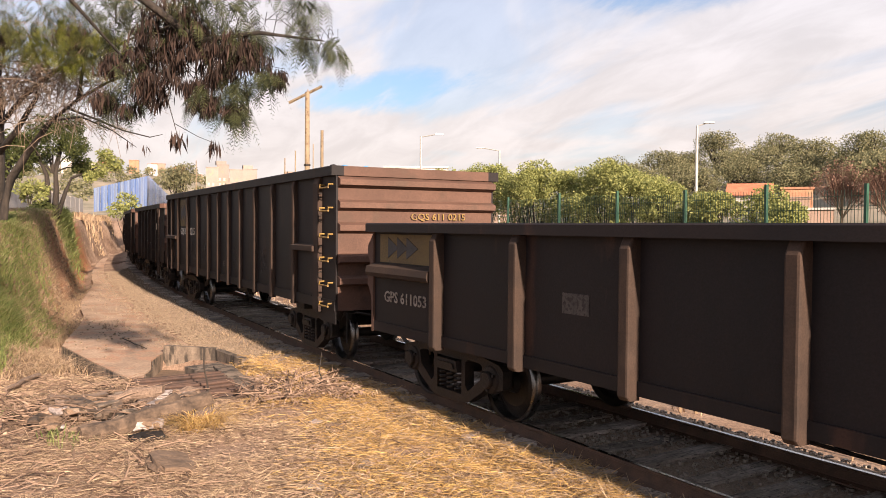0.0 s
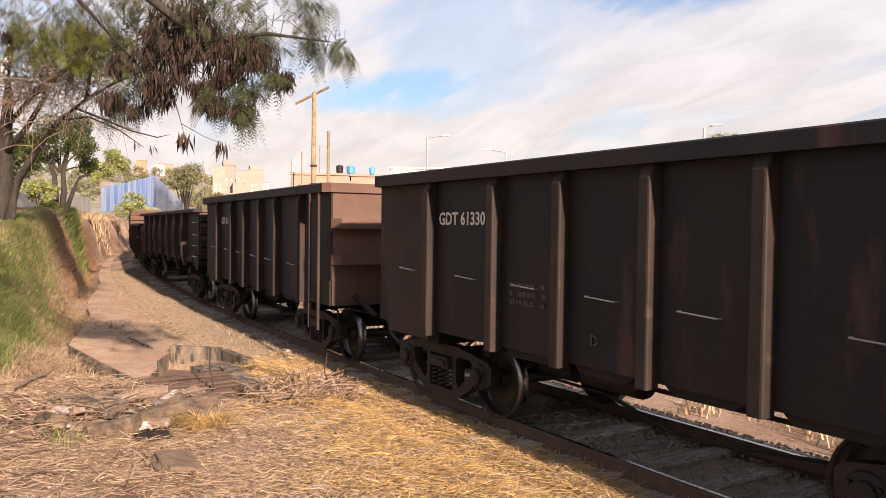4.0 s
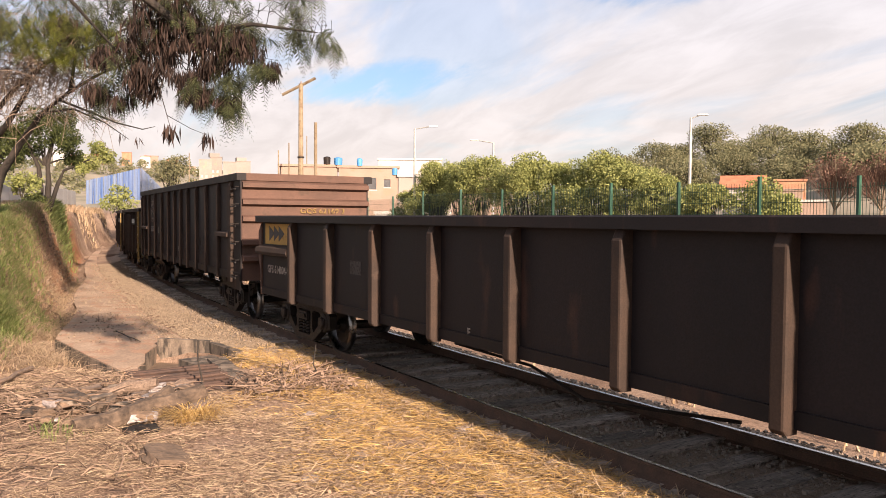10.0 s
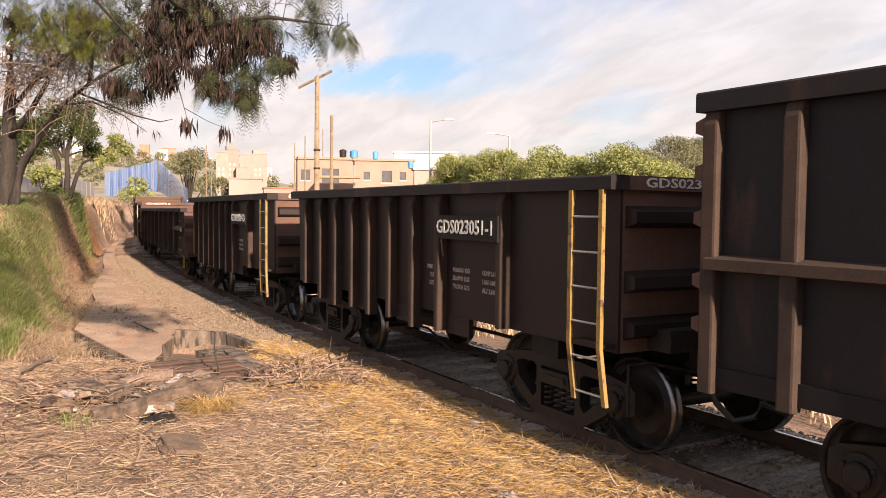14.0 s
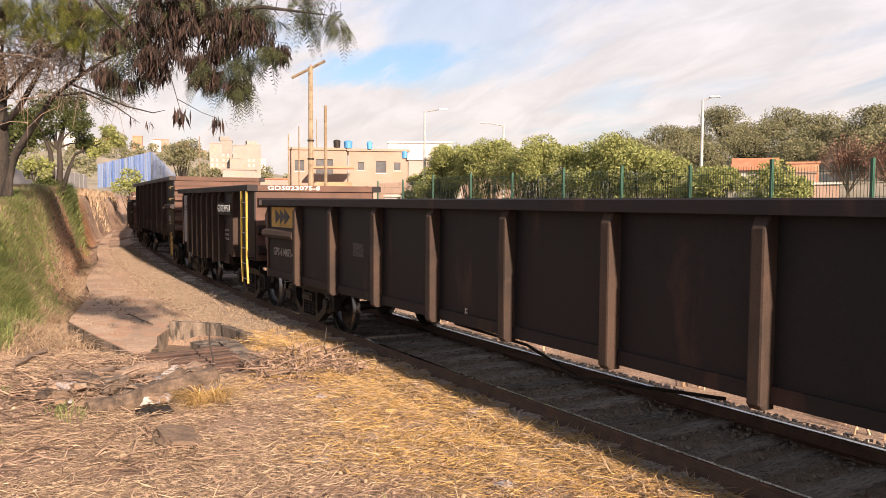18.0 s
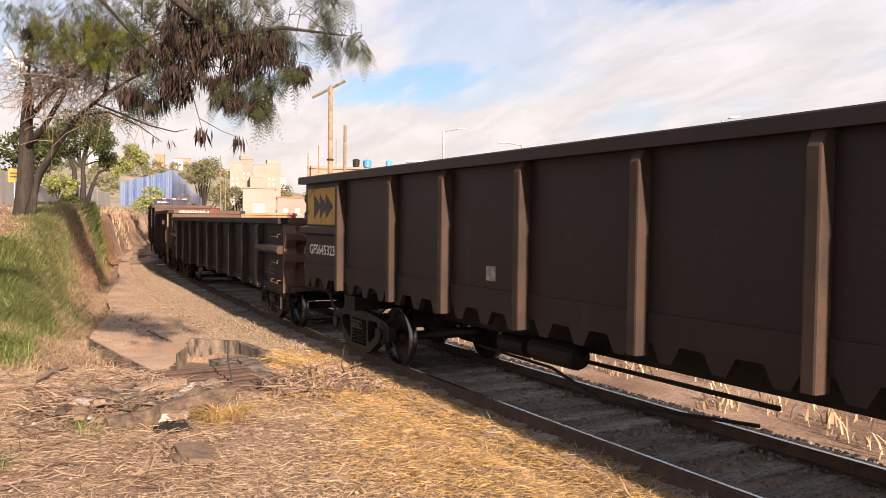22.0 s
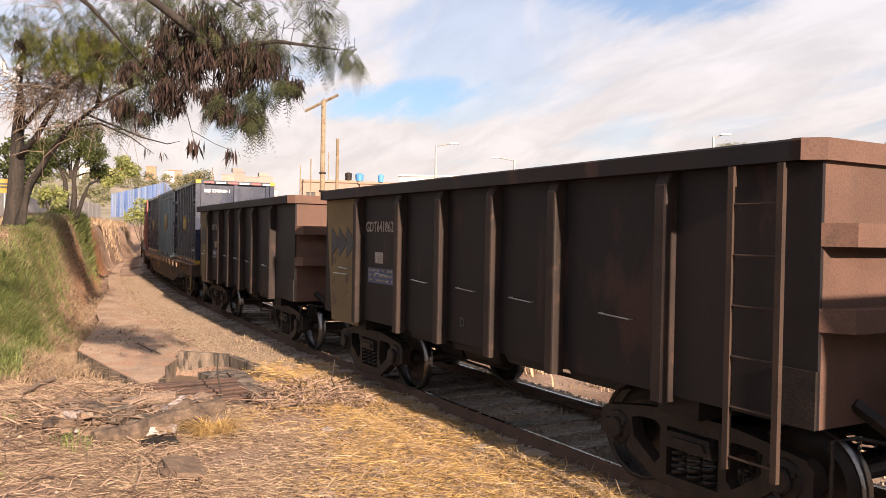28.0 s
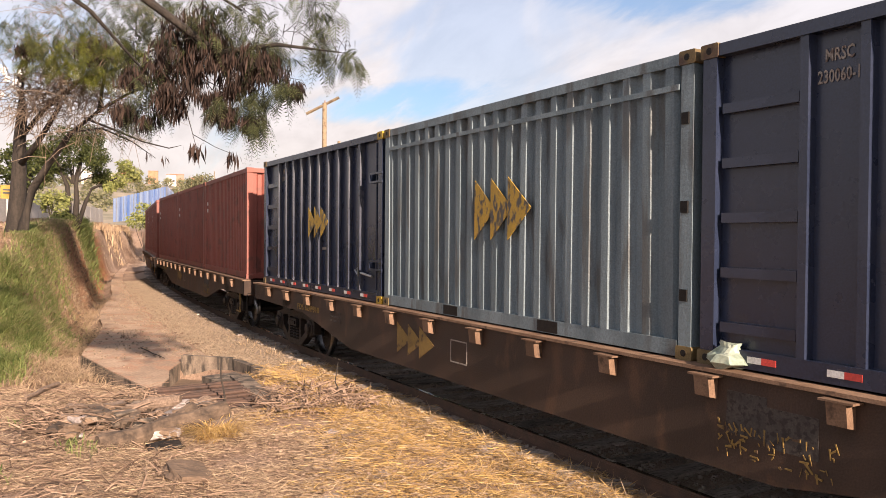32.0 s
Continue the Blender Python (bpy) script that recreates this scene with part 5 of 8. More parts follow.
def corrugated(x0, x1, z0, z1, y, pitch, deep, sgn):
    """A pressed container wall with trapezoid waves."""
    pts, x = [], x0
    while x < x1 - 1e-6:
        for a, d in ((0.0, 0.0), (0.35, 0.0), (0.5, deep), (0.85, deep)):
            if x + a * pitch < x1:
                pts.append((x + a * pitch, d))
        x += pitch
    pts.append((x1, 0.0))
    v = [(px, y - sgn * d, z) for px, d in pts for z in (z0, z1)]
    f = [(2 * i, 2 * i + 2, 2 * i + 3, 2 * i + 1) for i in range(len(pts) - 1)]
    v += [(px, y - sgn * (d + 0.012), z) for px, d in pts for z in (z0, z1)]
    k = 2 * len(pts)
    f += [(k + 2 * i, k + 2 * i + 1, k + 2 * i + 3, k + 2 * i + 2) for i in range(len(pts) - 1)]
    return Geo().add(v, f)


CONTAINERS = []


def container(kind, front, z, owner_centre, label, number=""):
    """A twenty-foot box; its own x is 0 at its middle and z 0 at its foot."""
    L, W, H = 6.058, 2.438, 2.62
    names = {"navy": "scrap_container", "grey": "freight_container", "red": "freight_container"}
    c = thing(names[kind], label, "container", "containers on the train")
    mat = {"navy": NAVY, "grey": STEEL_BLUE, "red": OXIDE}[kind]
    h, s = L / 2, W / 2
    for x in (-h, h - 0.178):
        for y in (-s, s - 0.162):
            for zz in (0.0, H - 0.118):
                g = Geo().prism(rounded(x, x + 0.178, zz, zz + 0.118, 0.012), "y", y, y + 0.162)
                casting = part("corner_casting", g, BRIGHT_YELLOW if kind == "navy" and x > 0 else (DIRTY_YELLOW if kind != "red" else OXIDE), c)
                hole = Geo().lathe([(0.03, -0.002), (0.03, 0.002)], 10, (x + 0.089, y - 0.002 if y < 0 else y + 0.164, zz + 0.06), "y")
                part("socket", hole, BLACK, casting)
            part("corner_post", Geo().box(x + 0.02, x + 0.16, y + 0.012, y + 0.15, 0.118, H - 0.118), mat, c)
    for y in (-s + 0.01, s - 0.11):
        part("bottom_rail", Geo().box(-h + 0.178, h - 0.178, y, y + 0.1, 0.02, 0.16), mat, c)
        part("top_rail", Geo().box(-h + 0.178, h - 0.178, y, y + 0.1, H - 0.11, H - 0.012), mat, c)
    for x in (-h + 0.01, h - 0.11):
        part("end_rail", Geo().box(x, x + 0.1, -s + 0.16, s - 0.16, H - 0.11, H - 0.012).box(x, x + 0.1, -s + 0.16, s - 0.16, 0.02, 0.14), mat, c)
    if kind == "navy":
        for sgn in (-1, 1):
            y = sgn * (s - 0.1)
            part("side_wall", Geo().box(-h + 0.16, h - 0.16, *sorted((y, y - sgn * 0.02)), 0.16, H - 0.11), mat, c, "navy painted side sheet")
            for k in range(10):
                x = -h + 0.95 + 0.465 * k
                part("side_rib", Geo().prism([(x - 0.05, y), (x + 0.05, y), (x + 0.035, y + sgn * 0.075), (x - 0.035, y + sgn * 0.075)], "z", 0.16, H - 0.11), mat, c)
            for k in range(5):
                part("side_step", Geo().box(-h + 0.2, -h + 0.9, *sorted((y, y + sgn * 0.06)), 0.28 + 0.44 * k, 0.36 + 0.44 * k), mat, c)
            part("door_bar", Geo().tube([(h - 0.28, y + sgn * 0.05, 0.2), (h - 0.28, y + sgn * 0.05, H - 0.15)], 0.02, 6), mat, c)
            for zz in (0.5, 1.85):
                part("hinge_frame", Geo().box(h - 0.45, h + 0.02, *sorted((y + sgn * 0.09, y + sgn * 0.11)), zz, zz + 0.03).box(h - 0.45, h + 0.02, *sorted((y + sgn * 0.09, y + sgn * 0.11)), zz + 0.13, zz + 0.16).box(h - 0.45, h - 0.42, *sorted((y, y + sgn * 0.11)), zz, zz + 0.16), mat, c)
            part("turnbuckle", Geo().tube([(h - 1.0, y + sgn * 0.05, 0.45), (h - 0.45, y + sgn * 0.05, 0.4)], 0.018, 6).tube([(h - 1.0, y + sgn * 0.05, 0.38), (h - 1.0, y + sgn * 0.05, 0.52), (h - 1.12, y + sgn * 0.05, 0.48), (h - 1.0, y + sgn * 0.05, 0.4)], 0.014, 5), GALV, c)
            for k in range(8):
                x = -h + 0.5 + 0.68 * k
                yy = sorted((sgn * (s - 0.006), sgn * (s - 0.012)))
                part("tape_white", Geo().box(x, x + 0.13, yy[0], yy[1], 0.07, 0.12), TAPE_WHITE, c)
                part("tape_red", Geo().box(x + 0.13, x + 0.26, yy[0], yy[1], 0.07, 0.12), TAPE_RED, c)
        for sgn in (-1, 1):
            x = sgn * (h - 0.13)
            part("end_door", Geo().box(*sorted((x, x - sgn * 0.03)), -s + 0.15, s - 0.15, 0.14, H - 0.11), mat, c, "navy steel end door")
            for zz in (0.62, 1.16, 1.72):
                part("door_rail", Geo().box(*sorted((x, x + sgn * 0.07)), -s + 0.15, s - 0.15, zz, zz + 0.09), mat, c)
            for y in (-s + 0.17, -0.05, s - 0.27):
                part("door_post", Geo().box(*sorted((x, x + sgn * 0.09)), y, y + 0.1, 0.14, H - 0.11), mat, c)
            for k in range(6):
                y = -s + 0.25 + 0.36 * k
                part("tape_red" if k % 2 == 0 else "tape_white", Geo().box(*sorted((x + sgn * 0.118, x + sgn * 0.124)), y, y + 0.3, H - 0.1, H - 0.05), TAPE_RED if k % 2 == 0 else TAPE_WHITE, c)
                part("tape_white" if k % 2 == 0 else "tape_red", Geo().box(*sorted((x + sgn * 0.118, x + sgn * 0.124)), y, y + 0.2, 0.06, 0.11), TAPE_WHITE if k % 2 == 0 else TAPE_RED, c)
        yy = -s + 0.022
        m = Matrix(((0, 0, 1, h - 0.128), (1, 0, 0, -0.55), (0, 1, 0, 0), (0, 0, 0, 1)))
        lettering("container_number", number, 0.13, TAPE_WHITE, c, m @ Matrix.Translation((0.12, H - 0.33, 0)), 0.55, 0.003)
        part("code_bar", Geo().box(h - 0.129, h - 0.126, -1.0, -0.76, H - 0.38, H - 0.28), TAPE_WHITE, c)
        for k, line in enumerate(("T.   3500Kg", "P. 26500Kg", "G. 30000Kg")):
            lettering("weight_text", line, 0.09, TAPE_WHITE, c, m @ Matrix.Translation((-0.2, 1.02 - 0.1 * k, 0)), 0.48, 0.002)
        part("data_plate", Geo().box(h - 0.129, h - 0.125, -1.0, -0.7, 0.6, 0.76), TAPE_WHITE, c)
        lettering("side_number", number, 0.13, DULL_PAINT, c, pose(-h + 1.18, -s + 0.094, H - 0.43, 90), 0.32, 0.002)
        lettering("side_code", "MRSC", 0.13, DULL_PAINT, c, pose(-h + 1.18, -s + 0.094, H - 0.28, 90), 0.22, 0.002)
        w0 = 0.32
        for k in range(3):
            a = -0.25 + k * w0
            part("logo_arrow", Geo().prism([(a, 1.0), (a + w0 * 1.2, 1.28), (a, 1.56)], "y", -s + 0.019 - 0.002 * k, -s + 0.023), ARROW_YELLOW, c, "yellow arrow head")
        part("logo_bar", Geo().box(0.05, 0.5, -s + 0.095, -s + 0.099, 0.78, 0.83), DULL_PAINT, c)
    else:
        pitch, deep = (0.278, 0.06) if kind == "grey" else (0.2, 0.04)
        for sgn in (-1, 1):
            g = corrugated(-h + 0.16, h - 0.16, 0.16, H - 0.11, sgn * (s - 0.02), pitch, deep, sgn)
            if kind == "grey":
                g.v = [(x + 0.014 * math.sin(z * 3 + x), y + 0.03 * noise.noise(Vector((x * 0.9, z * 1.2, sgn))), z) for x, y, z in g.v]
                part("fork_pocket", Geo().box(-1.2, -0.85, *sorted((sgn * (s - 0.012), sgn * (s - 0.006))), 0.03, 0.15), BLACK, c)
                part("fork_pocket", Geo().box(0.85, 1.2, *sorted((sgn * (s - 0.012), sgn * (s - 0.006))), 0.03, 0.15), BLACK, c)
                part("tarpaulin_rail", Geo().box(-h + 0.18, h - 0.18, *sorted((sgn * (s - 0.004), sgn * (s - 0.02))), H - 0.32, H - 0.27), mat, c)
            part("side_wall", g, mat, c, "corrugated side sheet")
        for sgn in (-1, 1):
            g = corrugated(-s + 0.15, s - 0.15, 0.14, H - 0.11, h - 0.06, 0.26, 0.05, 1)
            part("end_wall", g, mat, c, "corrugated end sheet", at=Matrix(((0, sgn, 0, 0), (1, 0, 0, 0), (0, 0, 1, 0), (0, 0, 0, 1))))
        if kind == "grey":
            for k in range(3):
                a = -0.45 + k * 0.36
                part("logo_arrow", Geo().prism([(a, 1.0), (a + 0.45, 1.36), (a, 1.72)], "y", -s + 0.006 - 0.002 * k, -s + 0.012), ARROW_YELLOW, c, "yellow arrow head")
            for zz in (0.5, 1.25, 2.0):
                part("lashing_bar", Geo().box(h - 0.14, h - 0.06, -s - 0.004, -s + 0.014, zz, zz + 0.1), BLACK, c)
        else:
            part("small_mark", Geo().box(-h + 0.5, -h + 0.62, -s + 0.012, -s + 0.018, 1.9, 2.0).box(-h + 0.5, -h + 0.62, -s + 0.012, -s + 0.018, 1.7, 1.8), TAPE_WHITE, c)
    part("roof", Geo().box(-h + 0.1, h - 0.1, -s + 0.1, s - 0.1, H - 0.06, H - 0.03), mat, c)
    part("container_floor", Geo().box(-h + 0.1, h - 0.1, -s + 0.1, s - 0.1, 0.1, 0.16), mat, c)
    CONTAINERS.append((c, front - h, owner_centre, z))
    return c


def flat_wagon(front, rear, label, number, seed):
    w, h = wagon_thing("container_flat_wagon", label, "flat wagon", front, rear)
    side, deck = 1.3, 1.17
    o = [(-h, deck), (h, deck), (h, 0.86), (h - 3.1, 0.8), (h - 5.4, 0.41), (-h + 5.4, 0.41), (-h + 3.1, 0.8), (-h, 0.86)]
    for sgn in (-1, 1):
        part("side_beam", Geo().prism(o, "y", sgn * side, sgn * (side - 0.04)), RUST_BEAM, w, "fish-bellied steel side beam")
        part("beam_flange", Geo().box(-h, h, *sorted((sgn * (side + 0.05), sgn * (side - 0.15))), deck, deck + 0.03), PALE_RUST, w, "worn deck edge")
    for x in (-h, h - 0.06):
        part("end_beam", Geo().box(x, x + 0.06, -side + 0.04, side - 0.04, 0.82, deck), RUST_END, w)
    for k in range(18):
        x = -h + 0.6 + (2 * h - 1.2) * k / 17
        part("cross_member", Geo().box(x - 0.06, x + 0.06, -side + 0.04, side - 0.04, 0.95, deck - 0.02), BROWN, w)
    for k in range(15):
        x = -h + 1.15 + 1.163 * k
        part("stake_pocket", Geo().prism([(-side - 0.11, 1.14), (-side, 1.14), (-side, 0.96), (-side - 0.09, 0.98)], "x", x - 0.075, x + 0.075), PALE_RUST, w, "tan stake pocket")
        part("pocket_lip", Geo().box(x - 0.13, x + 0.13, -side - 0.12, -side, 1.14, 1.155), PALE_RUST, w)
    part("deck_floor", Geo().box(-h, h, -0.5, 0.5, deck - 0.03, deck), BROWN, w)
    face = -side - 0.004
    for k in range(3):
        a = -h + 7.1 + k * 0.34
        part("logo_arrow", Geo().prism([(a, 0.58), (a + 0.42, 0.8), (a, 1.02)], "y", face - 0.001 * k, face + 0.003), OLD_YELLOW, w, "worn yellow arrow head")
    mark(w, number, -h + 3.4, 0.9, 0.15, face - 0.002, OLD_YELLOW, 1.15)
    bars(w, -h + 4.5, 0.95, face, 3, 0.5, 0.03, 0.07, FAINT_PAINT, seed)
    part("outline_panel", Geo().box(-h + 8.62, -h + 9.02, face, -side, 0.93, 0.945).box(-h + 8.62, -h + 9.02, face, -side, 0.66, 0.675).box(-h + 8.62, -h + 8.635, face, -side, 0.66, 0.945).box(-h + 9.005, -h + 9.02, face, -side, 0.66, 0.945), DULL_PAINT, w, "thin painted outline")

    part("paint_patch", Geo().box(-h + 12.95, -h + 13.32, face, -side, 0.72, 1.05), FAINT_PAINT, w, "faded grey paint patch")
    part("paint_patch", Geo().box(-h + 13.32, -h + 13.75, face, -side, 0.68, 0.98), FAINT_PAINT, w, "worn yellow paint")
    worn_paint(w, -h + 12.85, -h + 13.9, 0.55, 0.8, face - 0.002, seed * 3, OLD_YELLOW)
    part("corner_stake", Geo().box(h - 0.1, h + 0.06, -side - 0.02, -side + 0.2, 0.84, 1.16), RUST_POST, w)
    part("buffer_frame", Geo().box(h + 0.06, h + 0.2, 0.15, 0.45, 0.85, 1.3), IRON, w)
    part("step_bracket", Geo().box(h - 0.62, h - 0.58, -side + 0.0, -side + 0.04, 0.4, 0.86).box(h - 1.0, h - 0.6, -side, -side + 0.03, 0.4, 0.43), OLD_YELLOW, w, "yellow step")
    end_platform(w, h, 1, 0.98)
    gear(w, h, h - 2.15)
    for x in (h - 0.1, -h + 0.1):
        part("deck_end", Geo().box(x - 0.12, x + 0.12, -side + 0.04, side - 0.04, deck - 0.02, deck + 0.01), RUST_POST, w)
    return w, h


low_gondola(23.32, 6.95, "low dark-rusty gondola wagon with a worn yellow panel", "GPS 611053", 1, DIRTY_YELLOW)
tall_gondola(5.76, -8.69, "tall rust-brown gondola wagon with yellow grab irons", "GQS 611", "0215", 1, True)
ore_gondola(-10.15, -19.25, "dark rusty ore gondola wagon with a side ladder", "GDT 613301", 2, RUST_POST, True, False)
ore_gondola(-21.08, -30.18, "dark rusty ore gondola wagon with a red-brown panel", "GDT 611594-2", 3, RUST_POST, True, False)
bulged_gondola(-31.27, -46.12, "old dark gondola wagon with bent bulging sides", "GPS 623164-5", 4)
low_gondola(-46.99, -63.36, "low dark-rusty gondola wagon with pale scrap heaped inside", "GPS 614004-9", 2, YELLOW, True)
tall_gondola(-64.60, -79.05, "tall rust-brown gondola wagon with graffiti-like flaking paint", "GQS 62169", "3", 2, False)
short_hopper(-80.01, -88.36, "short brown gondola wagon with a yellow ladder", "GDS023051-1", 1)
short_hopper(-89.89, -98.24, "short brown gondola wagon with a yellow ladder", "GDS023064-3", 2)
low_gondola(-99.66, -116.03, "low brown gondola wagon with a yellow panel", "GPS 614875-1", 3, YELLOW)
short_hopper(-117.12, -125.22, "short brown gondola wagon with a white plate and yellow ladder", "GDS023075-8", 3, True)
notched_gondola(-126.71, -141.08, "clean brown gondola wagon with a notched sill and yellow panel", "GFS645323-6", 1)
low_gondola(-142.43, -158.80, "low brown gondola wagon with a worn yellow panel", "GPS 614775", 4, DIRTY_YELLOW)
short_hopper(-159.64, -167.99, "short brown gondola wagon with a yellow ladder", "GDS023105-3", 4)
ore_gondola(-169.81, -178.91, "brown ore gondola wagon with a dirty yellow panel and ladder", "GDT641862-7", 5, DIRTY_YELLOW)
ore_gondola(-180.53, -189.63, "brown ore gondola wagon with a dirty yellow end panel", "GDT 642548", 6, DIRTY_YELLOW, False)
_, flat_half = flat_wagon(-191.07, -209.87, "brown container flat wagon with worn yellow arrows", "FDS 6249910", 1)
flat_wagon(-210.75, -229.4, "brown container flat wagon carrying red containers", "FDS 624992", 2)
flat_wagon(-230.4, -249.0, "brown container flat wagon carrying red containers", "FDS 624993", 3)
DECK = 1.2
container("navy", -191.25, DECK, 0, "navy scrap container with yellow corner castings", "230060-1")
container("grey", -197.37, DECK, 0, "dented grey-blue corrugated container with yellow arrows")
container("navy", -203.5, DECK, 0, "navy container with a yellow arrow logo", "230047-4")
for k in range(3):
    container("red", -210.95 - 6.1 * k, DECK, 1, "oxide-red corrugated container on a flat wagon")
    container("red", -230.6 - 6.1 * k, DECK, 2, "oxide-red corrugated container on a flat wagon")
g = Geo().lathe([(0.0, -0.05), (0.05, -0.05), (0.09, -0.02), (0.085, 0.02), (0.05, 0.04), (0.03, 0.07), (0.045, 0.1), (0.0, 0.08)], 14, axis="z")
g.v = [(x * 2.1 + 0.05 * noise.noise(Vector((x, y, z)) * 22), y * 1.5 + 0.04 * noise.noise(Vector((z, x, y)) * 25), z * 1.3 + 0.035 * noise.noise(Vector((y, z, x)) * 20)) for x, y, z in g.v]
bag = part("plastic_bag", g, BAG)
tagged(bag, "crumpled pale plastic bag lying on the flat wagon", "bag")


# ---- how things travel ----
def wagon_pose(u, half, t, lift=0.0, along=0.0):
    """Both bogies stand on the curved track; the body lies on the chord between them."""
    reach = max(half - 2.0, 2.4)
    s = u + SPEED * t
    a, b = on_track(s - reach), on_track(s + reach)
    d = (b - a).normalized()
    return Matrix.Translation((a + b) / 2 + d * along + Vector((0, 0, lift))) @ Matrix.Rotation(math.atan2(d.y, d.x), 4, "Z")


def motions():
    for w, u, half in WAGONS:
        walk(w, [(t, wagon_pose(u, half, t)) for t in np.arange(0.0, 32.01, 1.0).tolist()])
    flats = [x for x in WAGONS if x[0].name.startswith("container_flat")]
    for c, u, owner, z in CONTAINERS:
        _, fu, fh = flats[owner]
        walk(c, [(t, wagon_pose(fu, fh, t, z, u - fu)) for t in np.arange(0.0, 32.01, 1.0).tolist()])
    _, fu, fh = flats[0]
    walk(bag, [(t, wagon_pose(fu, fh, t, DECK + 0.075, -196.97 - fu) @ pose(0, -1.22, 0, 0, 0, 30)) for t in np.arange(0.0, 32.01, 1.0).tolist()])
    # wheels roll, 89 degrees from row to row
    times = [k / 10 for k in range(321)]
    for w, ax in AXLES:
        walk(w, [(t, Matrix.Translation((ax, 0, WHEEL_R)) @ Matrix.Rotation(SPEED * t / WHEEL_R, 4, "Y")) for t in times])


# ---- the ground's details ----
def cloud(points, size, rng, aspect=2.2, droop=0.0, flat=False):
    """One small leaf of four corners at every point; droop pulls the tips down."""
    n = len(points)
    p = np.asarray(points, float)
    d = rng.normal(size=(n, 3))
    d[:, 2] = d[:, 2] * (0.15 if flat else 1.0) - droop
    d /= np.linalg.norm(d, axis=1)[:, None]
    e = np.cross(d, rng.normal(size=(n, 3)))
    e /= np.linalg.norm(e, axis=1)[:, None] + 1e-9
    L = (size * rng.uniform(0.6, 1.3, n))[:, None]
    w = L / aspect / 2
    v = np.stack([p, p + d * L * 0.45 + e * w, p + d * L, p + d * L * 0.45 - e * w], 1).reshape(-1, 3)
    return v, n


def leaves(name, points, size, material, parent=None, label="", seed=0, aspect=2.2, droop=0.0, flat=False):
    v, n = cloud(points, size, np.random.default_rng(seed), aspect, droop, flat)
    me = bpy.data.meshes.new(name)
    me.vertices.add(4 * n)
    me.vertices.foreach_set("co", v.ravel())
    me.loops.add(4 * n)
    me.loops.foreach_set("vertex_index", np.arange(4 * n))
    me.polygons.add(n)
    me.polygons.foreach_set("loop_start", np.arange(0, 4 * n, 4))
    me.update(calc_edges=True)
    me.materials.append(material)
    return part(name, me, material, parent, label)


def stones(count, place, lo, hi, seed):
    """Small broken stones, each a skewed wedge of eight corners."""
    r = np.random.default_rng(seed)
    g = Geo()
    faces = [(0, 2, 3, 1), (4, 5, 7, 6), (0, 1, 5, 4), (2, 6, 7, 3), (0, 4, 6, 2), (1, 3, 7, 5)]
    for _ in range(count):
        x, y, z = place(r)
        s = r.uniform(lo, hi)
        a = r.uniform(0, math.tau)
        ca, sa = math.cos(a), math.sin(a)
        v = []
        for i in range(8):
            px, py, pz = ((i & 1) - 0.5) * s * r.uniform(0.6, 1.2), ((i >> 1 & 1) - 0.5) * s * r.uniform(0.5, 1.0), ((i >> 2) - 0.35) * s * r.uniform(0.4, 0.9)
            v.append((x + px * ca - py * sa, y + px * sa + py * ca, z + pz))
        g.add(v, faces)
    return g


def ballast_place(r):
    while True:
        s = -14 + 30 * r.random() ** 0.8
        o = r.uniform(-1.3, 1.25)
        if abs(o) > 0.75 or r.random() < 0.55:
            p = on_track(s, o)
            return p.x, p.y, height(p.x, p.y) + 0.012


def far_side_place(r):
    p = on_track(-14 + 32 * r.random() ** 0.8, -1.3 - 1.8 * r.random())
    return p.x, p.y, height(p.x, p.y) + 0.012


tagged(part("ballast", quick_mesh(*(lambda g: (g.v, g.f))(stones(10000, ballast_place, 0.018, 0.05, 1)), "ballast"), STONE), "grey-brown crushed stone between the sleepers", "ballast", kind="stuff")
tagged(part("far_gravel", quick_mesh(*(lambda g: (g.v, g.f))(stones(5000, far_side_place, 0.016, 0.04, 9)), "far_gravel"), PALE_GRAVEL), "loose gravel beyond the line in a pale sunlit tone", "gravel", kind="stuff")


def shoulder_place(r):
    while True:
        s, o = 3.0 - 32 * r.random() ** 1.5, abs(r.normal(1.9, 0.42)) + (2.6 * r.random() if r.random() < 0.07 else 0)
        p = on_track(s, o)
        if not (0.5 < p.x < 6.3 and 1.2 < p.y < 3.1) and o < bank_foot(p.x):
            slab = o > 2.6 and p.x < 2 and p.y > 0.75 + 0.24 * p.x
            return p.x, p.y, -0.255 if slab else height(p.x, p.y) + 0.008


tagged(part("loose_gravel", quick_mesh(*(lambda g: (g.v, g.f))(stones(16000, shoulder_place, 0.016, 0.042, 2)), "loose_gravel"), GRAVEL), "pale loose gravel beside the track", "gravel", kind="stuff")


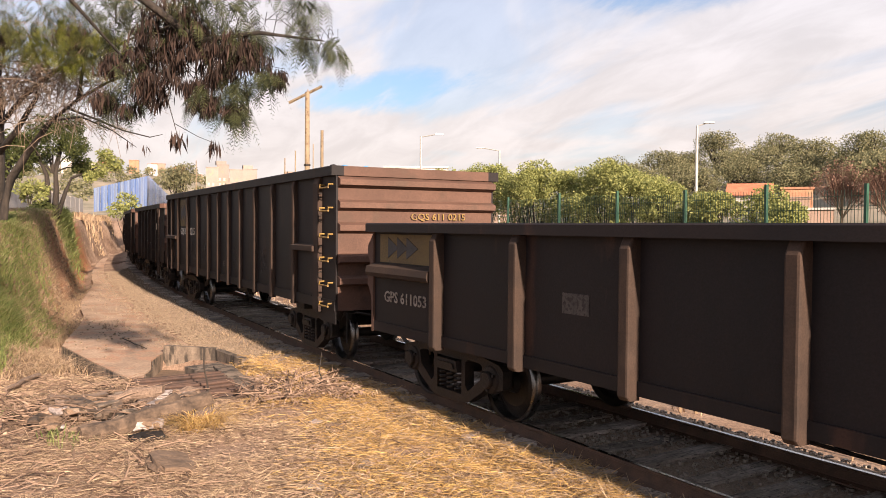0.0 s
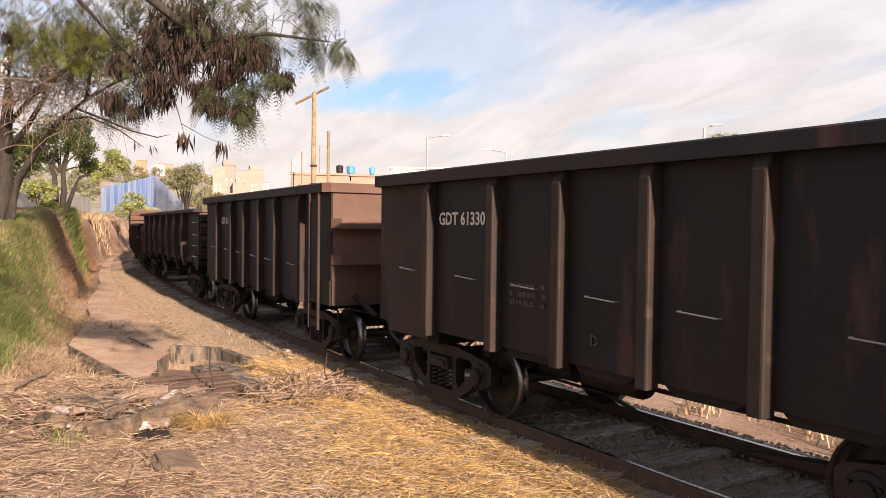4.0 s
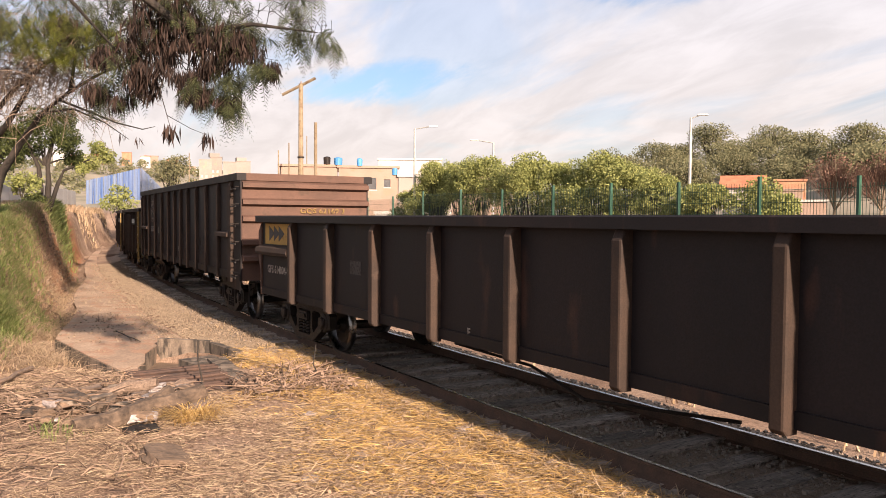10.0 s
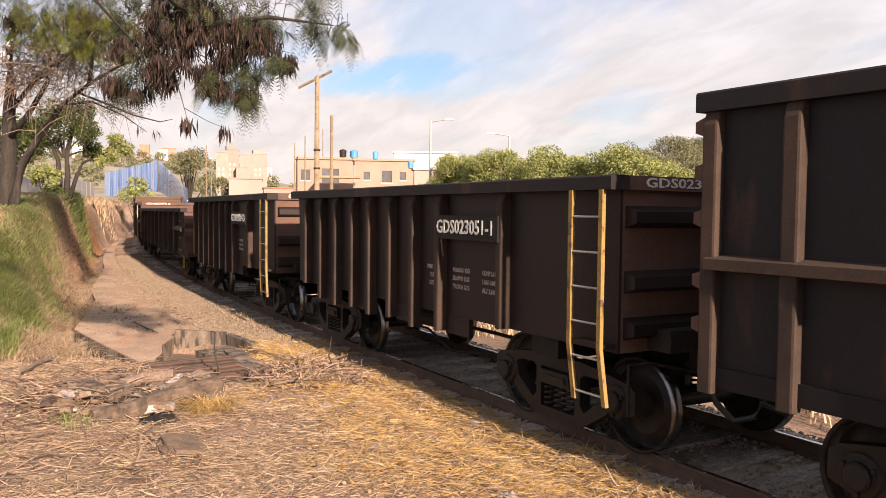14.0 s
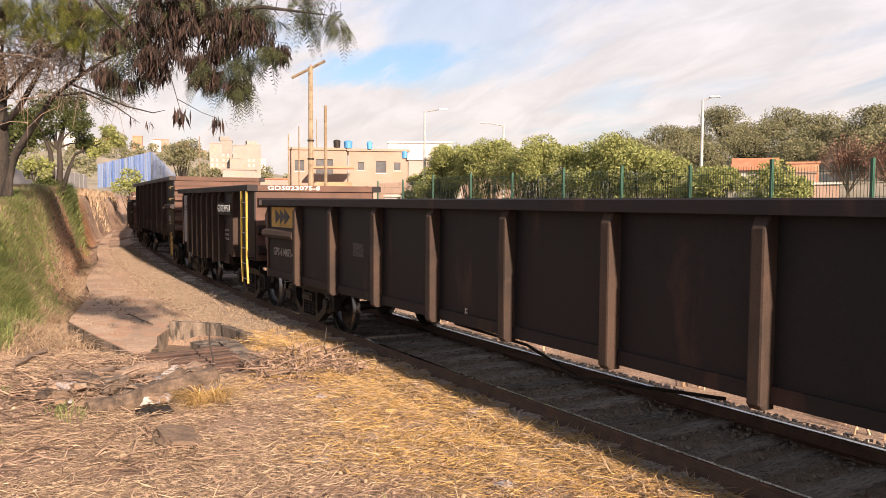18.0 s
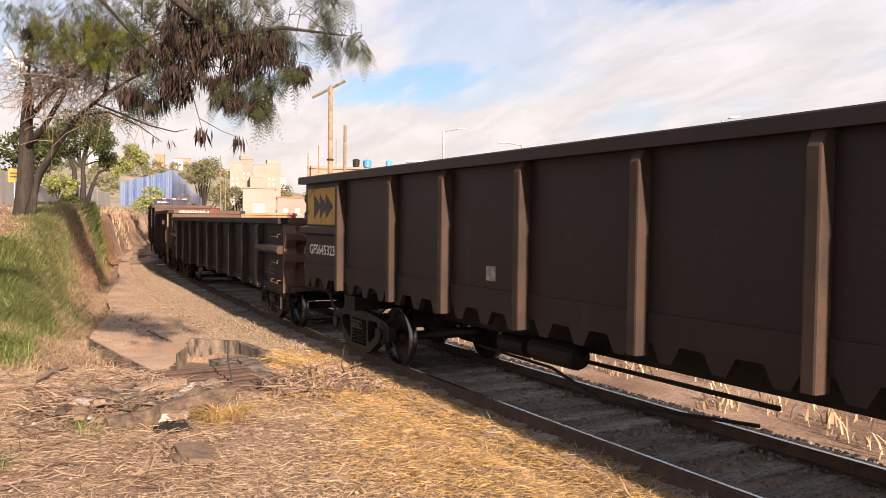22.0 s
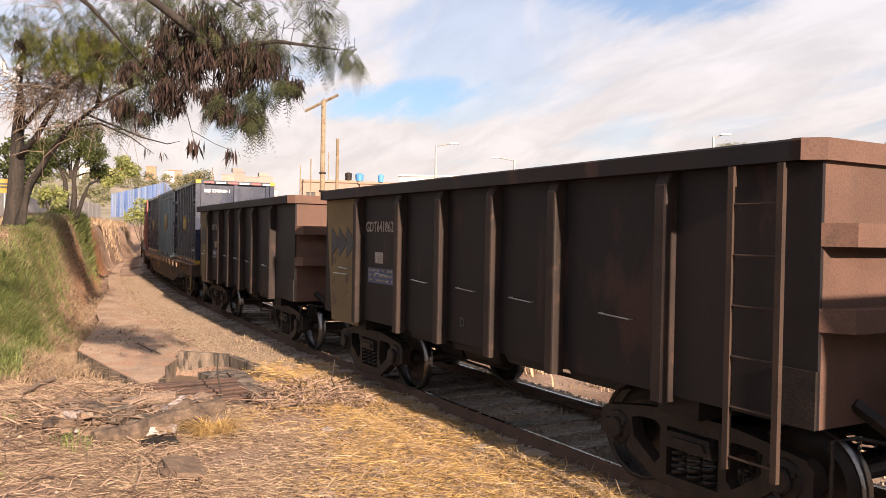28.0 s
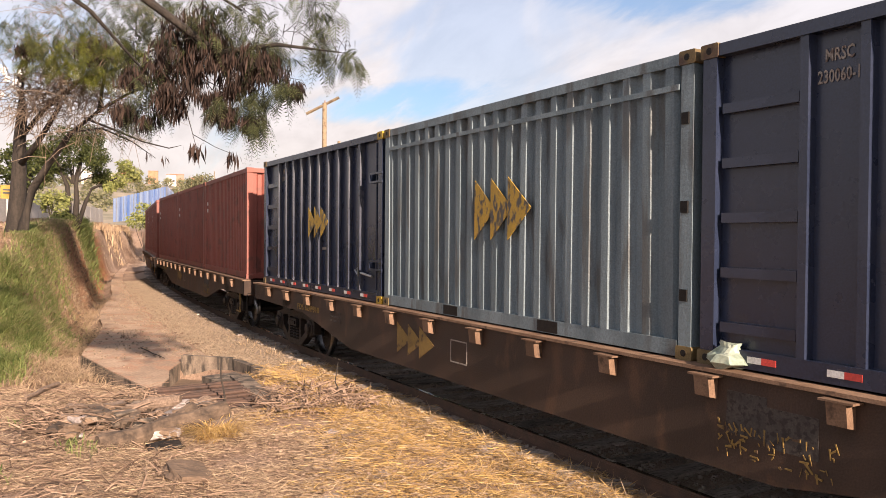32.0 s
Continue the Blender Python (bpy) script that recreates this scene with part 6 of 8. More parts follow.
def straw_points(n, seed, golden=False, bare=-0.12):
    """Places for litter: thick in drifts, thin on bare earth; golden keeps to the sunlit strip along the line."""
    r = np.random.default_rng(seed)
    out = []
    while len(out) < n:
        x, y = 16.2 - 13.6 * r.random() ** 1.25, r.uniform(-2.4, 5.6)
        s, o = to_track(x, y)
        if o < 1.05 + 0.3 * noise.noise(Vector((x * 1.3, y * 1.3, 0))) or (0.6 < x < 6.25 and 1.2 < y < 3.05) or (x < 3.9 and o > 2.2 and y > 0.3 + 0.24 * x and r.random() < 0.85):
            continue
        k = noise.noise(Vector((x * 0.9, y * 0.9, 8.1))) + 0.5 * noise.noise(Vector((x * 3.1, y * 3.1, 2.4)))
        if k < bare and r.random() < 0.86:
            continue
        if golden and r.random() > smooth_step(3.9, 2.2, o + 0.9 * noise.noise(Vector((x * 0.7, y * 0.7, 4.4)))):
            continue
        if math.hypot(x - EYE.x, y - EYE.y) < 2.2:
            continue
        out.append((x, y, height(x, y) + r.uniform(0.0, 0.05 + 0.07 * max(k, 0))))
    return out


tagged(leaves("straw", straw_points(46000, 3), 0.19, STRAW, seed=4, aspect=34, flat=True), "dry pale straw littering the ground", "straw", kind="stuff")
tagged(leaves("short_straw", straw_points(110000, 33, bare=-0.3), 0.11, STRAW, seed=34, aspect=26, flat=True), "short broken bits of dry straw", "straw", kind="stuff")
# sunlight on the strip along the line is put into the straw's gold
tagged(leaves("sunlit_strip_straw", straw_points(52000, 35, True, -0.3), 0.15, GOLD_SUNLIT_STRAW, seed=36, aspect=28, flat=True), "dry grass lying along the line in a golden sunlit tone", "straw", kind="stuff")
tagged(leaves("leaf_litter", straw_points(12000, 5, bare=-0.6), 0.04, LITTER, seed=6, aspect=1.8, flat=True), "scattered brown dead leaves", "leaf litter", kind="stuff")
tagged(leaves("pale_litter", straw_points(500, 15), 0.05, SLAB, seed=16, aspect=1.5, flat=True), "pale bark chips and torn scraps", "litter", kind="stuff")


def tuft(points_xy, blades, tall, spread, material, name, label, seed, lean=0.35, thin=26):
    """Clumps of long blades that bow outwards."""
    r = np.random.default_rng(seed)
    v, f = [], []
    for (x, y), k in zip(points_xy, blades):
        for _ in range(k):
            bx, by = x + r.normal(0, spread), y + r.normal(0, spread)
            z = height(bx, by) - 0.02
            a, h = r.uniform(0, math.tau), tall * r.uniform(0.55, 1.2)
            out = h * lean * r.uniform(0.3, 1.6)
            w = h / thin
            dx, dy = math.cos(a), math.sin(a)
            b = len(v)
            for t in (0.0, 0.5, 0.85):
                px, py, pz = bx + dx * out * t * t, by + dy * out * t * t, z + h * (t - 0.28 * lean * t * t)
                ww = w * (1 - 0.55 * t)
                v.append((px - dy * ww, py + dx * ww, pz))
                v.append((px + dy * ww, py - dx * ww, pz))
            v.append((bx + dx * out * 1.15, by + dy * out * 1.15, z + h * (1 - 0.4 * lean)))
            f += [(b, b + 1, b + 3, b + 2), (b + 2, b + 3, b + 5, b + 4), (b + 4, b + 5, b + 6)]
    me = quick_mesh(v, f, name)
    return tagged(part(name, me, material), label, "grass", kind="stuff")


def bank_spots(n, seed, x0, x1, o0, o1, gap=-1.0):
    r = np.random.default_rng(seed)
    out = []
    while len(out) < n:
        x, o = r.uniform(x0, x1), r.uniform(o0, o1)
        p = on_track(x, o + bank_foot(x))
        if noise.noise(Vector((p.x * 0.5, p.y * 0.5, 2.2))) > gap:
            out.append((p.x, p.y))
    return out


def track_spots(n, seed, s0, s1, o0, o1):
    r = np.random.default_rng(seed)
    return [tuple(on_track(r.uniform(s0, s1), r.uniform(o0, o1)).xy) for _ in range(n)]


big = track_spots(66, 7, -2.6, 0.5, 5.55, 6.9) + track_spots(8, 8, 1.3, 2.0, 6.0, 6.6)
tuft(big, [150] * len(big), 0.4, 0.17, GRASS, "green_grass", "tall green grass on the edge of the bank", 8, 0.75, 50)
light = track_spots(115, 9, -9.5, -3.2, 5.0, 5.95) + track_spots(20, 29, -14, -9, 4.9, 5.4)
tuft(light, [100] * len(light), 0.3, 0.2, GRASS, "bank_grass", "lighter green grass along the bank", 10, 0.7, 34)
hanging = track_spots(50, 19, -34, -17, 4.1, 4.9)
tuft(hanging, [110] * len(hanging), 0.6, 0.22, GRASS, "overhanging_grass", "green grass hanging over the cut bank", 20, 0.8, 26)
face = bank_spots(700, 11, -18, 2.4, 0.02, 2.0) + bank_spots(40, 27, -60, -18, 0.6, 1.6)
tuft(face, [34] * len(face), 0.3, 0.17, DRYGRASS, "dry_grass", "dry trampled grass on the cut bank", 12, 1.4, 50)
terrace = track_spots(300, 21, -18, -2, 6.0, 9.0)
tuft(terrace, [12] * len(terrace), 0.11, 0.25, DRYGRASS, "terrace_grass", "short dry grass on the terrace", 22, 1.4, 26)
bank_rng = np.random.default_rng(71)
fallen = [on_track(bank_rng.uniform(-22, 2.5), bank_rng.uniform(4.4, 9.0)).xy for _ in range(16000)]
tagged(leaves("bank_litter", [(p.x, p.y, height(p.x, p.y) + bank_rng.uniform(0.0, 0.03)) for p in fallen if to_track(p.x, p.y)[1] > bank_foot(p.x)], 0.09, LITTER, seed=72, aspect=2.2, flat=True), "dead leaves and bark on the bank and terrace", "leaf litter", kind="stuff")


def bank_place(r):
    s = r.uniform(-30, 2)
    p = on_track(s, bank_foot(s) + 0.15 + 1.7 * r.random())
    return p.x, p.y, height(p.x, p.y)


tagged(part("bank_rubble", quick_mesh(*(lambda g: (g.v, g.f))(stones(2600, bank_place, 0.03, 0.13, 73)), "bank_rubble"), CLOD), "clods and small stones on the cut bank", "clods", kind="stuff")
reeds = track_spots(24, 28, -70, -46, 3.9, 5.0)
tuft(reeds, [60] * len(reeds), 0.7, 0.25, DRYGRASS, "far_bank_grass", "tall yellow grass on the far bank", 29, 0.6, 26)
weeds = [tuple(on_track(s, o).xy) for s, o in ((-3.2, 3.6), (-3.0, 3.75), (-3.4, 3.4))]
tuft(weeds, [7] * 3, 0.3, 0.06, LITTER, "dead_weed", "thin dead weed in a joint of the path", 23, 0.35, 50)
sprigs = [(7.7, 0.1), (7.9, 0.3), (8.6, -0.6), (6.2, -0.4), (12.2, 2.2)]
tuft(sprigs, [26] * len(sprigs), 0.2, 0.1, GRASS, "grass_sprigs", "small green sprigs in the straw", 13, 0.6)
heap = [(7.7, 1.62), (7.82, 1.76), (7.86, 1.56), (7.65, 1.8)]
tuft(heap[:3], [170] * 3, 0.3, 0.055, GOLD_SUNLIT_STRAW, "straw_tuft", "bowed tuft of dry yellow grass beside the logs", 14, 1.3, 70)
verge = [tuple(on_track(s, o).xy) for s, o in zip(np.random.default_rng(3).uniform(-2, 14, 160), np.random.default_rng(4).uniform(1.05, 1.6, 160))]
tuft(verge, [12] * 160, 0.14, 0.12, DRYGRASS, "verge_grass", "short dry grass along the rail", 15, 0.9)
yonder = [tuple(on_track(s, o).xy) for s, o in zip(np.random.default_rng(5).uniform(-20, 22, 240), np.random.default_rng(6).uniform(-8.5, -3.2, 240))]
tuft(yonder, [14] * 240, 0.35, 0.2, DRYGRASS, "far_verge_grass", "dry grass beyond the line", 17, 0.6, 18)


# ---- concrete path, drain and debris ----
def build_path():
    path = thing("concrete_path", "dusty concrete slabs along the foot of the bank", "path", kind="structure")
    edge = lambda x: bank_foot(x) - 0.28
    cuts = [-46, -40, -35, -31, -27, -23.5, -20, -16.5, -13, -10, -7, -4.2]
    for a, b in zip(cuts, cuts[1:]):
        steps = np.linspace(a + 0.012, b - 0.012, 5)
        o = [tuple(on_track(s, edge(s)).xy) for s in steps] + [tuple(on_track(s, 2.55 + 0.25 * noise.noise(Vector((s, 0, 5)))).xy) for s in steps[::-1]]
        part("slab", Geo().prism(o, "z", -0.62, -0.265 + 0.008 * noise.noise(Vector((a, 1, 1)))), SLAB, path)
    a = -4.188
    o = [tuple(on_track(a, edge(a)).xy), (-2.4, 0.62), (-1.1, 0.45), (-0.7, 0.42), (-0.3, 0.5), (1.6, 0.86), (3.6, 1.3), (3.62, 1.5), (3.2, 1.56), (2.75, 1.72), (1.9, 1.82), (1.02, 2.13), (0.9, 2.35), (0.2, 2.75), tuple(on_track(a, 2.6).xy)]
    part("slab", Geo().prism(o, "z", -0.95, -0.262), SLAB, path)
    face = [(-0.69, 0.412), (-0.3, 0.492), (1.6, 0.852), (3.606, 1.292), (3.628, 1.505), (3.204, 1.568), (2.754, 1.728), (1.904, 1.828), (1.024, 2.135)]
    for p, q in zip(face, face[1:]):
        n = Vector((q[1] - p[1], p[0] - q[0])).normalized() * 0.014
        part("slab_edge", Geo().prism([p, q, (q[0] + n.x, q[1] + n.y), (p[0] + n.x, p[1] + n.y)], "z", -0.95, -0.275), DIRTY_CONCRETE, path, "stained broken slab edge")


build_path()


def build_drain():
    d = thing("drain_inlet", "stained concrete drain box with a rusty bar grating", "drain")

    def wall(name, a, b, thick, low, top):
        a, b = Vector(a), Vector(b)
        n = (b - a).normalized()
        s = Vector((-n.y, n.x)) * thick
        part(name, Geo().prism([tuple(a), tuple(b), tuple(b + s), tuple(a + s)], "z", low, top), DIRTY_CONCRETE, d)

    wall("back_wall", (1.06, 2.14), (1.82, 2.98), 0.12, -0.95, -0.12)
    wall("right_wall", (1.78, 2.98), (3.1, 3.2), 0.14, -0.95, -0.15)
    part("apron", Geo().prism([(2.95, 2.24), (3.6, 2.4), (3.4, 2.95), (2.75, 2.86)], "z", -0.9, -0.23), DIRTY_CONCRETE, d, "worn concrete apron")
    part("kerb", Geo().prism([(3.28, 2.66), (5.5, 2.62), (6.16, 2.66), (6.14, 2.92), (5.5, 2.9), (3.3, 2.97)], "z", -0.8, -0.19), DIRTY_CONCRETE, d, "broken concrete kerb")
    part("sill", Geo().prism([(3.55, 1.3), (3.78, 1.32), (3.78, 2.6), (3.56, 2.6)], "z", -0.8, -0.3), DIRTY_CONCRETE, d)
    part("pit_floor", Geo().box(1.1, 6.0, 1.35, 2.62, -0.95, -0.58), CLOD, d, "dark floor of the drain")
    r = random.Random(8)
    for k in range(10):
        x = 3.98 + 0.225 * k
        z = -0.19 + r.uniform(-0.012, 0.012)
        a, b = 1.22 + 0.015 * k + r.uniform(-0.06, 0.06), 2.66
        skew = r.uniform(-0.03, 0.03)
        pts = [(x + skew * (y - 2) + 0.1 * (2.6 - y), y, z + r.uniform(-0.006, 0.006)) for y in (a, a + 0.4, 1.9, 2.3, b)]
        part("grating_bar", Geo().tube(pts, 0.032, 7), GRATE, d, "rusty round bar")
    for y in (1.42, 2.5):
        part("cross_bar", Geo().box(3.9, 6.1, y - 0.03, y + 0.03, -0.25, -0.215), GRATE, d)


build_drain()


def lying(name, a, b, r0, r1, material, label, category, n=11, bend=0.04):
    """A log or branch: a crooked stem with knots and an uneven skin."""
    a, b = Vector(a), Vector(b)
    rr = random.Random(int(a.x * 100))
    m = 14
    drift = [Vector((rr.uniform(-bend, bend), rr.uniform(-bend, bend), rr.uniform(-bend, bend) * 0.4)) for _ in range(5)]
    pts = []
    for i in range(m + 1):
        k, w = divmod(4 * i / m, 1)
        k = min(int(k), 3)
        pts.append(a.lerp(b, i / m) + drift[k].lerp(drift[k + 1], w if i < m else 1.0))
    g = Geo().tube(pts, r0, n, r1)
    for i in range(m + 1):
        for k in range(n):
            p = Vector(g.v[i * n + k])
            q = 1 + 0.16 * noise.noise(p * (1.2 / max(r0, 0.02))) + 0.1 * noise.noise(p * (0.4 / max(r0, 0.02)))
            g.v[i * n + k] = tuple(pts[i] + (p - pts[i]) * q)
    return tagged(part(name, g, material), label, category)


def on_ground(x, y, up):
    return (x, y, height(x, y) + up)


lying("log", on_ground(7.75, 0.42, 0.06), on_ground(7.15, 1.86, 0.2), 0.1, 0.125, LOGWOOD, "grey weathered log lying in the straw", "log")
lying("log", on_ground(7.45, 1.15, 0.08), on_ground(7.0, 1.5, 0.24), 0.09, 0.1, LOGWOOD, "second weathered log resting across the first", "log")
lying("log", on_ground(6.1, 0.82, 0.12), on_ground(6.25, 1.42, 0.2), 0.075, 0.085, DRYWOOD, "short cut log resting on rubble", "log")
# added black piece in place of the shadowed hollow under the log
lying("log", on_ground(7.86, 0.92, 0.02), on_ground(7.92, 1.28, 0.02), 0.07, 0.07, BLACK, "black log end standing in for the shadow under the log", "log")
lying("log", on_ground(6.3, 0.1, 0.06), on_ground(7.0, -0.1, 0.06), 0.07, 0.06, LOGWOOD, "short grey log lying in the straw", "log")
lying("branch", on_ground(6.6, 1.5, 0.2), on_ground(5.4, 1.75, 0.4), 0.03, 0.02, BARK, "dead branch across the rubble", "branch")
lying("branch", on_ground(5.6, 2.2, 0.1), (5.2, 2.15, 0.42), 0.02, 0.008, BARK, "dead twig standing up by the grating", "branch")
lying("branch", on_ground(6.2, 3.6, 0.05), (5.9, 3.75, 0.35), 0.012, 0.006, BARK, "thin dead twig standing in the straw", "branch")
lying("branch", on_ground(2.9, 0.0, 0.1), on_ground(4.2, -0.4, 0.12), 0.04, 0.03, DRYWOOD, "dead branch at the foot of the bank", "branch")
lying("branch", on_ground(-1.0, 1.6, 0.1), on_ground(0.6, 1.9, 0.1), 0.012, 0.008, BARK, "thin branch on the concrete path", "branch")
lying("fallen_trunk", on_ground(-38.5, 3.0, 0.15), on_ground(-36, 7.0, 0.12), 0.12, 0.1, DRYWOOD, "pale fallen trunk across the path", "log")


def chunk(name, x, y, up, sx, sy, sz, turn, material, label, category):
    r = random.Random(int(x * 91 + y * 37))
    bm = bmesh.new()
    bmesh.ops.create_cube(bm, size=1.0)
    bmesh.ops.subdivide_edges(bm, edges=bm.edges[:], cuts=3, use_grid_fill=True)
    rounder = 0.65 if material is CLOD else 0.22
    off = Vector((x * 7, y * 7, 0))
    for w in bm.verts:
        c = w.co.lerp(w.co.normalized() * 0.62, rounder)
        c *= 1 + 0.4 * noise.noise(c * 2.1 + off) + 0.18 * noise.noise(c * 5.5 + off)
        w.co = Vector((c.x * sx, c.y * sy, c.z * sz))
    me = bpy.data.meshes.new(name)
    bm.to_mesh(me)
    bm.free()
    return tagged(part(name, me, material, at=pose(*on_ground(x, y, up + sz * 0.3), r.uniform(-8, 8), r.uniform(-8, 8), turn)), label, category)


chunk("board", 6.3, 0.72, 0.1, 0.36, 0.28, 0.06, 20, DIRTY_CONCRETE, "pale broken board lying on rubble", "board")
r = random.Random(21)
for k in range(85):
    x, y = 5.75 + r.uniform(0, 1.9), 0.1 + r.uniform(0, 1.75)
    s = r.uniform(0.05, 0.19)
    chunk("rubble_block", x, y, 0.1, s * r.uniform(1.1, 2.0), s, s * 0.5, r.uniform(0, 180), r.choice([DIRTY_CONCRETE, DRYWOOD, LOGWOOD, CLOD, CONCRETE, CLOD, DIRTY_CONCRETE, DRYWOOD]), "broken rubble piece beside the drain", "rubble")


def sticks(name, count, x0, x1, y0, y1, lift, long, seed, label, fat=0.011):
    """A heap of thin dead sticks lying at all angles."""
    q = np.random.default_rng(seed)
    g = Geo()
    for _ in range(count):
        x, y = q.uniform(x0, x1), q.uniform(y0, y1)
        a, L = q.uniform(0, math.tau), long * q.uniform(0.3, 1.2)
        z = height(x, y) + q.uniform(0.0, lift)
        e = Vector((x + L * math.cos(a), y + L * math.sin(a), z + q.uniform(-0.04, 0.1)))
        b = Vector((x, y, z))
        g.tube([b, b.lerp(e, 0.5) + Vector((q.normal(0, 0.03), q.normal(0, 0.03), 0.03)), e], fat * q.uniform(0.4, 1.3), 4, 0.003)
    return tagged(part(name, g, BRUSH), label, "brushwood", kind="stuff")


sticks("dead_twig_heap", 330, 5.2, 7.3, -0.4, 1.6, 0.16, 0.45, 24, "dead twigs and bark heaped over the rubble")
sticks("scattered_twig", 620, 3.2, 9.8, -1.8, 1.3, 0.05, 0.45, 25, "dead twigs strewn in the straw", 0.008)
sticks("fine_twig", 420, 8.0, 14.5, -0.6, 3.6, 0.03, 0.32, 26, "fine dark twigs strewn in the straw", 0.005)
for x, y, s in ((9.2, 1.15, 0.42), (9.3, 0.2, 0.2), (9.9, 2.9, 0.16), (11.6, 3.4, 0.13), (10.4, 2.2, 0.15), (9.35, 4.35, 0.16), (8.4, 3.1, 0.26), (8.1, 3.3, 0.2), (11.8, 1.2, 0.2), (8.0, 3.0, 0.18), (13.0, 3.1, 0.14), (10.9, 4.5, 0.15)):
    chunk("stone", x, y, -0.02, s * (1.5 if s > 0.3 else 1), s * 0.9, s * (0.36 if s > 0.19 else 0.45), 40 * x, CLOD if s > 0.19 else CONCRETE, "brown earth clod in the straw" if s > 0.19 else "pale stone half sunk in straw", "clod" if s > 0.19 else "stone")
brush = np.random.default_rng(31)
pile = []
for _ in range(190):
    x, y = brush.uniform(5.7, 6.8), brush.uniform(2.4, 3.8)
    a, L = brush.normal(2.4, 0.7), brush.uniform(0.3, 0.9)
    z = height(x, y) + brush.uniform(0.01, 0.09)
    pile.append(((x, y, z), (x + L * math.cos(a), y + L * math.sin(a), z + brush.uniform(-0.06, 0.12))))
g = Geo()
for a, b in pile:
    g.tube([a, Vector(a).lerp(Vector(b), 0.5) + Vector((0, 0, 0.03)), b], 0.012, 4, 0.004)
tagged(part("brushwood", g, BRUSH), "heap of dead reddish brushwood beside the drain", "brushwood", kind="stuff")
tagged(leaves("brush_leaves", [(brush.uniform(5.3, 7.1), y, height(6, y) + brush.uniform(0.02, 0.2)) for y in brush.uniform(2.7, 4.1, 700)], 0.1, LITTER, seed=33, aspect=5), "withered brown leaves on the brushwood", "leaves", kind="stuff")


# ---- trees ----
def ball(r, c, rad, n, shell=0.45):
    d = r.normal(size=(n, 3))
    d /= np.linalg.norm(d, axis=1)[:, None]
    k = rad * (shell + (1 - shell) * r.random(n) ** 0.6)
    return np.asarray(c) + d * (k[:, None] if np.ndim(rad) == 0 else 1) * np.array([1, 1, 0.8])


def fronds(name, r, starts, length, pairs, droop, material, parent, label):
    """Feathery leaves: pairs of narrow leaflets along an arching stalk, all one mesh."""
    n = len(starts)
    a = r.uniform(0, math.tau, n)
    up = r.uniform(-0.9, 0.2, n)
    L = length * r.uniform(0.6, 1.25, n)
    flat = np.stack([np.cos(a), np.sin(a), np.zeros(n)], 1)
    across = np.stack([-np.sin(a), np.cos(a), r.normal(0, 0.35, n)], 1)
    quads = []
    for k in range(pairs):
        t = (k + 0.6) / pairs
        at = starts + flat * (L * t * 0.8)[:, None]
        at[:, 2] += up * L * t - droop * L * t * t
        ahead = flat * 0.8
        ahead[:, 2] = up - 2 * droop * t
        ahead /= np.linalg.norm(ahead, axis=1)[:, None]
        reach = (length * 0.27 * math.sin(math.pi * (0.15 + 0.8 * t)))
        for sgn in (-1, 1):
            tip = at + (across * sgn * 0.85 + ahead * 0.5) * reach
            tip[:, 2] -= 0.2 * reach
            w = ahead * reach * 0.11
            quads.append(np.stack([at, at + (tip - at) * 0.5 + w, tip, at + (tip - at) * 0.5 - w], 1))
    stalk = starts + flat * (L * 0.8)[:, None]
    stalk[:, 2] += (up - droop) * L
    mid = (starts + stalk) / 2
    mid[:, 2] += droop * L * 0.25
    quads.append(np.stack([starts, mid + across * 0.003, stalk, mid - across * 0.003], 1))
    v = np.concatenate(quads).reshape(-1, 3)
    m = len(v) // 4
    me = bpy.data.meshes.new(name)
    me.vertices.add(4 * m)
    me.vertices.foreach_set("co", v.ravel())
    me.loops.add(4 * m)
    me.loops.foreach_set("vertex_index", np.arange(4 * m))
    me.polygons.add(m)
    me.polygons.foreach_set("loop_start", np.arange(0, 4 * m, 4))
    me.update(calc_edges=True)
    me.materials.append(material)
    return tagged(part(name, me, material, parent, label), kind="stuff")


GREEN_MASSES = ((-3.81, -0.64, 6.78, 1.0), (-2.82, 0.2, 6.51, 0.9), (-1.29, 0.96, 6.07, 0.75), (-1.81, 0.65, 6.57, 0.9), (-0.75, 1.59, 6.38, 0.9), (0.33, 2.26, 6.29, 0.9), (1.45, 2.92, 6.13, 0.8), (2.3, 3.57, 5.83, 0.55), (2.73, 4.02, 5.86, 0.5), (3.18, 4.47, 5.66, 0.45), (3.48, 4.75, 5.51, 0.28), (-0.77, 1.32, 4.81, 0.45), (-0.13, 1.72, 4.9, 0.4), (2.34, 3.31, 4.8, 0.28), (2.35, 3.34, 4.3, 0.22), (1.65, 2.89, 4.68, 0.35), (2.65, 3.73, 4.98, 0.2), (0.08, 1.83, 5.55, 0.7), (1.51, 3.23, 6.6, 1.2), (-0.75, 1.59, 7.01, 1.5), (-2.82, 0.0, 7.24, 1.6), (2.59, 4.25, 6.42, 0.8))
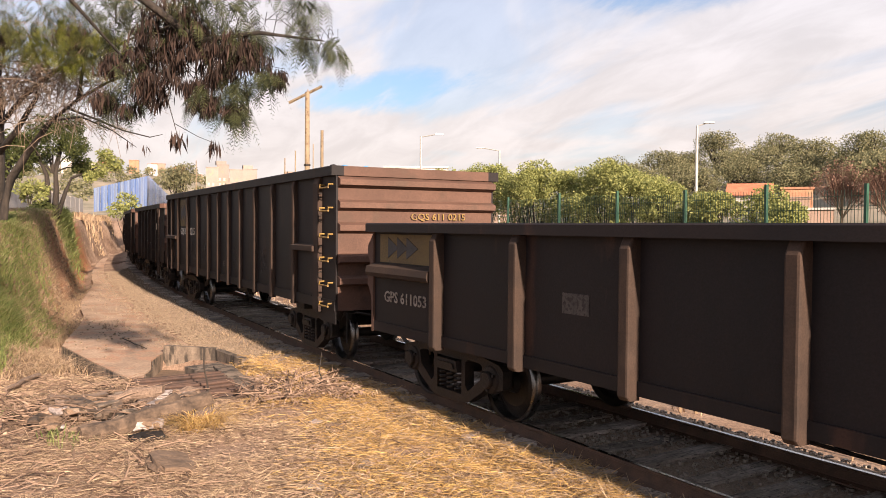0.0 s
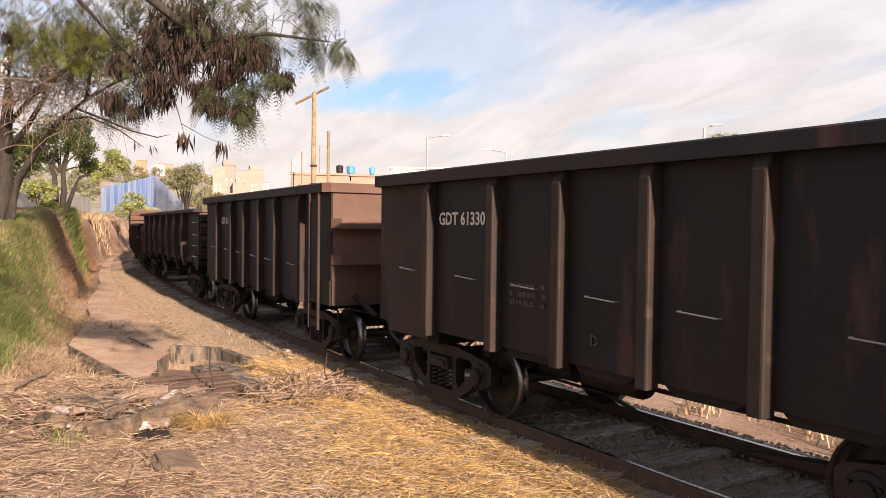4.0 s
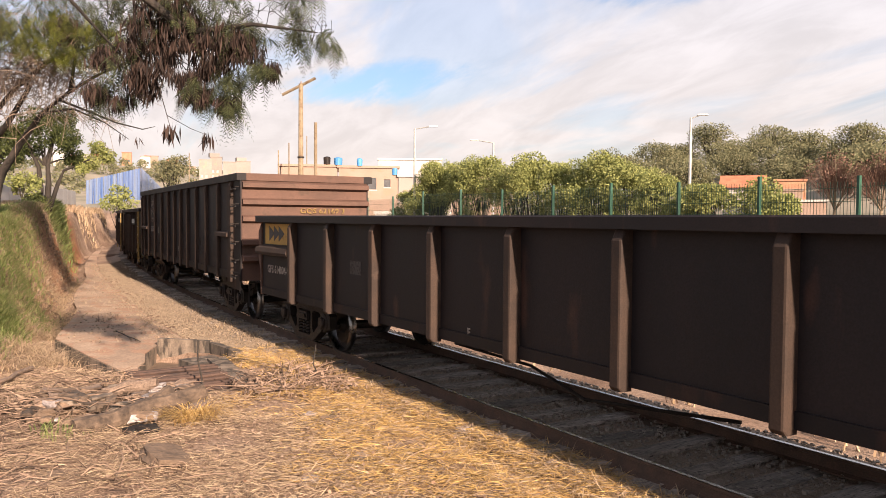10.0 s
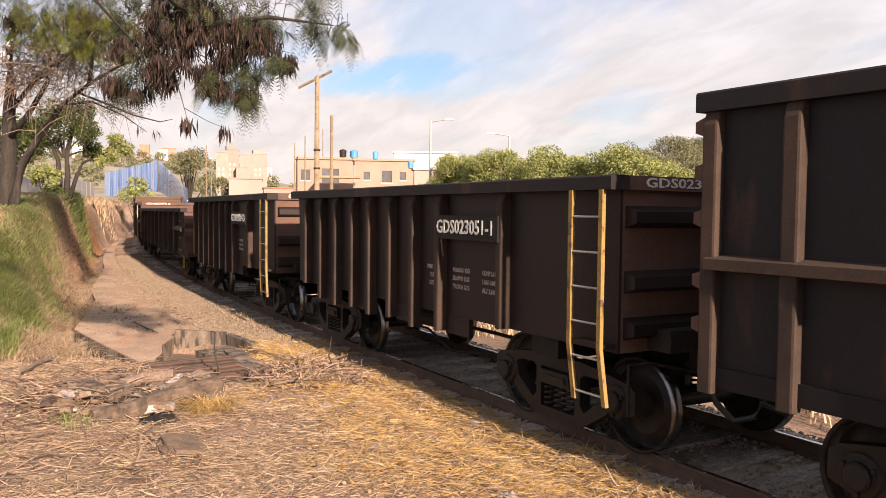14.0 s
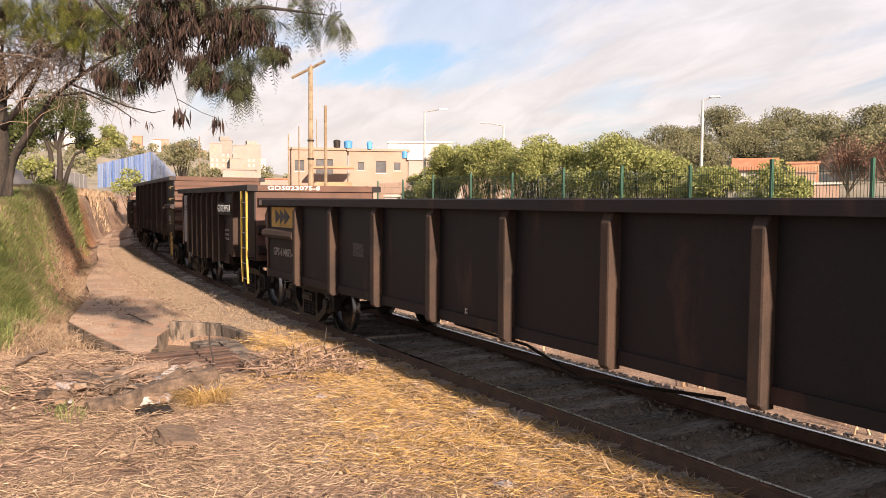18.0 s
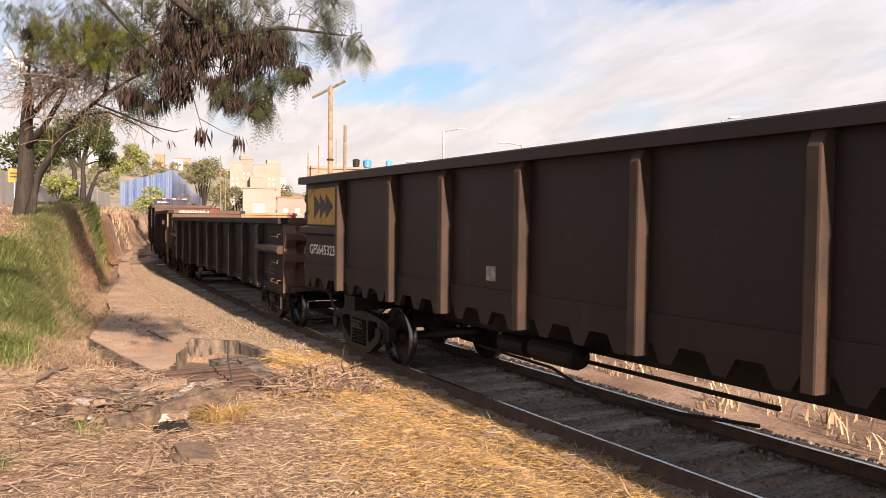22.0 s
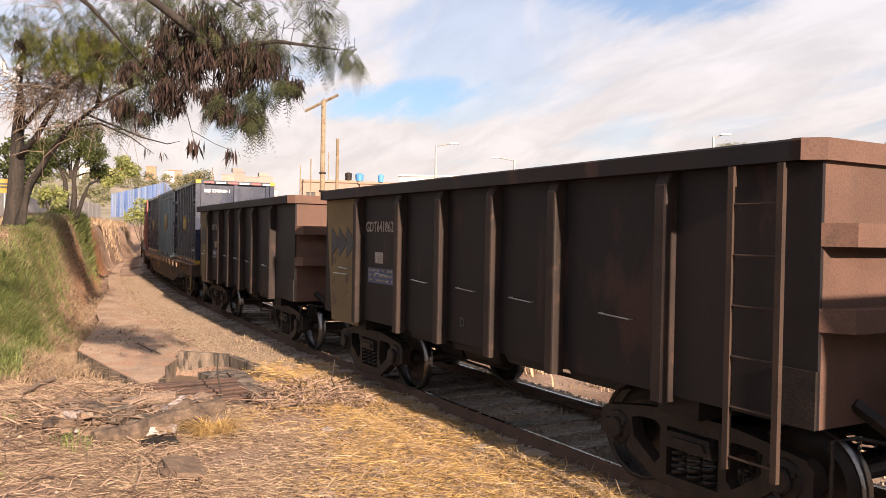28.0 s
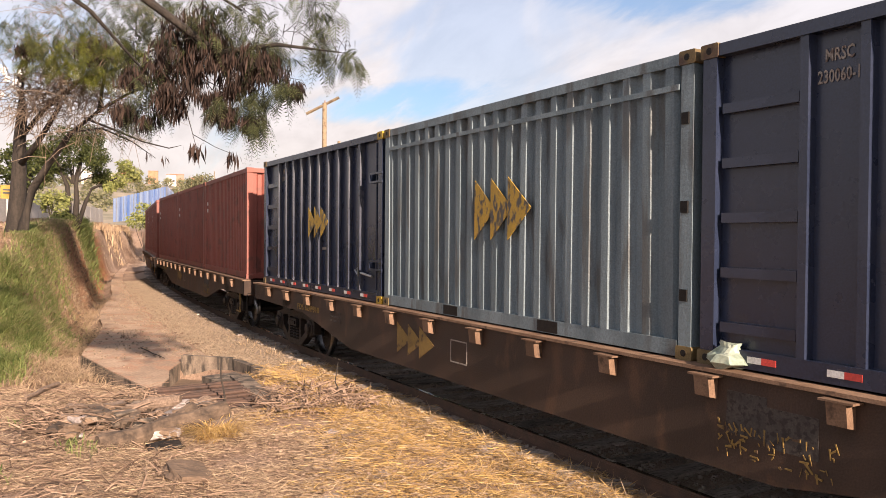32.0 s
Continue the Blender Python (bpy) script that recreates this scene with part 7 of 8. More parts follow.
POD_MASSES = ((0.51, 2.11, 5.7, 0.7), (1.08, 2.54, 5.84, 0.75), (0.96, 2.43, 5.26, 0.55), (0.6, 2.03, 5.02, 0.42), (1.55, 2.9, 5.46, 0.6), (2.05, 3.37, 5.55, 0.5), (2.3, 3.57, 5.39, 0.35), (1.63, 2.82, 4.61, 0.25), (2.23, 3.27, 4.38, 0.2), (-0.25, 1.54, 4.76, 0.35), (-0.78, 1.19, 4.87, 0.25), (1.79, 3.11, 5.06, 0.3), (2.72, 3.97, 5.02, 0.14), (-3.81, -0.64, 6.55, 0.3), (-0.67, 1.38, 5.57, 0.3), (0.86, 2.44, 6.26, 0.8), (1.3, 2.63, 5.09, 0.4))
NEARER = 0.55


def nearer(x, y, z):
    """The boughs that hang close before the camera belong to a second tree beside the path."""
    return EYE.lerp(Vector((x, y, z)), NEARER)


NEAR_GREEN = [(*nearer(x, y, z), rad * NEARER) for x, y, z, rad in GREEN_MASSES if x > -0.9]
NEAR_PODS = [(*nearer(x, y, z), rad * NEARER) for x, y, z, rad in POD_MASSES if x > -0.9]
GREEN_MASSES = [m for m in GREEN_MASSES if m[0] <= -0.9] + [(-0.75, 1.59, 6.8, 0.8)]
POD_MASSES = [m for m in POD_MASSES if m[0] <= -0.9] + [(-0.78, 1.19, 4.87, 0.25), (-1.6, 0.7, 6.2, 0.4)]


def bunches(r, centres, pods, spread):
    """Pods hang in bunches from short stalks: a few starting points close together at each centre."""
    return np.concatenate([c + r.normal(0, spread, (pods, 3)) * np.array([1, 1, 0.6]) for c in centres])


def overhanging_tree():
    t = thing("overhanging_tree", "old tree with feathery leaves and hanging brown pods", "tree")
    limb = lambda pts, a, b, name="limb": part(name, Geo().tube(pts, a, 9, b), BARK, t, smooth=True)
    limb([(-6.82, -1.15, 1.9), (-6.8, -1.06, 2.4), (-6.8, -1.0, 3.13), (-6.8, -0.96, 4.03), (-6.78, -0.95, 4.74), (-6.6, -0.88, 5.52), (-6.3, -0.9, 6.34), (-5.81, -0.7, 7.13)], 0.26, 0.08, "trunk")
    limb([(-6.66, -0.95, 1.8), (-6.58, -0.84, 2.5), (-6.41, -0.64, 3.39), (-6.02, -0.19, 4.14), (-4.82, 0.28, 4.78)], 0.16, 0.06, "trunk")
    limb([(-4.82, 0.28, 4.78), (-3.3, 0.84, 5.14), (-1.77, 1.33, 5.32), (-0.21, 2.0, 5.5), (0.6, 2.3, 5.9)], 0.05, 0.008)
    limb([(-6.8, -0.95, 4.74), (-5.82, -0.33, 5.46), (-3.82, 0.42, 5.88), (-2.28, 1.22, 6.0), (-0.74, 1.72, 6.11), (0.6, 2.2, 6.1)], 0.07, 0.015)
    limb([(-6.8, -0.96, 4.03), (-5.81, -0.49, 4.58), (-5.32, -0.02, 5.41), (-4.82, 0.06, 6.1), (-4.0, -0.2, 6.7)], 0.09, 0.02)
    limb([(-3.81, 0.56, 5.01), (-2.28, 1.22, 4.56), (-1.25, 1.63, 4.25), (-0.5, 2.09, 4.06), (-0.2, 2.3, 4.1)], 0.03, 0.005)
    limb([(-4.82, 0.28, 4.78), (-3.3, 0.91, 4.73), (-1.76, 1.46, 4.29), (-1.22, 1.9, 3.9)], 0.03, 0.005)
    limb([(-3.3, 0.84, 5.14), (-2.2, 0.9, 5.7), (-1.3, 0.96, 6.1)], 0.05, 0.015)
    r = np.random.default_rng(41)
    twigs = Geo()
    for x, y, z, rad in GREEN_MASSES + POD_MASSES:
        for p in ball(r, (x, y, z), rad, int(5 + 14 * rad)):
            q = Vector((x, y, z)) + Vector(r.normal(0, 0.12, 3))
            twigs.tube([q, q.lerp(Vector(p), 0.5) + Vector((0, 0, 0.06)), Vector(p) - Vector((0, 0, 0.1 * rad))], 0.008, 3, 0.003)
    # the bare tangle round the fork
    for _ in range(1000):
        k = r.random()
        b = np.array([-6.3 + 3.7 * k, -1.0 + 2.2 * k + r.normal(0, 0.4), 5.65 + 0.05 * k + r.normal(0, 0.42)])
        d = np.array([r.uniform(-0.3, 0.9), r.normal(0.1, 0.5), r.normal(-0.15, 0.45)]) * r.uniform(0.5, 1.2)
        twigs.tube([tuple(b), tuple(b + d * 0.5 + [0, 0, 0.08]), tuple(b + d)], 0.011, 3, 0.004)
    for _ in range(60):
        k = r.random()
        b = np.array([-4.6 + 3.2 * k, 0.3 + 1.3 * k, 4.8 - 0.4 * k + r.normal(0, 0.08)])
        d = np.array([r.uniform(0.1, 0.8), r.normal(0.2, 0.3), r.normal(-0.2, 0.2)])
        twigs.tube([tuple(b), tuple(b + d * 0.5 + [0, 0, 0.04]), tuple(b + d)], 0.008, 3, 0.003)
    tagged(part("twig_tangle", twigs, TWIG, t, "tangle of bare grey twigs"), kind="stuff")

    def airy(p, size, least):
        return p[[noise.noise(Vector(q) * size) > least for q in p]]

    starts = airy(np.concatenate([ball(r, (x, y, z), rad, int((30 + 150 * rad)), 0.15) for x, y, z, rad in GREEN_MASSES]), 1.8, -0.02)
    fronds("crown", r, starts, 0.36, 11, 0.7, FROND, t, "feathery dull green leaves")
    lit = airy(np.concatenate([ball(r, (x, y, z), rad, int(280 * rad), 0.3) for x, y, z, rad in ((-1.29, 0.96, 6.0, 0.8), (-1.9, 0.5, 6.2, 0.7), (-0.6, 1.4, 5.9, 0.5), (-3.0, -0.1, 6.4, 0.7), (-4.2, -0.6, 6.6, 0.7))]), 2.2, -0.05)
    fronds("sunlit_crown", r, lit, 0.38, 10, 0.6, FROND_LIT, t, "feathery leaves in a yellow-green sunlit tone")
    centres = np.concatenate([ball(r, (x, y, z), rad, int(10 + 140 * rad * rad + 70 * rad), 0.1) for x, y, z, rad in POD_MASSES])
    tagged(leaves("pod_mass", bunches(r, centres, 13, 0.05), 0.17, POD, t, "bunches of hanging dry brown pods", 44, 9, 3.5), kind="stuff")
    tips = np.array([(-1.2, 1.75, 4.05), (-0.9, 2.04, 3.92)])
    tagged(leaves("hanging_pod", bunches(r, tips, 7, 0.05), 0.24, POD, t, "bunches of long brown pods on thin stalks", 46, 8, 4.5), kind="stuff")
    rags = []
    for _ in range(60):
        k = r.random() ** 1.5
        rags.append((-6.6 + 4.0 * k, -1.2 + 2.2 * k + r.normal(0, 0.3), 6.25 + r.normal(0, 0.33) - 0.5 * k))
    tagged(leaves("pale_litter_scrap", np.repeat(np.array(rags), 3, 0) + r.normal(0, 0.03, (180, 3)), 0.17, TAPE_WHITE, t, "pale scraps caught in the twigs", 45, 1.1), kind="stuff")


overhanging_tree()


def podded_tree():
    """A second tree, its trunk beside the camera; its boughs hang over the path with leaves and pods."""
    t = thing("podded_tree", "tree with drooping boughs of feathery leaves and dark pods", "tree")
    r = np.random.default_rng(141)
    limb = lambda pts, a, b, name="limb": part(name, Geo().tube(pts, a, 9, b), BARK, t, smooth=True)
    foot = (9.2, -4.2, height(9.2, -4.2) - 0.1)
    limb([foot, (9.1, -4.1, 1.0), (8.9, -3.7, 2.4), (8.7, -2.9, 3.8)], 0.24, 0.14, "trunk")
    limb([(8.7, -2.9, 3.8), (8.5, -1.8, 4.7), (8.4, -0.6, 5.05), (8.45, 0.5, 4.85), tuple(nearer(1.42, 2.74, 5.75)), tuple(nearer(2.62, 3.61, 5.75)), tuple(nearer(3.4, 4.6, 5.55))], 0.1, 0.005)
    limb([(8.5, -1.8, 4.7), (8.2, -0.4, 5.3), (8.2, 0.9, 5.2), tuple(nearer(1.5, 3.2, 6.6))], 0.06, 0.012)
    limb([(8.4, -0.6, 5.05), (7.9, 0.3, 4.6), tuple(nearer(-0.1, 1.8, 5.3))], 0.04, 0.006)
    for pts, a in (([(0.9, 2.5, 5.6), (1.15, 2.3, 5.0), (1.33, 2.19, 4.6), (1.74, 2.25, 4.11), (1.85, 2.29, 3.88)], 0.009), ([(1.74, 2.25, 4.11), (2.01, 2.63, 3.86), (2.15, 2.88, 3.75)], 0.004), ([(1.9, 3.1, 5.7), (2.2, 3.25, 5.0), (2.34, 3.3, 4.3)], 0.006), ([(2.3, 3.5, 5.7), (2.5, 3.7, 5.2), (2.8, 4.05, 5.1)], 0.005)):
        limb([tuple(nearer(*p)) for p in pts], a, 0.002)
    twigs = Geo()
    for x, y, z, rad in NEAR_GREEN + NEAR_PODS:
        for p in ball(r, (x, y, z), rad, int(6 + 14 * rad)):
            q = Vector((x, y, z)) + Vector(r.normal(0, 0.08, 3))
            twigs.tube([q, q.lerp(Vector(p), 0.5) + Vector((0, 0, 0.05)), Vector(p) - Vector((0, 0, 0.1 * rad))], 0.005, 3, 0.002)
    tagged(part("twig_tangle", twigs, BARK, t, "fine dark twigs"), kind="stuff")

    def airy(p, size, least):
        return p[[noise.noise(Vector(q) * size) > least for q in p]]

    starts = airy(np.concatenate([ball(r, (x, y, z), rad, int(20 + 240 * rad), 0.15) for x, y, z, rad in NEAR_GREEN]), 3.0, -0.05)
    fronds("crown", r, starts, 0.26, 12, 0.7, FROND, t, "feathery dull green leaves")
    centres = airy(np.concatenate([ball(r, (x, y, z), rad, int(8 + 190 * rad), 0.1) for x, y, z, rad in NEAR_PODS]), 3.0, -0.15)
    tagged(leaves("pod_mass", bunches(r, centres, 12, 0.035), 0.15, POD, t, "bunches of hanging dry brown pods", 144, 9, 4.0), kind="stuff")
    tips = np.array([nearer(1.85, 2.29, 3.9), nearer(1.78, 2.25, 3.88), nearer(2.15, 2.88, 3.77)])
    tagged(leaves("hanging_pod", bunches(r, tips, 22, 0.035), 0.17, POD, t, "bunches of long brown pods on thin stalks", 146, 8, 4.5), kind="stuff")


podded_tree()


def tree(x, y, top, wide, material, label, seed, trunk=0.16, low=0.35, name="tree", count=2600, size=0.2, clumps=9, bark=None, bare=False, group=""):
    """Trunk, forked limbs and a crown of uneven clumps."""
    z0 = height(x, y)
    h = top - z0
    t = thing(name, label, "tree", group)
    r = np.random.default_rng(seed)
    fork = Vector((x + r.normal(0, 0.1), y + r.normal(0, 0.1), z0 + h * low))
    part("trunk", Geo().tube([(x, y, z0 - 0.1), (x + r.normal(0, 0.05), y, z0 + h * low * 0.5), tuple(fork)], trunk, 8, trunk * 0.75), bark or BARK, t)
    pts = []
    for k in range(clumps):
        a = k * 2.399 + r.uniform(-0.4, 0.4)
        q = r.uniform(0.25, 1.0)
        c = Vector((x + wide * 0.68 * q * math.cos(a), y + wide * 0.68 * q * math.sin(a), z0 + h * (low + (1 - low) * (0.92 - 0.62 * q * q * r.uniform(0.5, 1.1)))))
        rad = wide * r.uniform(0.3, 0.46)
        part("limb", Geo().tube([tuple(fork), tuple(fork.lerp(c, 0.5) + Vector((0, 0, 0.1 * h * (0.5 - q)))), tuple(c)], trunk * 0.45, 5, trunk * 0.1), bark or BARK, t)
        n = int(count / clumps)
        p = ball(r, tuple(c - Vector((0, 0, rad * 0.3))), rad, n, 0.55)
        pts.append(p)
    p = np.concatenate(pts)
    if bare:
        g = Geo()
        for q in p[:: max(1, len(p) // 500)]:
            b = Vector(q)
            g.tube([tuple(fork.lerp(b, 0.55)), tuple(b)], trunk * 0.07, 3, trunk * 0.02)
        tagged(part("twig_spray", g, material, t, "bare reddish twigs"), kind="stuff")
    keep = np.array([noise.noise(Vector(q) * (1.6 / wide * 2)) > -0.28 for q in p])
    tagged(leaves("crown", p[keep], size, material, t, seed=seed + 1, aspect=1.9), kind="stuff")
    return t


def terrace_tree():
    t = thing("terrace_tree", "dark-leaved tree with three stems on the terrace", "tree")
    x, y = -18.8, 0.45
    z = height(x, y) - 0.1
    for pts, a in (([(x, y - 0.15, z), (x, y - 0.1, 3.4), (x, 0.3, 4.2), (x, -0.1, 5.2)], 0.15), ([(x, y + 0.12, z), (x, y + 0.2, 3.6), (x, 0.62, 4.3), (x, 0.9, 5.6)], 0.14), ([(x, y + 0.2, z), (x, y + 0.55, 3.6), (x, 1.2, 4.1), (x, 2.2, 4.6)], 0.1)):
        part("trunk", Geo().tube(pts, a, 8, a * 0.35), BARK, t, smooth=True)
    r = np.random.default_rng(51)
    dark, lit = [], []
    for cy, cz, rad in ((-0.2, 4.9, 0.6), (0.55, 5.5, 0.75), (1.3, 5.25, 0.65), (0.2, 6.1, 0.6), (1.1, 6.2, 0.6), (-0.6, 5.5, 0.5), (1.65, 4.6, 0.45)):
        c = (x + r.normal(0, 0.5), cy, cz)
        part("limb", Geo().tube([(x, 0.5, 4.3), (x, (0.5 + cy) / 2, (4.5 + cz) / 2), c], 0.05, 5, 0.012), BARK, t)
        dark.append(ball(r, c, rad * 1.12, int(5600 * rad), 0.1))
    # sunlight on this side is put in by clumps of paler leaves
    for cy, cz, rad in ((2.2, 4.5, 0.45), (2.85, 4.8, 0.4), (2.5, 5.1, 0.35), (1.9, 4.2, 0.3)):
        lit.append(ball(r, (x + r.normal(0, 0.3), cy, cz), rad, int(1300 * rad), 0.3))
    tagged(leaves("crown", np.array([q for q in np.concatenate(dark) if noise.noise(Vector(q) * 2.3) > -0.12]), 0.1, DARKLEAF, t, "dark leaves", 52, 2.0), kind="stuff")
    tagged(leaves("sunlit_crown", np.concatenate(lit), 0.13, HEDGE, t, "leaves given a lighter sunlit tone on one side", 53, 2.0), kind="stuff")


terrace_tree()
tree(-17.3, -0.22, 3.98, 0.72, HEDGE, "leafy green shrub at the top of the bank", 53, 0.05, 0.2, "shrub", 1500, 0.12, 7)
tree(-17.0, 0.1, 3.06, 0.58, DARKLEAF, "low green shrub at the top of the bank", 56, 0.03, 0.1, "shrub", 900, 0.1, 6)
tree(-26, -1.5, 6.6, 2.2, DARKLEAF, "dark leafy tree behind the bank", 54, 0.2, 0.4, count=3000, size=0.2, clumps=10)
tree(-101.5, 18.2, 11.4, 4.2, WOODS, "round-crowned tree beyond the bend", 55, 0.3, 0.25, count=5200, size=0.34, clumps=14)
tree(-99.5, 22.2, 7.4, 2.2, WOODS, "bushy tree beyond the bend", 59, 0.2, 0.2, count=2200, size=0.3, clumps=9)
tree(-62, 7.2, 5.4, 2.2, HEDGE, "grassy green shrub beyond the bank", 58, 0.08, 0.15, "shrub", 1200, 0.3, 7)

# the row of leafy trees behind the fence
r = random.Random(61)
for k, (x, top) in enumerate(((-26.5, 4.0), (-25.0, 4.3), (-23.5, 4.6), (-22.6, 5.0), (-21.6, 5.6), (-20.5, 5.0), (-19.4, 5.3), (-17.0, 5.75), (-14.6, 5.2), (-13.4, 4.9), (-12.3, 5.3), (-11.1, 4.7), (-9.9, 5.0), (-8.4, 5.1), (-6.4, 4.5), (-4.6, 4.1), (-3.2, 3.6), (-1.9, 3.5), (-0.6, 3.6), (0.7, 3.0))):
    tree(x, 20.0 + r.uniform(-0.6, 1.0), top + 0.15, 1.65 if top > 4.4 else 1.15, HEDGE, "bright green leafy tree behind the fence", 70 + k, 0.07, 0.18, count=11000 if top > 4.4 else 6500, size=0.1, clumps=16, group="row of trees behind the fence")
# woods on the rise
for k, (x, y, top, wide) in enumerate(((-76, 75.6, 12.9, 4), (-70, 74.8, 11.2, 4), (-75, 84.4, 14.0, 5), (-76, 90.5, 14.0, 5), (-73.3, 93.4, 17.3, 5), (-65, 87.5, 13.0, 5), (-62.5, 89.7, 13.6, 5.5), (-63.6, 95.4, 15.7, 5), (-52, 85.5, 11.6, 5))):
    tree(x, y, top, wide, WOODS, "broad tree in the woods on the rise", 90 + k, 0.35, 0.3, count=7000, size=0.26, clumps=16, group="woods on the rise")
for k, (x, y, top, wide) in enumerate(((-53.7, 90.6, 13.7, 5), (-44, 86, 11.2, 4.5), (-42.8, 86.2, 13.3, 5), (-33.5, 74.4, 10.0, 4), (-61.2, 69.9, 9.7, 4.5), (-57, 74.3, 9.6, 4.5), (-67, 80, 11, 5), (-48, 80, 9.5, 4.5), (-58, 82, 11, 5), (-38, 80, 10.5, 4))):
    tree(x, y, top, wide, WOODS, "broad tree in the woods on the rise", 110 + k, 0.35, 0.3, count=7000, size=0.26, clumps=16, group="woods on the rise")
tree(-18.4, 48.3, 7.2, 2.6, BARE, "bare reddish tree beside the houses", 130, 0.12, 0.3, count=900, size=0.18, clumps=10, bark=POLEWOOD, bare=True)
tree(-15.2, 48.5, 6.9, 2.4, BARE, "bare reddish tree beside the houses", 131, 0.12, 0.3, count=900, size=0.18, clumps=10, bark=POLEWOOD, bare=True)


# ---- poles, fence and buildings ----
def column(name, x, y, top, r0, r1, material, label, category, n=10):
    t = thing(name, label, category)
    part("shaft", Geo().tube([(x, y, height(x, y) - 0.2), (x, y, top)], r0, n, r1), material, t)
    return t


t = column("utility_pole", -21.02, 11.88, 8.85, 0.16, 0.11, POLEWOOD, "tall weathered pole with a slanting cross-arm", "utility pole")
part("cross_arm", Geo().tube([(-21.3, 11.02, 8.28), (-20.78, 12.55, 9.15)], 0.07, 4), POLEWOOD, t)
part("insulator", Geo().lathe([(0.04, 0.0), (0.06, 0.08), (0.03, 0.16)], 8, (-21.02, 11.9, 8.82), "z"), CONCRETE, t)
for z in (4.3, 5.2):
    part("band", Geo().lathe([(0.165, 0.0), (0.165, 0.08)], 10, (-21.02, 11.88, z), "z"), IRON, t)
column("utility_pole", -32.2, 16.34, 8.4, 0.13, 0.1, POLEWOOD, "plain pale pole behind the line", "utility pole")
for x, y, z in ((-42.5, 16.8, 7.4), (-40.4, 17.0, 7.8), (-54.3, 22.8, 9.87), (-71.5, 15.2, 9.2), (-71.4, 15.7, 6.4)):
    column("thin_pole", x, y, z, 0.06, 0.045, POLEWOOD, "thin bare wooden pole", "pole")


def street_lamp(x, y, top, dx, dy, label):
    t = column("street_lamp", x, y, top, 0.085, 0.06, GALV, label, "street lamp")
    part("lamp_arm", Geo().tube([(x, y, top - 0.03), (x + dx, y + dy, top + 0.12)], 0.035, 6), GALV, t)
    part("lamp_head", Geo().prism([(-0.26, 0.0), (0.26, 0.0), (0.22, 0.07), (-0.22, 0.07)], "y", -0.11, 0.11), GALV, t, at=pose(x + dx * 1.25, y + dy * 1.25, top + 0.1, 0, 0, math.degrees(math.atan2(dy, dx))))


street_lamp(-23.48, 19.28, 7.33, 0.35, 0.75, "grey street lamp with a raised arm")
street_lamp(-23.95, 24.74, 6.86, -0.4, -0.85, "grey street lamp with a raised arm")
street_lamp(-11.27, 28.12, 7.17, 0.25, 0.35, "grey street lamp behind the fence")


def build_fence():
    f = thing("mesh_fence", "green welded-mesh fence on slim posts", "fence")
    xs = [-22.4, -19.05, -15.65, -12.04, -8.75, -5.41, -2.33, 0.58, 3.34, 6.0, 8.6, 11.2]
    tops = [3.35, 3.35, 3.5, 3.48, 3.38, 3.42, 3.39, 3.3, 3.33, 3.24, 3.2, 3.2]
    for k, x in enumerate(xs):
        part("fence_post", Geo().box(x - 0.032, x + 0.032, 15.96, 16.04, height(x, 16) - 0.1, tops[k]), GREENPOST, f)
        if k:
            g = Geo()
            a, b = xs[k - 1] + 0.05, x - 0.05
            lo = height(x, 16) + 0.05
            hi = min(tops[k], tops[k - 1]) - 0.12
            for i in range(int((b - a) / 0.085)):
                xx = a + 0.085 * (i + 0.5)
                g.box(xx - 0.004, xx + 0.004, 15.996, 16.004, lo, hi)
            for z in np.arange(lo, hi, 0.3):
                g.box(a, b, 15.994, 16.006, z - 0.005, z + 0.005)
            part("mesh_panel", g, GREENPOST, f)


build_fence()
for k, x in enumerate((-31, -28.6, -26.2, -24.0)):
    column("wooden_fence_post", x, 15.4 + 0.2 * k, 3.0 + 0.1 * (k % 2), 0.06, 0.05, BARK, "rough wooden fence post", "fence post", 6)


def house(x, y, turn, wide, deep, low, top, wall, roof, label, windows=(), name="house", pitched=0.0, glass=None):
    """A building with its front along its own x; windows: (along, up, width, height)."""
    t = thing(name, label, "house", at=pose(x, y, low, 0, 0, turn))
    h = top - low
    thick = 0.2
    part("wall", Geo().box(0, wide, 0, thick, 0, h) if not windows else wall_with_openings(wide, h, thick, windows), wall, t)
    part("wall", Geo().box(0, thick, thick, deep, 0, h), wall, t)
    part("wall", Geo().box(wide - thick, wide, thick, deep, 0, h), wall, t)
    part("wall", Geo().box(thick, wide - thick, deep - thick, deep, 0, h), wall, t)
    if pitched:
        part("roof", Geo().prism([(-0.4, h), (deep + 0.4, h), (deep / 2, h + pitched)], "x", -0.3, wide + 0.3), roof, t)
    else:
        part("roof", Geo().box(-0.12, wide + 0.12, -0.12, deep + 0.12, h, h + 0.18), roof, t)
    for a, u, w, hh in windows:
        fr = part("window", Geo().box(a, a + w, 0.08, 0.1, u, u + hh), glass or GLASS, t, "dark window pane")
        part("window_frame", Geo().box(a - 0.05, a + w + 0.05, -0.02, 0.05, u - 0.09, u - 0.02), WHITEWALL, fr)
    return t


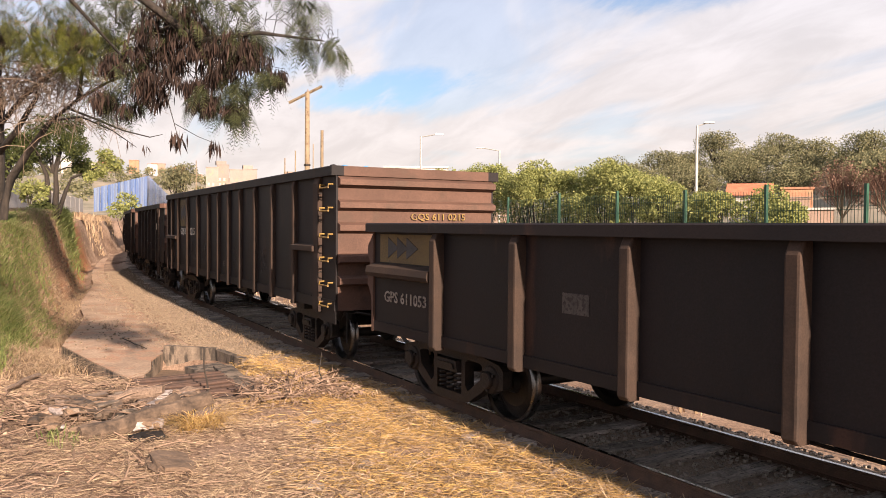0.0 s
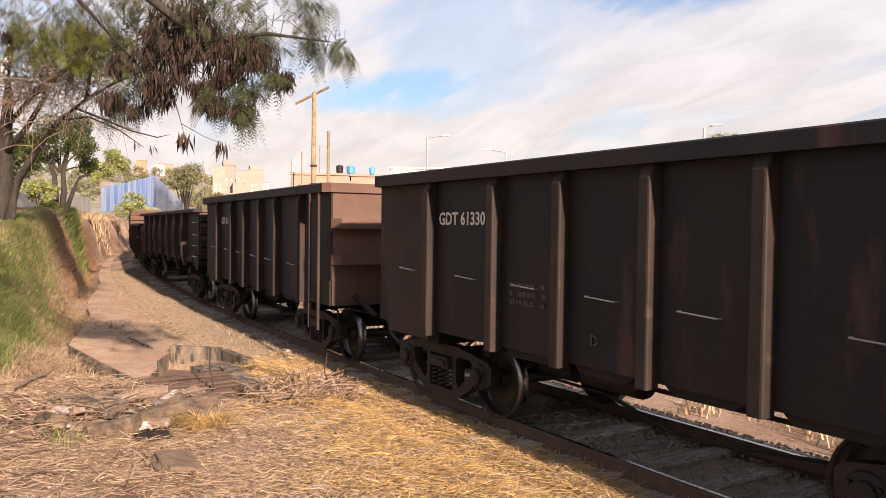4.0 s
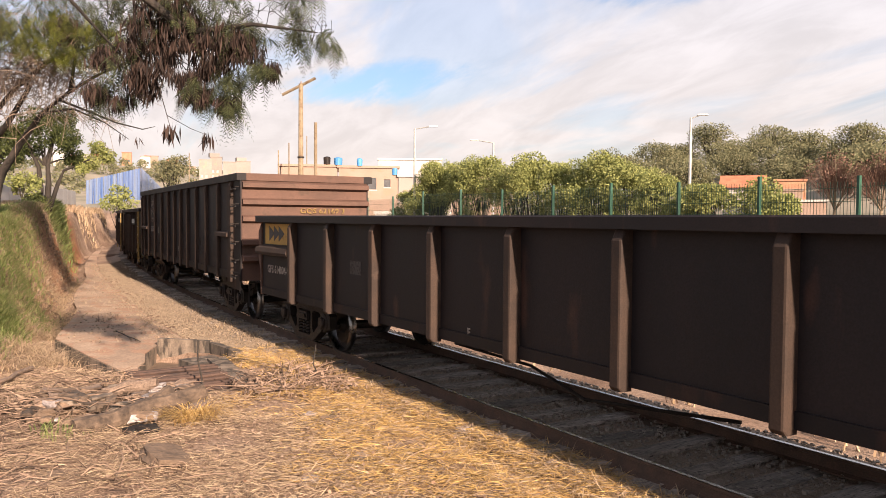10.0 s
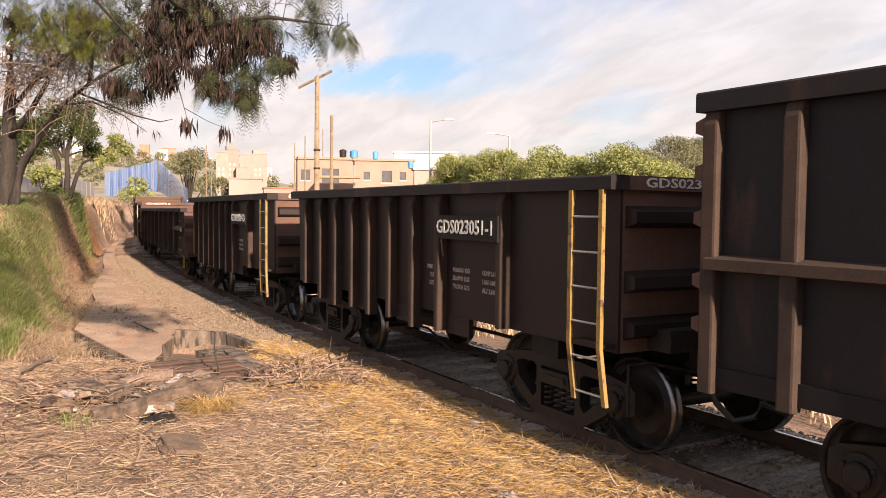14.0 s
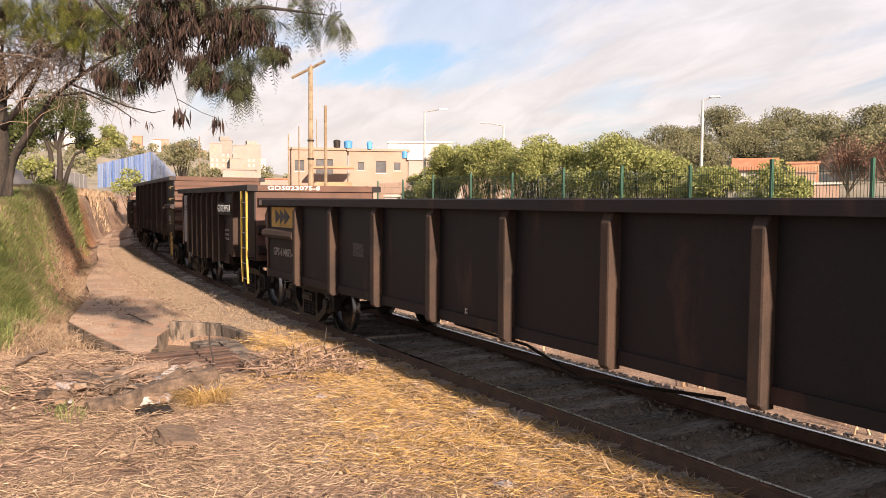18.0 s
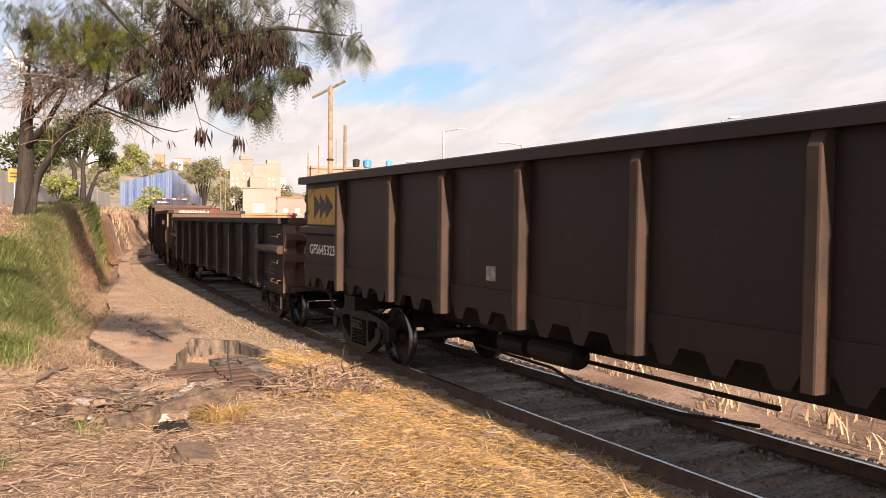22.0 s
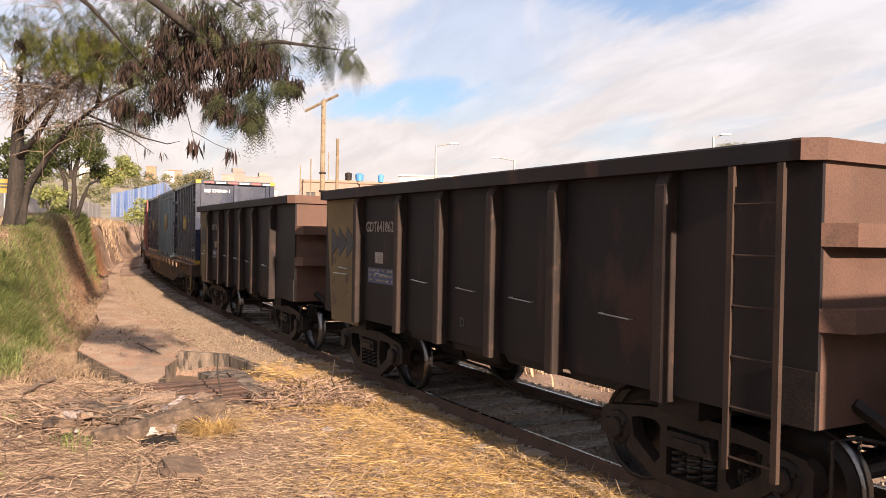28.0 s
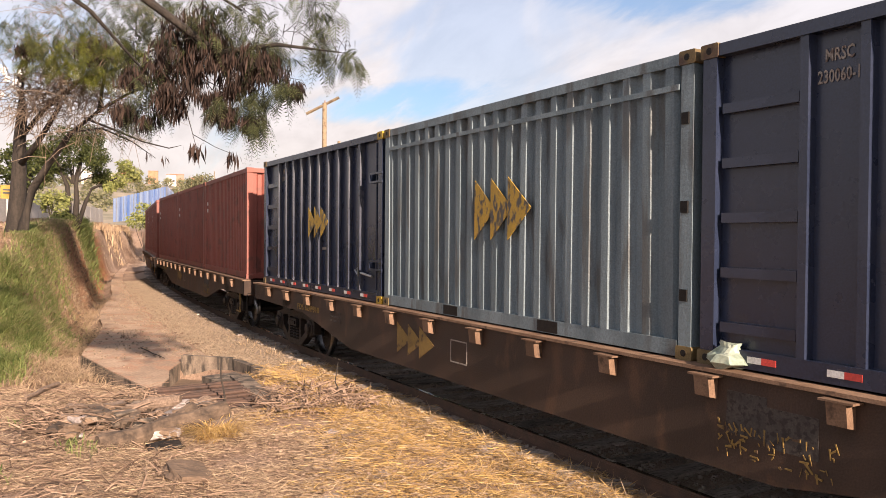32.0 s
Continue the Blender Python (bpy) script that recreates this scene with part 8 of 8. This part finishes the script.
def wall_with_openings(wide, h, thick, windows):
    """Strips of wall round rectangular openings, cut along their edges."""
    xs = sorted({0.0, wide, *[a for a, _, _, _ in windows], *[a + w for a, _, w, _ in windows]})
    zs = sorted({0.0, h, *[u for _, u, _, _ in windows], *[u + hh for _, u, _, hh in windows]})
    solid = lambda i, j: 0 <= i < len(xs) - 1 and 0 <= j < len(zs) - 1 and not any(
        p < (xs[i] + xs[i + 1]) / 2 < p + w and u < (zs[j] + zs[j + 1]) / 2 < u + hh for p, u, w, hh in windows)
    g = Geo()
    n = len(zs)
    g.v = [(x, y, z) for y in (0.0, thick) for x in xs for z in zs]
    m = len(xs) * n
    for i in range(len(xs) - 1):
        for j in range(n - 1):
            if not solid(i, j):
                continue
            q = [i * n + j, (i + 1) * n + j, (i + 1) * n + j + 1, i * n + j + 1]
            g.f += [tuple(q), tuple(k + m for k in q[::-1])]
            for (p, s), (di, dj) in (((q[0], q[1]), (0, -1)), ((q[1], q[2]), (1, 0)), ((q[2], q[3]), (0, 1)), ((q[3], q[0]), (-1, 0))):
                if not solid(i + di, j + dj):
                    g.f.append((s, p, p + m, s + m))
    return g


# the peach houses across the line; their fronts face the railway
house(-42.6, 16.9, 70, 4.4, 6, 0.8, 6.2, PEACH, PEACH, "peach rendered two-storey house with a balcony", ((2.0, 3.6, 1.3, 1.1), (0.4, 3.8, 0.7, 0.8), (0.5, 0.3, 0.9, 1.8)))
house(-41.0, 21.1, 70, 4.6, 6, 0.8, 6.15, PEACH, PEACH, "peach rendered house with roof tanks", ((0.7, 3.9, 0.5, 0.6), (2.1, 3.7, 0.8, 0.9), (3.5, 3.9, 0.5, 0.6)))
house(-39.3, 25.4, 70, 4.2, 5, 0.8, 5.5, CREAM, WHITEWALL, "pale rendered house with a low roof", ((1.0, 3.3, 0.5, 0.5), (2.5, 3.1, 0.9, 0.8)))
t = thing("balcony_house_front", "brick-red balcony front of an unfinished house", "house", at=pose(-41.2, 17.6, 0.8, 0, 0, 70))
part("balcony", Geo().box(0.9, 3.6, -1.2, 0.0, 2.1, 2.9), BRICK, t)
part("pillar", Geo().box(0.9, 1.1, -1.2, -1.0, 0, 2.1), PEACH, t)
part("pillar", Geo().box(3.4, 3.6, -1.2, -1.0, 0, 2.1), PEACH, t)
part("canopy", Geo().box(0.7, 3.8, -1.4, 0.0, 3.9, 4.05), BRICK, t)
for x, y, z, m, s in ((-41.1, 21.1, 6.35, TANKBLUE, 0.3), (-40.4, 22.6, 6.3, TANKBLUE, 0.2), (-41.4, 20.3, 6.4, IRON, 0.25), (-39.6, 25.2, 5.65, TANKBLUE, 0.22)):
    tagged(part("water_tank", Geo().lathe([(s, 0.0), (s * 1.12, 0.5), (s * 0.9, 0.56), (0.0, 0.62)], 14, (x, y, z), "z"), m), "blue plastic water tank on a flat roof" if m is TANKBLUE else "dark water tank on a flat roof", "water tank")
house(-58.6, 31.8, 65, 6.5, 9, 1.5, 8.3, WHITEWALL, GALV, "white warehouse gable behind the houses", (), "warehouse")
house(-55.8, 38.0, 65, 7.0, 9, 1.5, 7.4, PEACH, WHITEWALL, "pale warehouse with a curved parapet", (), "warehouse")
house(-47.5, 12.4, 70, 4.2, 5, 0.6, 2.6, BRICK, BRICK, "low bare-brick shed beside the line", (), "shed")
house(-37.0, 22.5, 65, 5.5, 0.5, 0.7, 2.6, WHITEWALL, WHITEWALL, "white garden wall beside the line", (), "garden_wall")
# pale blocks of flats far off: stacked fronts with recessed window bays
for k, (x, y, w, top) in enumerate(((-228.7, 45.0, 3.6, 19.6), (-228.2, 48.2, 3.4, 20.5), (-227.4, 51.7, 4.0, 19.1), (-226.6, 55.6, 4.2, 19.4), (-224.0, 50.0, 3.4, 15.0), (-229.5, 47.0, 12.0, 16.5))):
    wins = tuple((0.5 + 1.3 * i, 4.0 + 1.55 * j, 0.6, 0.75) for i in range(int((w - 0.6) / 1.3)) for j in range(int((top - 7.5) / 1.55)))
    house(x, y, 78, w, 9, 1.0, top, CREAM, CREAM, "cream block of flats far behind the trees", wins, "apartment_building", glass=PALE_GLASS)
    if k in (1, 3):
        tagged(part("roof_tank", Geo().box(-0.9, 0.9, -1.5, 1.5, 0, 1.2), CREAM, at=pose(x - 3, y + w / 2, top + 0.15)), "water house on the roof of the flats", "roof house")
house(-90.7, 21.4, 77, 4.3, 8, 1.5, 6.4, CREAM, CREAM, "cream street house with a wide door", ((1.3, 0.4, 1.6, 2.6),), glass=PALE_GLASS)
house(-89.6, 25.8, 77, 4.2, 8, 1.5, 5.2, CREAM, TILE, "low cream street house", ((0.8, 1.5, 0.7, 0.9), (2.4, 1.5, 0.7, 0.9)), glass=PALE_GLASS)
# the blue sheet wall that follows the street down the slope
t = thing("blue_sheet_wall", "blue profiled sheet wall beside the street", "wall")
corners = ((Vector((-77.7, 5.4)), 6.2, 3.6), (Vector((-87.1, 12.1)), 8.3, 4.4), (Vector((-62.0, 11.7)), 4.2, 2.6))
for (a, za, la), (b, zb, lb), n in ((corners[0], corners[1], 34), (corners[1], corners[2], 60)):
    side = Vector((-(b - a).y, (b - a).x)).normalized() * 0.05
    for k in range(n):
        u0, u1 = k / n, (k + 0.94) / n
        p0, p1 = a.lerp(b, u0) + side * (k % 2), a.lerp(b, u1) + side * (k % 2)
        v = [(*q, z) for q in (p0, p1, p1 + side * 0.4, p0 + side * 0.4) for z in (la + (lb - la) * u0, za + (zb - za) * u0)]
        part("sheet", Geo().add(v, [(0, 2, 3, 1), (2, 4, 5, 3), (4, 6, 7, 5), (6, 0, 1, 7), (1, 3, 5, 7), (0, 6, 4, 2)]), BLUESHEET, t)
t = thing("street_wall", "white street wall on the terrace", "wall")
for k in range(14):
    a = Vector((-16 - 3.6 * k, -3.1 + 0.48 * k))
    b = a + Vector((-3.58, 0.47))
    s = Vector((0.02, 0.2))
    part("wall_panel", Geo().prism([tuple(a), tuple(b), tuple(b + s), tuple(a + s)], "z", height(*a) - 0.3, 4.1 + 0.04 * k), WHITEWALL, t)
t = thing("street_sign", "small yellow sign on a thin post", "sign")
part("sign_post", Geo().tube([(-10.8, -1.45, height(-10.8, -1.45) - 0.1), (-10.8, -1.45, 3.6)], 0.025, 6), GALV, t)
part("sign_board", Geo().box(-10.77, -10.75, -1.63, -1.3, 3.3, 3.72), BRIGHT_YELLOW, t)
part("sign_bar", Geo().box(-10.75, -10.745, -1.57, -1.36, 3.45, 3.5).box(-10.75, -10.745, -1.57, -1.36, 3.55, 3.6), LOGO_DARK, t)
# houses on the slopes
house(-37.6, 58.3, 40, 3.6, 4, 2.0, 5.4, WHITEWALL, TILE, "small white house with a terracotta tile roof", ((0.5, 2.2, 0.6, 0.6), (2.2, 2.2, 0.8, 0.6)), pitched=1.25)
house(-31.5, 57.0, 40, 3.0, 4, 1.8, 4.9, PEACH, PEACH, "cream flat-roofed house with windows", ((0.7, 2.3, 0.5, 0.4), (1.6, 2.3, 0.5, 0.4)))
house(-33.2, 60.2, 40, 2.6, 3, 1.8, 5.9, BRICK, BRICK, "bare-brick upper storey behind the cream house")
house(-24.6, 50.2, 40, 3.4, 3, 1.4, 3.7, PEACH, WHITEWALL, "low cream rendered garage")
house(-16.2, 53.2, 40, 4.0, 4, 1.6, 5.3, BRICK, BRICK, "bare-brick house behind the bare trees")
hill_rng = np.random.default_rng(78)
copse = []
for _ in range(170):
    x, y = hill_rng.uniform(-430, -250), hill_rng.uniform(-30, 90)
    copse.append(ball(hill_rng, (x, y, height(x, y) + 1.5), hill_rng.uniform(1.6, 3.6), 90, 0.3))
tagged(leaves("far_trees", np.concatenate(copse), 1.0, WOODS, seed=79, aspect=1.5), "scattered trees on the far hillside", "trees", kind="stuff")
rr = random.Random(77)
for k in range(16):
    x, y = -390 + rr.uniform(-25, 25), 10 + 5.6 * k + rr.uniform(-3, 3)
    z = height(x, y)
    house(x, y, 82, rr.uniform(4, 7), 6, z - 2, z + rr.uniform(3, 6), rr.choice([WHITEWALL, PEACH, BRICK]), rr.choice([TILE, WHITEWALL]), "small hillside house far off", ((1, 3, 1, 1), (2.6, 3, 1, 1)))
g = Geo()
n = 60
for k in range(n + 1):
    a = radians(60 + 100 * k / n)
    R2 = 2300
    zt = 80 + 55 * noise.noise(Vector((k * 0.17, 2, 0))) + 25 * noise.noise(Vector((k * 0.5, 7, 0)))
    g.v += [(R2 * math.cos(a), R2 * math.sin(a), -40), (R2 * math.cos(a), R2 * math.sin(a), zt)]
g.f = [(2 * k, 2 * k + 2, 2 * k + 3, 2 * k + 1) for k in range(n)]
tagged(part("backdrop", g, HILL), "hills on the horizon with haze in their blue colour", "hills", kind="structure")


motions()
